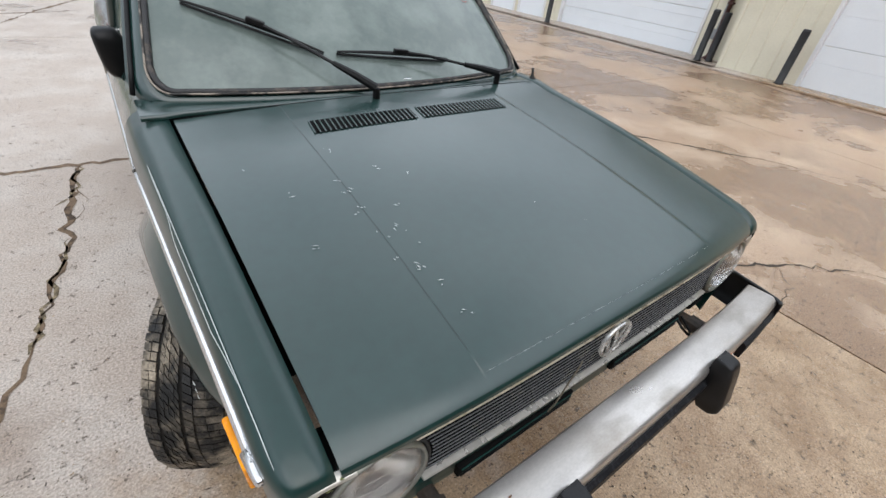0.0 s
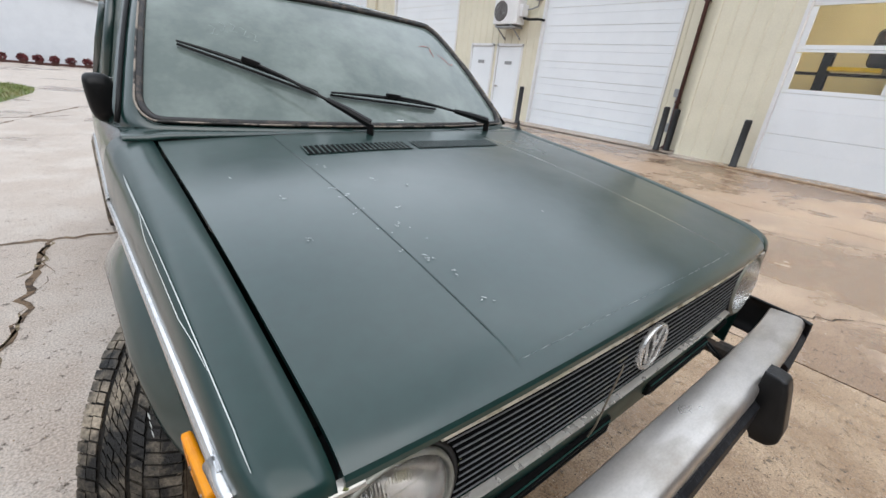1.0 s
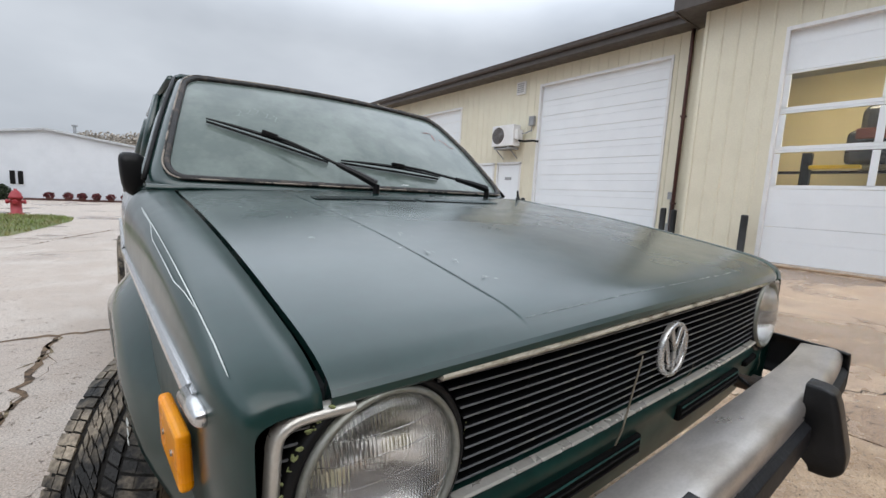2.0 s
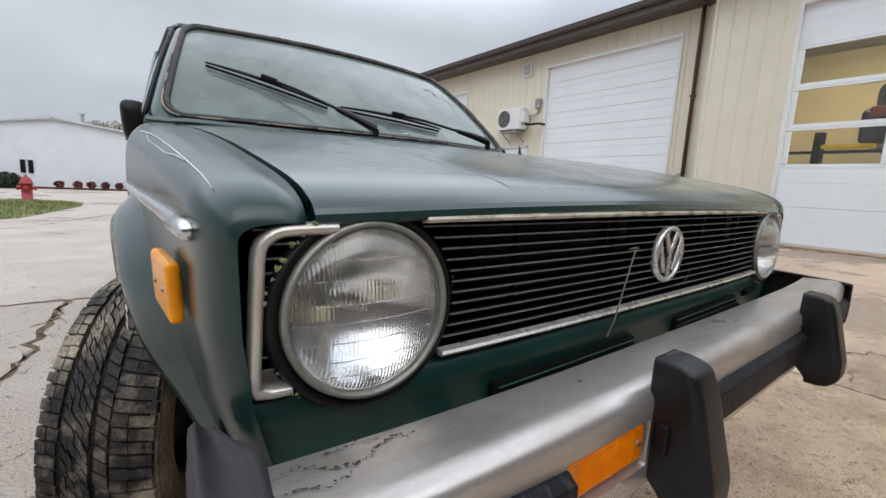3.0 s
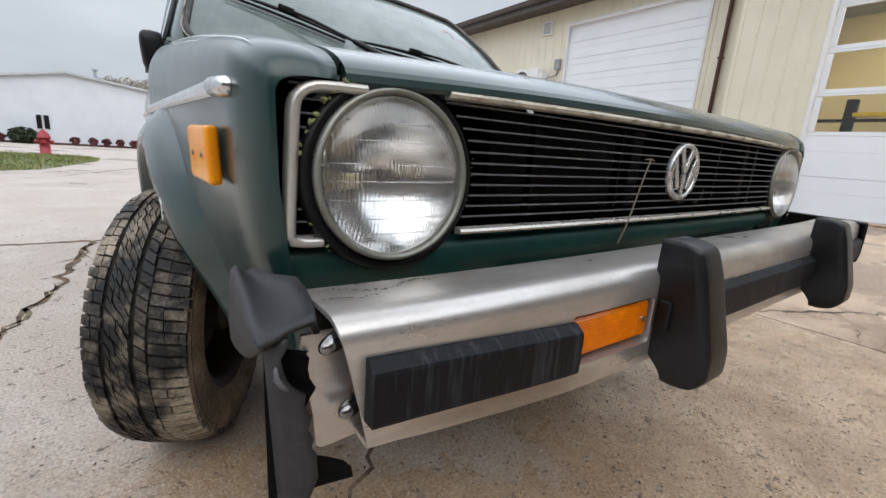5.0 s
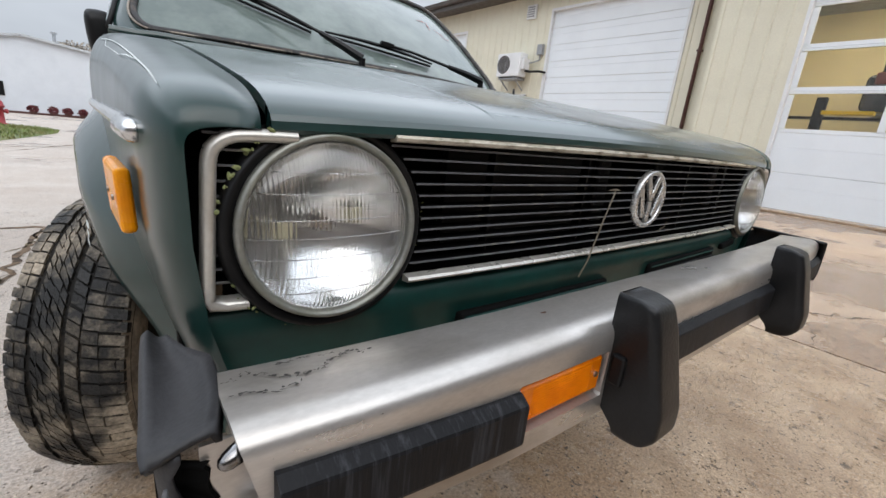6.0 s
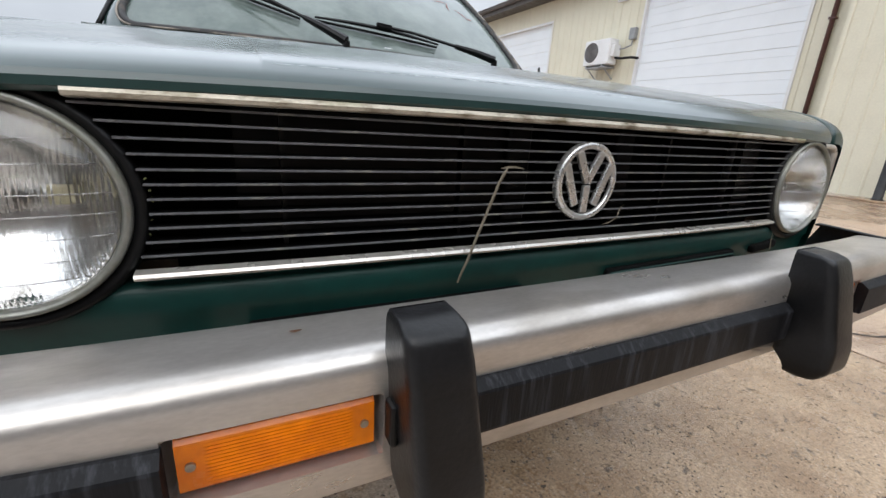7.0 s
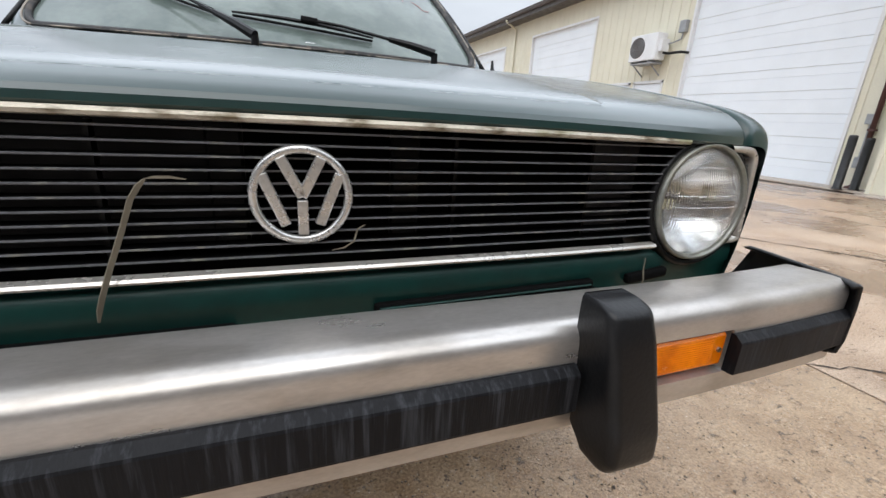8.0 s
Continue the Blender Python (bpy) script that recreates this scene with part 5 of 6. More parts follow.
PROF = [(-0.052, 0.520), (-0.050, 0.590), (-0.053, 0.5955), (-0.060, 0.5975), (-0.085, 0.5992), (-0.112, 0.6010), (-0.124, 0.6008), (-0.1305, 0.5985), (-0.1353, 0.5945), (-0.1385, 0.5885), (-0.1395, 0.582),
        (-0.1395, 0.5665), (-0.1395, 0.5640), (-0.1395, 0.5140), (-0.1395, 0.5110), (-0.1395, 0.4880), (-0.1385, 0.4840), (-0.1345, 0.4815), (-0.075, 0.4815)]
BL, BR = -0.683, 0.700


def lift(x):
    """The knocked corner stands up a little at its lower edge."""
    return 0.014 * smooth01((-0.40 - x) / 0.28)


def end_cut(x, z):
    """The damaged end is cut on a slant: the lower face ends further in."""
    return x + 0.20 * max(0.0, 0.600 - z) * smooth01((-0.60 - x) / 0.083)


xs = [mix(BL, BR, k / 46) for k in range(47)] + [v + e for a, b in LAMPS for v, e in ((a, -0.0035), (a, 0), (b, 0), (b, 0.0035))]
bm = bmesh.new()
rows = []
for x in sorted(xs):
    rows.append([(end_cut(x, z), y + bumper_y(x) + (0.030 if k in (12, 13) and in_lamp(x) else 0.0), z + lift(x) * smooth01((0.600 - z) / 0.08)) for k, (y, z) in enumerate(PROF)])
grid(bm, rows)
bmesh.ops.recalc_face_normals(bm, faces=bm.faces)
bm.normal_update()
if sum(f.normal.y for f in bm.faces) > 0:
    bmesh.ops.reverse_faces(bm, faces=bm.faces)
thick(bm, 0.004)
bumper = part("front_bumper", bm, M_ALU, car, "scuffed bare aluminium bumper beam", smooth=False)
for p in bumper.data.polygons:
    p.use_smooth = True
bumper.data.set_sharp_from_angle(angle=radians(32))

for sgn, (a, b) in zip((-1, 1), LAMPS):
    bm = bmesh.new()
    n, nz = 40, 30
    rows = []
    for k in range(n + 1):
        x = mix(a + 0.003, b - 0.003, k / n)
        y = -0.1362 + bumper_y(x)
        inset = smooth01((min(x - a, b - x) - 0.018) / 0.006)
        row = [(x, y + 0.012, 0.5172)]
        for j in range(nz + 1):
            z = mix(0.5186, 0.5612, j / nz)
            e = smooth01((min(z - 0.5186, 0.5612 - z) - 0.003) / 0.003)
            row.append((x, y - 0.0009 * (j % 2) * inset * e + 0.0025 * (1 - smooth01(min(z - 0.5186, 0.5612 - z) / 0.003)), z))
        rows.append(row + [(x, y + 0.012, 0.5626)])
    grid(bm, rows)
    bmesh.ops.recalc_face_normals(bm, faces=bm.faces)
    bm.normal_update()
    if sum(f.normal.y for f in bm.faces) > 0:
        bmesh.ops.reverse_faces(bm, faces=bm.faces)
    part("turn_lamp", bm, M_AMBER, bumper, "amber turn signal lens")
    for x in (a + 0.011, b - 0.011):
        bm = bmesh.new()
        rod(bm, (x, -0.1382 + bumper_y(x), 0.541), (x, -0.1335 + bumper_y(x), 0.541), 0.0032, n=10)
        part("lamp_screw", bm, M_STEEL, bumper)


def rub_strip(x0, x1):
    bm = bmesh.new()
    prof = [(0.002, 0.5615), (-0.0035, 0.5615), (-0.0120, 0.5550), (-0.0130, 0.5525), (-0.0130, 0.5160), (-0.0122, 0.5130), (-0.006, 0.5120), (0.002, 0.5120)]
    rows = []
    n = max(3, int((x1 - x0) / 0.03))
    for k in range(n + 1):
        x = mix(x0, x1, k / n)
        rows.append([(x, -0.1395 + bumper_y(x) + dy, z + 0.85 * lift(x)) for dy, z in prof])
    vs = grid(bm, rows)
    bm.faces.new(vs[0])
    bm.faces.new(list(reversed(vs[-1])))
    bmesh.ops.recalc_face_normals(bm, faces=bm.faces)
    return part("rub_strip", bm, M_RUBSTRIP, bumper, "streaked black rubber strip")


rub_strip(-0.664, -0.4545)
rub_strip(0.4665, 0.700)
rub_strip(-0.243, 0.243)


def eased(pts, r, steps=4):
    """A run of points with its inner corners rounded."""
    run = [Vector(pts[0])]
    for a, p, b in zip(pts, pts[1:], pts[2:]):
        a, p, b = Vector(a), Vector(p), Vector(b)
        u, v = a - p, b - p
        s0, s1 = p + u * min(r / u.length, 0.48), p + v * min(r / v.length, 0.48)
        for q in range(steps + 1):
            w = q / steps
            run.append(s0 * (1 - w) ** 2 + p * 2 * w * (1 - w) + s1 * w * w)
    return run + [Vector(pts[-1])]


def overrider(sgn):
    """A black moulded bumper guard, narrower at top and bottom, with soft edges."""
    bm = bmesh.new()
    rows = []
    spine = [(0.6320, -0.1400, 0.020, 0.0185), (0.6335, -0.1540, 0.022, 0.019), (0.6280, -0.1740, 0.0250, 0.0200), (0.6020, -0.1830, 0.0265, 0.0215),
             (0.5150, -0.2030, 0.027, 0.0235), (0.4860, -0.2030, 0.0265, 0.0235), (0.4690, -0.1900, 0.024, 0.021), (0.4640, -0.1740, 0.020, 0.017)]
    for z, yf, wb, wf in eased(spine, 0.0075, 4):
        yb = -0.133 - 0.022 * smooth01((0.505 - z) / 0.035)
        xc = (-0.284 if sgn < 0 else 0.271) + 0.050 * (0.60 - z)
        yc = mix(yf, yb, 0.14)
        rows.append([tuple(p) for p in eased([(xc - wb, yb, z), (xc - wb, yc, z), (xc - wf, yf, z), (xc + wf, yf, z), (xc + wb, yc, z), (xc + wb, yb, z)], 0.0052, 4)])
    vs = grid(bm, rows, closed=True)
    bm.faces.new(vs[0])
    bm.faces.new(vs[-1])
    bmesh.ops.recalc_face_normals(bm, faces=bm.faces)
    ob = part("overrider", bm, M_RUBBER, bumper, "black moulded bumper guard", smooth=False)
    for p in ob.data.polygons:
        p.use_smooth = True
    ob.data.set_sharp_from_angle(angle=radians(50))


overrider(-1)
overrider(1)
bm = bmesh.new()
box(bm, (-0.3095, -0.150, 0.548), (0.008, 0.016, 0.036), bevel=0.003)
part("bracket", bm, M_BLACK, bumper)

# struts behind the bumper
for sgn in (-1, 1):
    bm = bmesh.new()
    rod(bm, (sgn * 0.46, -0.055, 0.525), (sgn * 0.46, 0.20, 0.515), 0.018)
    rod(bm, (sgn * 0.46, -0.052, 0.525), (sgn * 0.46, 0.00, 0.524), 0.024)
    part("strut", bm, M_RIM, bumper)
bm = bmesh.new()
tube(bm, [(0.40, 0.03, 0.56), (0.385, -0.01, 0.545), (0.40, -0.035, 0.525), (0.43, -0.02, 0.52), (0.445, 0.02, 0.535)], 0.004, 6)
part("wiring", bm, M_BLACK, bumper)

# intact rubber end cap (car's left)
bm = bmesh.new()
rows = []
for x, y, lean in ((0.690, -0.136, 0.0), (0.700, -0.128, 0.0), (0.708, -0.112, 0.0), (0.714, -0.08, 0.0), (0.721, -0.03, 0.1), (0.728, 0.015, 0.35), (0.7285, 0.034, 0.45)):
    run = [(x - 0.010, y + 0.006, 0.5995), (x - 0.004, y + 0.001, 0.6020), (x + 0.003, y - 0.001, 0.5995), (x + 0.006, y - 0.002, 0.57), (x + 0.006, y - 0.002, 0.52), (x + 0.002, y, 0.50), (x - 0.02, max(y, -0.12) + 0.015, 0.493)]
    rows.append([(px, py + lean * (0.602 - pz), pz) for px, py, pz in run])
grid(bm, rows)
bmesh.ops.recalc_face_normals(bm, faces=bm.faces)
thick(bm, 0.004)
part("end_cap", bm, M_RUBBER, bumper, smooth=True)

# torn end cap on the damaged corner: an upper saddle and a hanging flap
ridge = [(-0.7130, 0.054, 0.5945), (-0.7150, 0.030, 0.5975), (-0.7175, -0.005, 0.5965), (-0.7195, -0.035, 0.5935), (-0.7215, -0.065, 0.5895), (-0.7235, -0.093, 0.5905), (-0.7225, -0.1035, 0.5865)]
inner = [(-0.7010, 0.042, 0.5940), (-0.6920, 0.010, 0.5965), (-0.6790, -0.018, 0.6010), (-0.6800, -0.045, 0.6010), (-0.6830, -0.072, 0.5995), (-0.6880, -0.092, 0.5985), (-0.6900, -0.1010, 0.5960)]
foot = [(-0.7215, 0.060, 0.545), (-0.7235, 0.036, 0.530), (-0.7250, 0.005, 0.536), (-0.7258, -0.030, 0.546), (-0.7262, -0.062, 0.558), (-0.7262, -0.091, 0.5760), (-0.7255, -0.1020, 0.5815)]
bm = bmesh.new()
rows = []
for a, r, f, sag in zip(inner, ridge, foot, (0.004, 0.009, 0.011, 0.011, 0.008, 0.001, -0.004)):
    a, r, f = Vector(a), Vector(r), Vector(f)
    row = [a + Vector((0.004, 0.004, -0.012))]
    for t in (0.0, 0.2, 0.4, 0.6, 0.78, 0.9):
        row.append(mix(a, r, t) + Vector((0, 0, -sag * math.sin(math.pi * t))))
    top = r + Vector((-0.0005, 0, 0.0008))
    row.append(top)
    row.append(mix(r, f, 0.10) + Vector((-0.0045, 0, 0.001)))
    row.append(mix(r, f, 0.3) + Vector((-0.0040, 0, 0)))
    row.append(mix(r, f, 0.65) + Vector((-0.0012, 0, 0)))
    row.append(f)
    rows.append(row)
back = [p + Vector((0.002, 0.010, -0.006)) for p in rows[0]]
grid(bm, [back] + rows)
bmesh.ops.recalc_face_normals(bm, faces=bm.faces)
bm.normal_update()
if sum(f.normal.z for f in bm.faces) < 0:
    bmesh.ops.reverse_faces(bm, faces=bm.faces)
thick(bm, 0.004)
part("end_cap", bm, M_GREYRUB, bumper, "torn grey-black rubber end cap", smooth=True)
rnd = random.Random(77)
bm = bmesh.new()
rows = []
FLAP = ((0.5860, -0.7090), (0.5800, -0.7100), (0.5720, -0.7125), (0.5630, -0.7140), (0.5545, -0.7110), (0.5480, -0.7060), (0.5420, -0.6990), (0.5330, -0.6975), (0.5240, -0.6935), (0.5150, -0.6965), (0.5060, -0.6925), (0.4970, -0.6945), (0.4880, -0.6900), (0.4790, -0.6915), (0.4700, -0.6890), (0.4600, -0.6920), (0.4520, -0.6960))
for z, xr in FLAP:
    xo = -0.7262 + 0.05 * (0.58 - z)
    xr += rnd.gauss(0, 0.0008)
    row = [(xo + 0.006, -0.074, z), (xo + 0.004, -0.082, z), (xo + 0.0045, -0.090, z)]
    for t in (0.25, 0.5, 0.75, 1.0):
        row.append((mix(xo + 0.006, xr, t), -0.0935 - 0.009 * math.sin(math.pi * 0.5 * t), z + rnd.gauss(0, 0.0008) * t))
    rows.append(row)
grid(bm, rows)
bmesh.ops.recalc_face_normals(bm, faces=bm.faces)
bm.normal_update()
if sum(f.normal.x + f.normal.y for f in bm.faces) > 0:
    bmesh.ops.reverse_faces(bm, faces=bm.faces)
thick(bm, 0.0035)
flap = part("torn_flap", bm, M_GREYRUB, bumper, "hanging torn rubber flap", smooth=True)
bm = bmesh.new()
tube(bm, [(-0.7170, -0.103, 0.5690), (-0.7175, -0.105, 0.5670), (-0.7175, -0.106, 0.5620), (-0.7150, -0.107, 0.5570), (-0.7105, -0.107, 0.5520)], [0.0010, 0.0018, 0.0022, 0.0020, 0.0010], 7)
part("curled_edge", bm, surf("torn_rubber_edge", (0.11, 0.11, 0.115), 0.55, bump=0.1), flap, smooth=True)
bm = bmesh.new()
grid(bm, [[(-0.7215, -0.088, z), (-0.708, -0.0905 + rnd.gauss(0, 0.001), z), (-0.6955 + 0.034 * smooth01((0.492 - z) / 0.030) + rnd.gauss(0, 0.0022), -0.0985, z)] for z in (0.573, 0.570, 0.566, 0.558, 0.550, 0.542, 0.534, 0.526, 0.518, 0.510, 0.502, 0.494, 0.486, 0.478, 0.470, 0.462, 0.454)])
bmesh.ops.recalc_face_normals(bm, faces=bm.faces)
thick(bm, 0.003)
part("cap_lining", bm, M_DARK, bumper)
bm = bmesh.new()
rows = []
for z, xa, xb in ((0.4895, -0.6850, -0.6780), (0.4925, -0.6880, -0.640), (0.520, -0.6905, -0.640), (0.550, -0.6960, -0.640), (0.574, -0.6985, -0.640), (0.5835, -0.6985, -0.640)):
    rows.append([(mix(xa, xb, k / 4), -0.0955 + 0.0015 * math.sin(7 * z / 0.1), z) for k in range(5)])
grid(bm, rows)
bmesh.ops.recalc_face_normals(bm, faces=bm.faces)
thick(bm, 0.003)
part("end_plate", bm, M_ALU, bumper, "dented aluminium bracket plate")
for tip_, base_ in (((-0.6915, -0.1125, 0.5785), (-0.6680, -0.1040, 0.5840)), ((-0.6770, -0.1125, 0.5245), (-0.6560, -0.1040, 0.5290))):
    tip_, base_ = Vector(tip_), Vector(base_)
    ln = (tip_ - base_).length
    bm = bmesh.new()
    lathe(bm, [(0.0, ln), (0.0020, ln * 0.985), (0.0042, ln * 0.92), (0.0058, ln * 0.78), (0.0066, ln * 0.55), (0.0070, ln * 0.25), (0.0070, 0.0)], base_, tip_ - base_, 18)
    part("bolt", bm, M_BOLT, bumper, smooth=True)
    bm = bmesh.new()
    lathe(bm, [(0.0, 0.0025), (0.0085, 0.002), (0.0092, 0.0), (0.0092, -0.006), (0.0, -0.006)], mix(base_, tip_, 0.12), tip_ - base_, 18)
    part("washer", bm, M_RUST, bumper)
bx("inner_web", (-0.672, -0.094, 0.50), (-0.655, -0.06, 0.585), M_DARK, bumper)

# dark peeled residue on the bumper's top and a rust spot
def on_bumper(x, y):
    return Vector((x, y + bumper_y(x), mix(0.5975, 0.6012, (-0.06 - y) / 0.046) if y > -0.106 else 0.6005))


rnd = random.Random(11)
for line in (((-0.680, -0.075), (-0.660, -0.066), (-0.648, -0.078), (-0.630, -0.086), (-0.612, -0.082), (-0.600, -0.070), (-0.585, -0.066)), ((-0.676, -0.092), (-0.650, -0.100), (-0.632, -0.094)), ((-0.640, -0.062), (-0.610, -0.060), (-0.596, -0.063), (-0.588, -0.072)), ((-0.585, -0.066), (-0.575, -0.072), (-0.566, -0.068))):
    for (xa, ya), (xb, yb) in zip(line, line[1:]):
        bm = bmesh.new()
        n = max(3, int(math.hypot(xb - xa, yb - ya) / 0.0022))
        for k in range(n):
            cx, cy = mix(xa, xb, k / n) + rnd.gauss(0, 0.0016), mix(ya, yb, k / n) + rnd.gauss(0, 0.0016)
            turn = math.atan2(yb - ya, xb - xa) + rnd.gauss(0, 0.5)
            ln, wd = rnd.uniform(0.0012, 0.0034), rnd.choice((0.0003, 0.0005, 0.0007, 0.0014))
            ring_ = []
            for q in range(7):
                e = 2 * math.pi * q / 7
                du, dv = math.cos(e) * ln * rnd.uniform(0.6, 1.2), math.sin(e) * wd * rnd.uniform(0.5, 1.3)
                ring_.append(bm.verts.new(on_bumper(cx + du * math.cos(turn) - dv * math.sin(turn), cy + du * math.sin(turn) + dv * math.cos(turn)) + Vector((0, 0, 0.0008))))
            f = bm.faces.new(ring_)
            f.normal_update()
            if f.normal.z < 0:
                f.normal_flip()
        part("residue", bm, M_STAIN, bumper)
strip("rust_spot", [on_bumper(-0.372, -0.085), on_bumper(-0.368, -0.086), on_bumper(-0.363, -0.085)], 0.004, M_RUST, bumper, (0, 0, 1), 0.001)

# dry grass blades caught in the grille
strip("grass_blade", [(-0.097, 0.009, 0.7155), (-0.110, 0.007, 0.7178), (-0.122, 0.007, 0.7176), (-0.129, 0.009, 0.7160)], 0.0026, M_LINT, grille, (0, -1, 0), 0.001)
strip("grass_blade", [(-0.126, -0.002, 0.7170), (-0.131, -0.004, 0.7115), (-0.138, -0.005, 0.700), (-0.149, -0.005, 0.670), (-0.162, -0.006, 0.637), (-0.171, -0.006, 0.612), (-0.176, -0.004, 0.598), (-0.179, -0.002, 0.586)], 0.0046, M_LINT, grille, (0.654, -0.757, 0), 0.0, deep=0.0018)
strip("grass_blade", [(0.062, -0.004, 0.672), (0.054, -0.006, 0.668), (0.050, -0.006, 0.655), (0.040, -0.004, 0.648), (0.028, -0.004, 0.646)], 0.0018, M_LINT, grille, (0, -1, 0), 0.003)
strip("grass_blade", [(0.448, -0.006, 0.612), (0.446, -0.008, 0.595), (0.450, -0.008, 0.580), (0.446, -0.006, 0.566)], 0.0028, M_LINT, grille, (0, -1, 0), 0.003)
bm = bmesh.new()
for k in range(34):
    a = rnd.gauss(math.pi * (0.80 if k % 3 else 1.25), 0.28) if k < 26 else rnd.uniform(-0.9, 0.3)
    r = rnd.uniform(0.0975, 0.102)
    p = Vector((-LX + r * math.cos(a), face_y(0.6) - 0.004 + rnd.uniform(-0.002, 0.004), LZ + r * math.sin(a)))
    turn = Euler((0, rnd.uniform(0, 3), 0)).to_matrix().to_4x4()
    bmesh.ops.create_icosphere(bm, subdivisions=1, radius=rnd.choice((0.0008, 0.0012, 0.0016, 0.0026)), matrix=Matrix.Translation(p) @ turn @ Matrix.Diagonal((rnd.uniform(0.7, 1.8), 0.4, rnd.uniform(0.5, 1.0), 1)))
tagged(part("lichen", bm, M_LICHEN, grille), kind="stuff")

# --- windscreen, cowl, wipers ---
def ws(u, v):
    """The windscreen: u across from -1 to 1, v up from 0 to 1."""
    hw = mix(0.655, 0.545, v)
    bow = 0.092 * (1 - u * u)
    return Vector((u * hw, mix(1.096, 1.520, v) - bow * (1 - 0.45 * v), mix(0.949, 1.306, v) + 0.012 * (1 - u * u) * v + 0.018 * math.sin(math.pi * v)))


def ws_n(u, v):
    e = 0.01
    n = (ws(u + e, v) - ws(u - e, v)).cross(ws(u, v + e) - ws(u, v - e))
    return n.normalized()


bm = bmesh.new()
grid(bm, [[ws(mix(-1, 1, k / 20), j / 10) for k in range(21)] for j in range(11)])
bmesh.ops.recalc_face_normals(bm, faces=bm.faces)
bm.normal_update()
if sum(f.normal.z for f in bm.faces) < 0:
    bmesh.ops.reverse_faces(bm, faces=bm.faces)
screen = part("windscreen", bm, M_FOG, car, "windscreen clouded with condensation", smooth=True)


def ring(ru, rv, m=10):
    """A rounded rectangle in the windscreen's coordinates, grown by ru and rv."""
    pts = []
    cu, cv = 0.085, 0.14
    for cxs, cvs, a0 in ((1, 0, -90), (1, 1, 0), (-1, 1, 90), (-1, 0, 180)):
        for k in range(m + 1):
            a = radians(a0 + 90 * k / m)
            u = cxs * (1 + ru - cu) + cu * math.cos(a)
            v = (1 + rv - cv if cvs else cv - rv) + cv * math.sin(a)
            pts.append((u, v))
    full = []
    for (ua, va), (ub, vb) in zip(pts, pts[1:] + pts[:1]):
        n = max(1, int(max(abs(ub - ua) / 0.12, abs(vb - va) / 0.15)))
        for k in range(n):
            full.append((mix(ua, ub, k / n), mix(va, vb, k / n)))
    return full


bm = bmesh.new()
pts = [ws(u, v) + ws_n(u, v) * 0.004 for u, v in ring(0.0, 0.0)]
tube(bm, pts, 0.0095, 8, closed=True)
part("seal", bm, M_SEAL, screen, "cracked black rubber windscreen seal", smooth=True)
bm = bmesh.new()
pts = [ws(u, v) + ws_n(u, v) * 0.011 for u, v in ring(0.012, 0.016)]
tube(bm, pts, 0.0030, 6, closed=True)
part("seal_insert", bm, surf("dull_insert", (0.26, 0.22, 0.18), 0.45, metal=0.4, scale=14, col2=(0.03, 0.028, 0.026), mottle=(0.50, 0.56)), screen, smooth=True)

M_REDPEN = surf("red_marker", (0.27, 0.115, 0.105), 0.6, bump=0.0)
M_WHITEPEN = surf("faded_marker", (0.27, 0.31, 0.30), 0.6, bump=0.0)


def pen(name, uvs, w, mat, label):
    strip(name, [ws(u, v) for u, v in uvs], w, mat, screen, ws_n(0.0, 0.5), 0.0012, label)


for uvs in (((0.645, 0.700), (0.70, 0.712), (0.755, 0.715)), ((0.760, 0.715), (0.735, 0.66), (0.725, 0.60)), ((0.790, 0.640), (0.830, 0.590), (0.845, 0.54)), ((0.835, 0.545), (0.870, 0.540), (0.895, 0.550))):
    pen("red_mark", uvs, 0.007, M_REDPEN, "faint red marker stroke")
for k, (u, v) in enumerate(((-0.705, 0.60), (-0.655, 0.63), (-0.610, 0.635), (-0.560, 0.605), (-0.515, 0.575))):
    pen("pale_mark", [(u - 0.014, v + 0.035), (u + 0.012, v + 0.010), (u - 0.004, v - 0.035)], 0.0026, M_WHITEPEN, "faded illegible marker stroke")
    pen("pale_mark", [(u - 0.016, v - 0.034), (u + 0.020, v - 0.040)], 0.0024, M_WHITEPEN, "faded illegible marker stroke")
strip("sticker", [ws(0.082, 0.018) + ws_n(0.09, 0.02) * 0.014, ws(0.125, 0.018) + ws_n(0.09, 0.02) * 0.014], 0.006, M_WTRIM, screen, ws_n(0.1, 0.02), 0.003, "small white sticker")

# frame of pillars, header and cowl round the glass
bm = bmesh.new()
inner = ring(0.0, 0.0)
rows = [[ws(u, v) for u, v in inner]]
rows.append([ws(u * 1.028, 0.5 + (v - 0.5) * 1.06) + ws_n(u, v) * 0.004 for u, v in inner])


def outer(u, v):
    p = ws(u * 1.052, 0.5 + (v - 0.5) * 1.13)
    return p - ws_n(u, v) * 0.005


rows.append([outer(u, v) for u, v in inner])
rows.append([outer(u, v) + Vector((0.02 * u, 0.04, -0.02 * (1 if v > 0.5 else 0.2))) for u, v in inner])
grid(bm, rows, closed=True)
bmesh.ops.recalc_face_normals(bm, faces=bm.faces)
bm.normal_update()
if sum(f.normal.z for f in bm.faces) < 0:
    bmesh.ops.reverse_faces(bm, faces=bm.faces)
part("windscreen_frame", bm, M_PAINT, car, smooth=True)
bm = bmesh.new()
rows = []
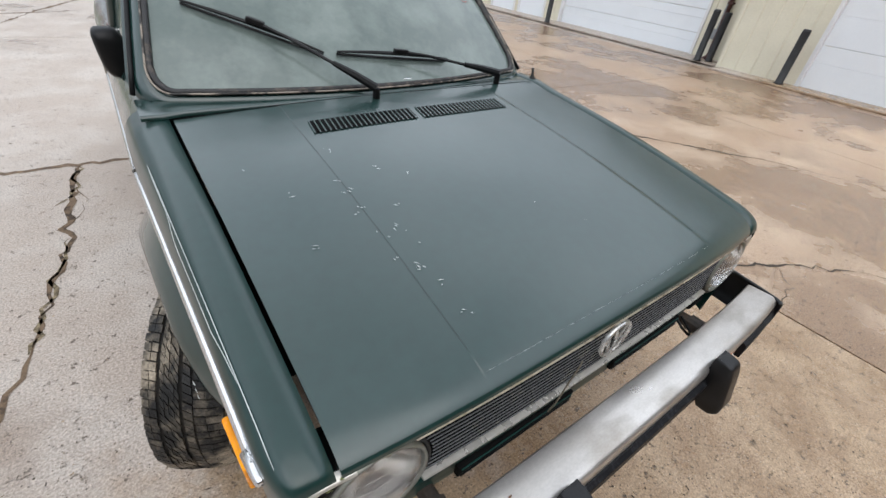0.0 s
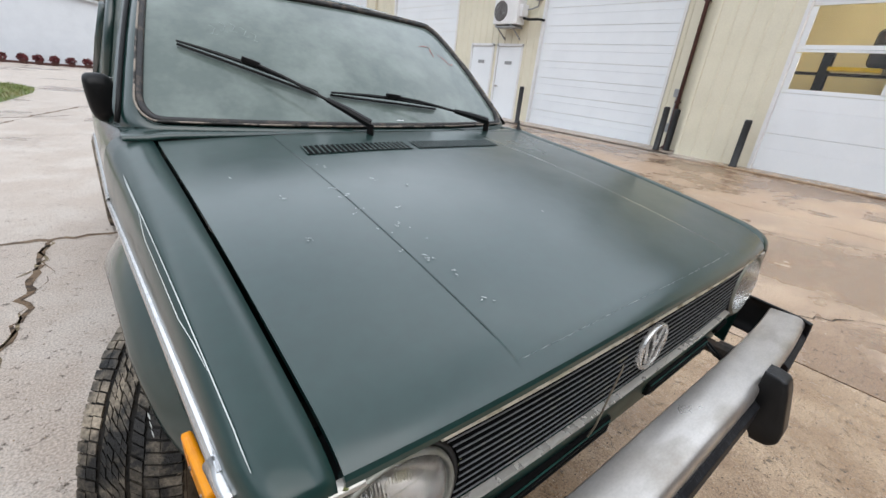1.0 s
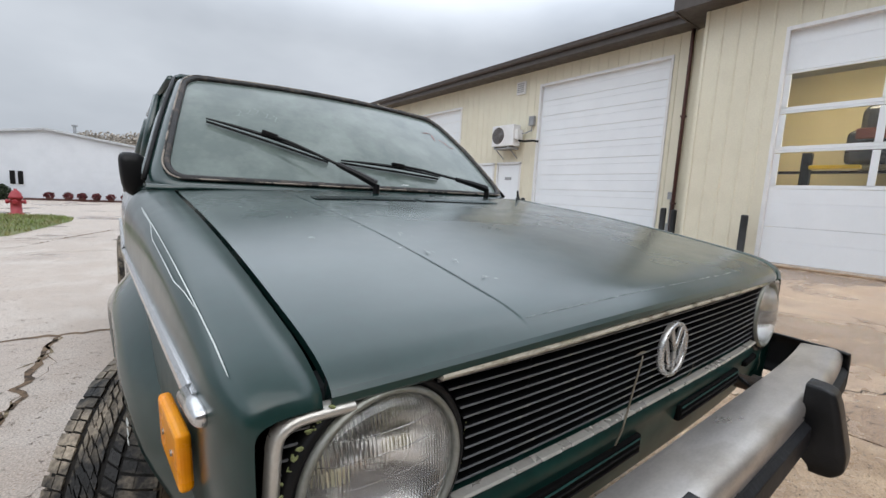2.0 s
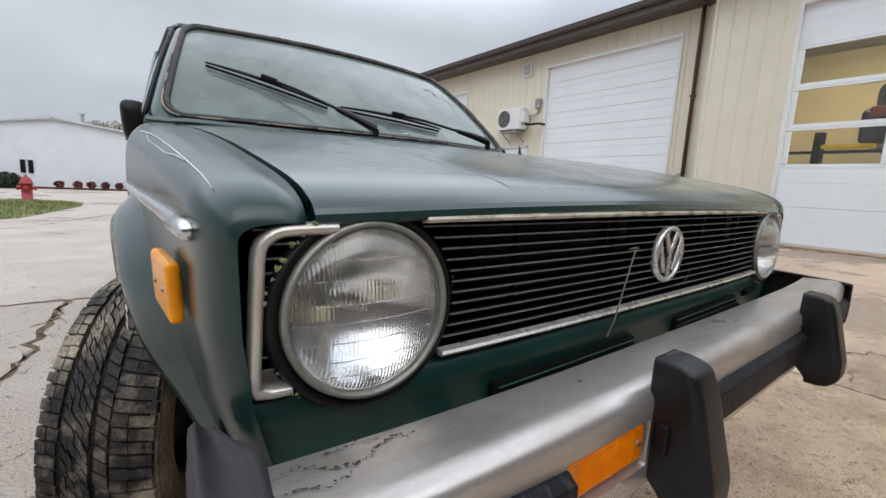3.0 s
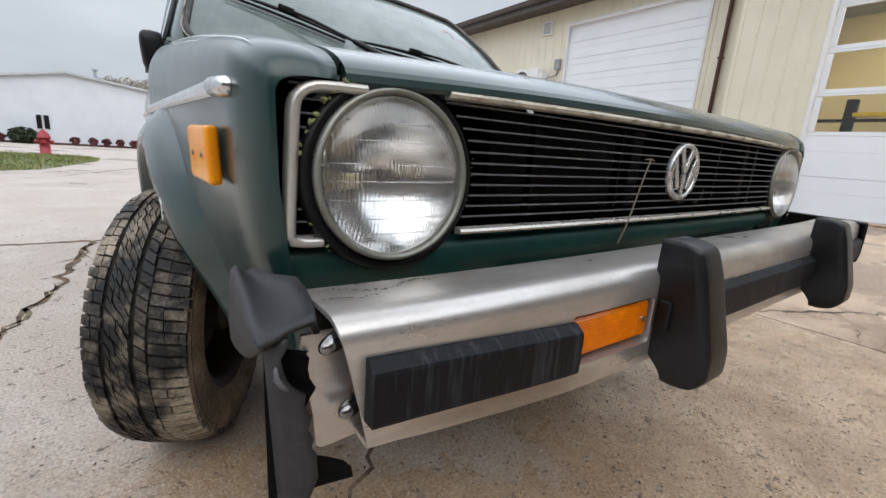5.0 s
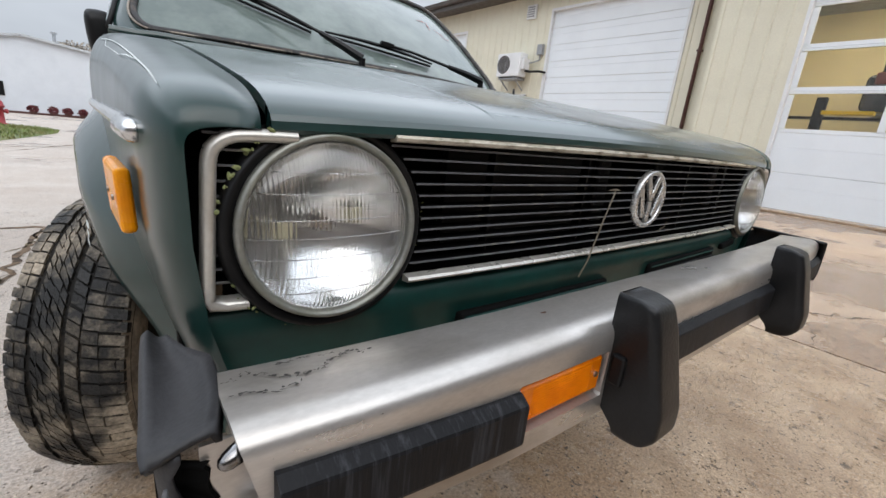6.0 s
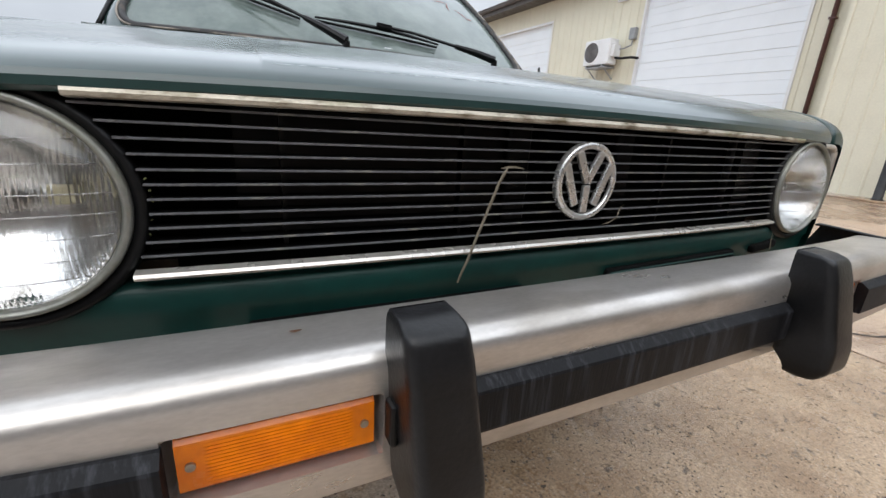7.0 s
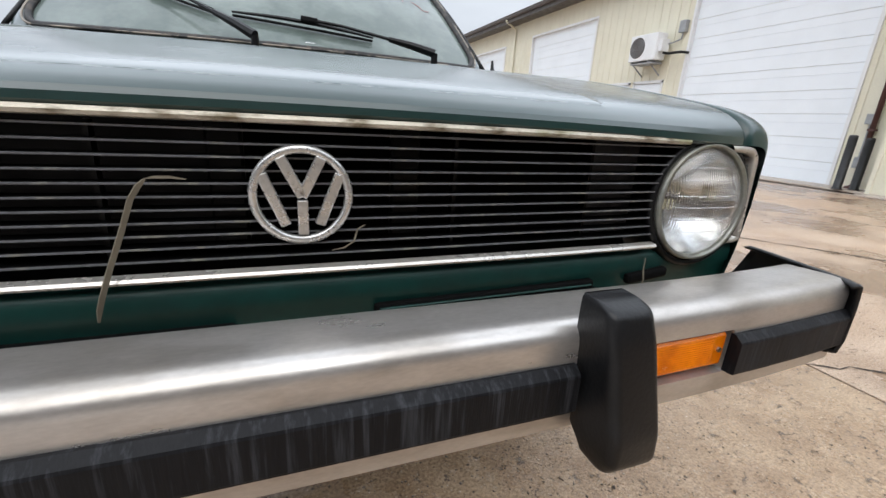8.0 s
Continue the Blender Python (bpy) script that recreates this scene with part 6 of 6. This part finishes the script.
for k in range(31):
    x = mix(-0.700, 0.700, k / 30)
    u = max(-1.05, min(1.05, x / 0.640))
    g = ws(u, -0.035)
    zf = hood_top(min(abs(x), 0.64), 0.965) if abs(x) < 0.645 else hood_top(0.64, 0.965) - 0.004
    rows.append([(x, 0.972, zf - 0.012), (x, 0.972, zf - 0.001), (x, 0.980, zf + 0.001), (x, mix(0.98, g.y, 0.6), mix(zf, g.z, 0.45)), (x, g.y + 0.008, g.z - 0.002), (x, g.y + 0.04, g.z - 0.01)])
grid(bm, rows)
bmesh.ops.recalc_face_normals(bm, faces=bm.faces)
bm.normal_update()
if sum(f.normal.z for f in bm.faces) < 0:
    bmesh.ops.reverse_faces(bm, faces=bm.faces)
part("cowl", bm, M_PAINT, car, smooth=True)


strip("shut_line", [(mix(-0.634, 0.634, k / 24), 0.9690, hood_top(mix(-0.634, 0.634, k / 24), 0.965) - 0.001) for k in range(25)], 0.0040, M_DARK, car, (0, -0.1, 1), 0.0022)


def wiper(pivot, tip_uv, blade_a, blade_b):
    """An arm from its spindle to a blade lying on the glass between two points."""
    w = part("wiper", bmesh.new(), M_BLACK, car, "black windscreen wiper resting on the glass")
    p = Vector(pivot)
    a = ws(*blade_a) + ws_n(*blade_a) * 0.018
    b = ws(*blade_b) + ws_n(*blade_b) * 0.018
    mid = ws(*tip_uv) + ws_n(*tip_uv) * 0.032
    bm = bmesh.new()
    rod(bm, p - Vector((0, 0, 0.03)), p + Vector((0, -0.002, 0.012)), 0.012, 0.010)
    part("spindle", bm, M_BLACK, w)
    bm = bmesh.new()
    q = mix(p, mid, 0.38) + Vector((0, -0.006, 0.012))
    tube(bm, [p + Vector((0, 0, 0.012)), mix(p, q, 0.5) + Vector((0, 0, 0.008)), q], [0.014, 0.012, 0.008], 8)
    tube(bm, [q, mix(q, mid, 0.6) + Vector((0, 0, 0.004)), mid], [0.0052, 0.0048, 0.0048], 6)
    part("arm", bm, M_BLACK, w)
    bm = bmesh.new()
    n = 12
    line = [mix(a, b, k / n) + ws_n(*blade_a) * (0.010 * math.sin(math.pi * k / n)) for k in range(n + 1)]
    tube(bm, line, [0.0032 + 0.0030 * math.sin(math.pi * k / n) for k in range(n + 1)], 6)
    part("bridge", bm, M_BLACK, w)
    bm = bmesh.new()
    line = [ws(mix(blade_a[0], blade_b[0], k / n), mix(blade_a[1], blade_b[1], k / n)) + ws_n(*blade_a) * 0.007 for k in range(n + 1)]
    tube(bm, line, 0.0042, 6)
    part("blade", bm, M_RUBBER, w)
    bm = bmesh.new()
    box(bm, mid, (0.050, 0.018, 0.015), rot=(b - a).to_track_quat("X", "Z").to_matrix(), bevel=0.003)
    part("joint", bm, M_BLACK, w)


wiper((-0.080, 0.945, 0.953), (-0.570, 0.325), (-0.860, 0.450), (-0.292, 0.180))
wiper((0.450, 0.978, 0.962), (0.110, 0.160), (-0.226, 0.185), (0.414, 0.115))

# aerial stub on the wing
bm = bmesh.new()
lathe(bm, [(0.0, 0.052), (0.004, 0.050), (0.006, 0.024), (0.010, 0.018), (0.016, 0.006), (0.018, 0.0)], (0.672, 1.000, 0.925), (0, 0.15, 1), 14)
part("aerial_base", bm, M_BLACK, car, smooth=True)

# --- cabin ---
def belt(y):
    return 0.935 + 0.012 * smooth01((y - 1.0) / 1.0)


def body_side(name, y0, y1, label=""):
    bm = bmesh.new()
    rows = []
    n = max(4, int((y1 - y0) / 0.08))
    for k in range(n + 1):
        y = mix(y0, y1, k / n)
        x = side_x(y)
        zl = 0.26
        d = 0.325 ** 2 - (y - 3.14) ** 2
        if d > 0:
            zl = max(zl, AZ + math.sqrt(d))
        row = [(-x + 0.03, y, zl), (-x + 0.004, y, mix(zl, 0.757, 0.4)), (-x, y, 0.757 if zl < 0.7 else zl + 0.02)]
        row += [(-mix(x, 0.665, (j / 6) ** 2.2), y, mix(0.77, belt(y), j / 6)) for j in range(1, 7)]
        rows.append(row + [(-0.650, y, belt(y) - 0.004)])
    grid(bm, rows)
    bmesh.ops.recalc_face_normals(bm, faces=bm.faces)
    bm.normal_update()
    if sum(f.normal.x for f in bm.faces) > 0:
        bmesh.ops.reverse_faces(bm, faces=bm.faces)
    ob = part(name, bm, M_PAINT, car, label, smooth=True)
    return ob, mirrored(ob)


body_side("door", 1.083, 2.02)
body_side("rear_quarter", 2.028, 3.42)


def roof_z(x, y):
    return 1.368 + 0.035 * smooth01((y - 1.5) / 0.6) - 0.06 * smooth01((y - 2.4) / 0.6) - 0.035 * (x / 0.55) ** 2


bm = bmesh.new()
rows = []
for k in range(13):
    y = mix(1.575, 2.92, k / 12)
    rows.append([(mix(-0.575, 0.575, j / 14), y, roof_z(mix(-0.575, 0.575, j / 14), y) - 0.012) for j in range(15)])
grid(bm, [[ws(mix(-1, 1, j / 14) * 1.04, 1.06) for j in range(15)]] + rows)
bmesh.ops.recalc_face_normals(bm, faces=bm.faces)
bm.normal_update()
if sum(f.normal.z for f in bm.faces) < 0:
    bmesh.ops.reverse_faces(bm, faces=bm.faces)
thick(bm, 0.02)
part("roof", bm, M_PAINT, car, smooth=True)
bm = bmesh.new()
grid(bm, [[(mix(-0.585, 0.585, j / 8), y, z) for j in range(9)] for y, z in ((2.92, 1.26), (3.30, 0.95), (3.42, 0.90), (3.45, 0.60), (3.42, 0.30))])
thick(bm, 0.02)
part("tailgate", bm, M_PAINT, car, smooth=True)


def glass_side(y0, y1, t0, t1):
    bm = bmesh.new()
    rows = []
    for j in range(4):
        t = j / 3
        ya, yb = mix(y0, t0, t), mix(y1, t1, t)
        rows.append([(-mix(0.668, 0.588, t), mix(ya, yb, k / 4), mix(0.940, 1.292, t)) for k in range(5)])
    grid(bm, rows)
    bmesh.ops.recalc_face_normals(bm, faces=bm.faces)
    bm.normal_update()
    if sum(f.normal.x for f in bm.faces) > 0:
        bmesh.ops.reverse_faces(bm, faces=bm.faces)
    ob = part("side_window", bm, M_FOG, car, "side window clouded with condensation", smooth=True)
    mirrored(ob)


glass_side(1.22, 2.00, 1.60, 2.00)
glass_side(2.06, 2.98, 2.06, 2.74)


def pillar(a, b, r):
    bm = bmesh.new()
    tube(bm, [a, mix(Vector(a), Vector(b), 0.5) + Vector((-0.004, 0, 0.004)), b], r, 8)
    ob = part("pillar", bm, M_PAINT, car, smooth=True)
    mirrored(ob)


pillar((-0.676, 1.16, 0.935), (-0.566, 1.575, 1.280), 0.013)
pillar((-0.670, 2.03, 0.935), (-0.590, 2.03, 1.31), 0.022)
pillar((-0.665, 3.05, 0.935), (-0.585, 2.83, 1.28), 0.03)
pillar((-0.578, 1.66, 1.318), (-0.585, 2.85, 1.318), 0.016)
bm = bmesh.new()
tube(bm, [ws(-1.062, v) + Vector((0.0, 0.014, 0.002)) for v in (-0.02, 0.15, 0.35, 0.55, 0.75, 0.90, 0.98)] + [Vector((-0.572, 1.62, 1.318)), Vector((-0.582, 2.0, 1.330)), Vector((-0.582, 2.85, 1.29))], 0.0065, 6)
gs = part("drip_rail", bm, M_BLACK, car, smooth=True)
mirrored(gs)
bx("dashboard", (-0.58, 1.12, 0.62), (0.58, 1.45, 0.90), M_DARK, car, bevel=0.03)
bx("cabin_floor", (-0.62, 1.2, 0.31), (0.62, 3.3, 0.36), M_DARK, car)

# door mirror
mir = part("door_mirror", bmesh.new(), M_BLACK, car, "black plastic door mirror")
bm = bmesh.new()
rows = []
for y, k in ((1.470, 0.55), (1.475, 0.80), (1.490, 0.97), (1.515, 1.0), (1.535, 0.98)):
    row = []
    for n in range(24):
        a = 2 * math.pi * n / 24
        cx, cz = math.cos(a), math.sin(a)
        row.append((-0.706 + k * 0.042 * math.copysign(abs(cx) ** 0.55, cx) - 0.010 * cz, y, 0.956 + k * 0.074 * math.copysign(abs(cz) ** 0.6, cz)))
    rows.append(row)
vs = grid(bm, rows, closed=True)
bm.faces.new(vs[0])
bm.faces.new(list(reversed(vs[-1])))
bmesh.ops.recalc_face_normals(bm, faces=bm.faces)
part("housing", bm, M_BLACK, mir, smooth=True)
bm = bmesh.new()
tube(bm, [(-0.705, 1.505, 0.905), (-0.698, 1.50, 0.885), (-0.676, 1.49, 0.880)], [0.014, 0.017, 0.022], 8)
part("stalk", bm, M_BLACK, mir, smooth=True)
bm = bmesh.new()
box(bm, (-0.706, 1.5365, 0.956), (0.068, 0.003, 0.124), bevel=0.001, seg=1)
part("mirror_glass", bm, M_CHROME, mir)


# --- wheels ---
def wheel(loc, steer, flip=False):
    w = part("wheel", bmesh.new(), M_RIM, car, "worn muddy tyre on a dark steel wheel")
    m = Matrix.Translation(loc) @ Matrix.Rotation(radians(steer), 4, "Z")
    R, hw = 0.295, 0.083
    X = Vector((1, 0, 0))
    bm = bmesh.new()
    prof = [(0.178, -0.066), (0.185, -0.078), (0.218, -0.091), (0.250, -0.090), (0.272, -0.083), (0.2815, -0.072), (0.2850, -0.04), (0.2855, 0.0), (0.2850, 0.04), (0.2815, 0.072), (0.272, 0.083), (0.250, 0.090), (0.218, 0.091), (0.185, 0.078), (0.178, 0.066)]
    lathe(bm, prof, (0, 0, 0), X, 64)
    bm.transform(m)
    part("tyre", bm, M_MUDTYRE, w, "muddy tyre carcass", smooth=True)
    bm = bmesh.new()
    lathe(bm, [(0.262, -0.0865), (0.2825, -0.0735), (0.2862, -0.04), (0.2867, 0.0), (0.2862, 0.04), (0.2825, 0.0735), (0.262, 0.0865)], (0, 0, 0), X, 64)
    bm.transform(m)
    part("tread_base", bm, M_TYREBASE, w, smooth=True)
    # tread blocks in ribs
    bm = bmesh.new()
    rnd = random.Random(17)

    def tread_r(x):
        return R - 0.0015 - 0.010 * (abs(x) / 0.08) ** 3

    ribs = ((-0.0830, -0.0660, 84, 0.20, 0.80), (-0.0650, -0.0500, 84, 0.20, 0.84), (-0.0425, -0.0335, 92, 0.80, 0.80), (-0.0325, -0.0235, 92, 0.80, 0.80), (-0.0222, -0.0125, 92, 0.80, 0.82), (-0.0115, -0.0030, 92, 0.80, 0.80), (0.0052, 0.0235, 84, 0.55, 0.82), (0.0272, 0.0500, 84, 0.18, 0.82), (0.0508, 0.0840, 84, 0.15, 0.80))
    for x0, x1, N, skew, fill in ribs:
        off = rnd.random()
        for k in range(N):
            j1, j2 = rnd.gauss(0, 0.05), rnd.gauss(0, 0.05)
            a0 = 2 * math.pi * (k + off + j1 * 0.5) / N
            a1 = 2 * math.pi * (k + off + fill + j2 * 0.5) / N
            wear = rnd.uniform(0.0, 0.0028)
            vs = []
            for x, s in ((x0 + rnd.gauss(0, 0.0008), -skew), (x1 + rnd.gauss(0, 0.0008), skew)):
                for a in (a0, a1):
                    for dr in (-0.016, -wear):
                        aa = a + s * 2 * math.pi / N * 0.5
                        r = tread_r(x) + dr
                        vs.append(bm.verts.new((x, r * math.cos(aa), r * math.sin(aa))))
            for q in ((1, 3, 7, 5), (0, 1, 5, 4), (2, 6, 7, 3), (0, 2, 3, 1), (4, 5, 7, 6)):
                bm.faces.new([vs[i] for i in q])
    bmesh.ops.recalc_face_normals(bm, faces=bm.faces)
    bm.transform(m)
    tagged(part("tread", bm, M_TYRE, w, "worn siped tread blocks"), kind="stuff")
    bm = bmesh.new()
    lathe(bm, [(0.182, -0.075), (0.170, -0.070), (0.160, -0.060), (0.150, 0.0), (0.145, 0.030), (0.10, 0.038), (0.05, 0.030), (0.0, 0.030)], (0, 0, 0), X if flip else -X, 40)
    bm.transform(m)
    part("rim", bm, M_RIM, w, smooth=True)
    bm = bmesh.new()
    lathe(bm, [(0.115, -0.02), (0.115, 0.005), (0.05, 0.012), (0.05, 0.06), (0.0, 0.06)], (0, 0, 0), X if not flip else -X, 32)
    bm.transform(m)
    part("brake", bm, M_RIM, w)
    return w


wheel((-0.690, AX, 0.295), -26)
wheel((0.690, AX, 0.295), -26, True)
wheel((-0.680, 3.14, 0.295), 0)
wheel((0.680, 3.14, 0.295), 0, True)

# the body sits a little off level on its springs; the wheels stay on the ground
LEAN = Matrix.Translation((0, 0, 0.70)) @ Matrix.Rotation(radians(-0.55), 4, "Y") @ Matrix.Rotation(radians(0.5), 4, "X") @ Matrix.Translation((0, 0, -0.70))
car.matrix_basis = LEAN @ car.matrix_basis
for ob in car.children:
    if ob.name.split(".")[0] == "wheel":
        ob.matrix_parent_inverse = car.matrix_basis.inverted()

# ---- concrete slabs, cracks, litter ----
M_WEED = surf("dry_weeds", (0.24, 0.185, 0.11), 0.9, var=0.35, scale=30, fine=200, bump=0.4, col2=(0.10, 0.075, 0.045), mottle=(0.45, 0.55))
JY = [-12.0, -8.3, -4.55, -0.81, 2.99, 6.95, 10.4, 14.1, 17.9, 21.6, 25.3, 29.0, 33.0, 37.0]
JR = [-12.0, -7.7, -3.98, 3.58, 7.24, 11.0, 14.7, 18.4, 22.2, 26.0, 30.0, 34.0]
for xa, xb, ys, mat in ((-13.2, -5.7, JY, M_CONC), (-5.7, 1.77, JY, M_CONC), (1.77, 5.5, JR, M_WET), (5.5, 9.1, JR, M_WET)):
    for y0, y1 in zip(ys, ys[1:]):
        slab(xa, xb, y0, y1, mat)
M_RUSTCRACK = surf("earth_filled_crack", (0.15, 0.098, 0.058), 0.9, var=0.3, scale=14, fine=120, bump=0.3, col2=(0.045, 0.030, 0.020), mottle=(0.50, 0.60))
crack([(-1.07, 2.98), (-1.085, 2.7), (-1.10, 2.4), (-1.11, 2.12), (-1.14, 1.9), (-1.165, 1.72), (-1.21, 1.46), (-1.255, 1.30), (-1.30, 1.08), (-1.42, 0.7), (-1.5, 0.2)], 0.022, seed=2, mat=M_RUSTCRACK)
crack([(-6.0, 2.99), (-3.5, 2.985), (-2.0, 2.995), (-0.7, 2.99)], 0.020, seed=21)
crack([(-1.07, 2.97), (-1.09, 2.80), (-1.07, 2.68), (-1.10, 2.54)], 0.016, seed=22, mat=M_WEED)
crack([(-1.10, 2.52), (-1.17, 2.48)], 0.010, seed=24, mat=M_WEED)
crack([(-1.115, 2.12), (-1.165, 1.72), (-1.24, 1.35)], 0.009, seed=31, mat=M_WEED)
crack([(-1.30, 1.08), (-1.40, 0.76), (-1.47, 0.4)], 0.009, seed=32, mat=M_WEED)
crack([(-1.08, 2.66), (-1.04, 2.54), (-1.06, 2.38), (-1.10, 2.27)], 0.010, seed=3, mat=M_RUSTCRACK)
M_CRACK = surf("dark_crack", (0.030, 0.021, 0.015), 0.9, var=0.3, scale=20, fine=120, bump=0.2, col2=(0.075, 0.060, 0.030), mottle=(0.56, 0.70))
crack([(3.2, 2.15), (3.56, 1.88), (3.80, 1.58), (3.94, 1.40), (4.10, 1.19), (4.30, 1.0), (4.45, 0.69), (4.63, 0.36), (4.87, 0.12), (5.2, -0.6)], 0.016, seed=4, mat=M_CRACK)
crack([(1.78, 0.40), (2.03, 0.25), (2.15, 0.185), (2.35, 0.08), (2.50, -0.03), (2.65, -0.14), (2.75, -0.23), (2.80, -0.30), (3.1, -0.7)], 0.012, seed=5, mat=M_CRACK)
crack([(2.22, 0.10), (2.10, 0.03), (2.02, -0.01), (1.85, -0.045)], 0.005, seed=15, mat=M_CRACK)
crack([(-0.50, 0.30), (-0.42, 0.36), (-0.34, 0.43), (-0.2, 0.6)], 0.007, seed=6)
crack([(-2.10, 7.38), (-1.80, 7.75), (-1.42, 9.25), (-0.85, 11.0)], 0.03, seed=9)
crack([(-2.6, 8.3), (-1.6, 8.9), (-0.9, 9.3)], 0.03, seed=10)

rnd = random.Random(23)
bm = bmesh.new()
OCT = ((1, 0, 0), (0, 1, 0), (-1, 0, 0), (0, -1, 0), (0, 0, 1))
for k in range(13000):
    if k < 7600:
        x, y = rnd.uniform(-1.6, 2.8), rnd.triangular(-1.3, 2.4, -0.4)
    else:
        x, y = rnd.gauss(0.3, 0.6), rnd.gauss(-0.1, 0.45)
    r = rnd.choice((0.0009, 0.0011, 0.0014, 0.0018, 0.0026, 0.0034))
    a, st = rnd.random() * 6.28, rnd.uniform(0.8, 1.9)
    ca, sa = math.cos(a), math.sin(a)
    vs = []
    for dx, dy, dz in OCT:
        dx, dy = dx * st * rnd.uniform(0.7, 1.2), dy * rnd.uniform(0.7, 1.2)
        vs.append(bm.verts.new((x + r * (dx * ca - dy * sa), y + r * (dx * sa + dy * ca), 0.0004 + r * 0.75 * dz)))
    for q in range(4):
        bm.faces.new((vs[q], vs[(q + 1) % 4], vs[4]))
M_GRIT = surf("grit", (0.25, 0.185, 0.125), 0.45, bump=0.0, island=0.9)
tagged(part("gravel", bm, M_GRIT, None), "scattered grit and small stones on the concrete", "gravel", kind="stuff")
bm = bmesh.new()
for k in range(260):
    x, y = (rnd.uniform(-1.5, 3.0), rnd.uniform(-1.0, 2.2)) if k < 170 else (rnd.gauss(0.3, 0.6), rnd.gauss(0.0, 0.4))
    a, ln = rnd.random() * 6.28, rnd.uniform(0.003, 0.010)
    flat = rnd.uniform(0.12, 0.6)
    pts = []
    for q in range(6):
        b = 6.28 * q / 6 + rnd.gauss(0, 0.25)
        u, w = math.cos(b) * ln * rnd.uniform(0.6, 1.2), math.sin(b) * ln * flat * rnd.uniform(0.5, 1.2)
        pts.append(bm.verts.new((x + u * math.cos(a) - w * math.sin(a), y + u * math.sin(a) + w * math.cos(a), 0.0025 + rnd.uniform(0, 0.003))))
    bm.faces.new(pts)
for f in bm.faces:
    f.normal_update()
    if f.normal.z < 0:
        f.normal_flip()
M_LEAF = surf("leaf_litter", (0.075, 0.052, 0.036), 0.8, bump=0.0, island=0.5)
tagged(part("leaf_litter", bm, M_LEAF, None), "dark scraps of dead leaf on the concrete", "leaf litter", kind="stuff")
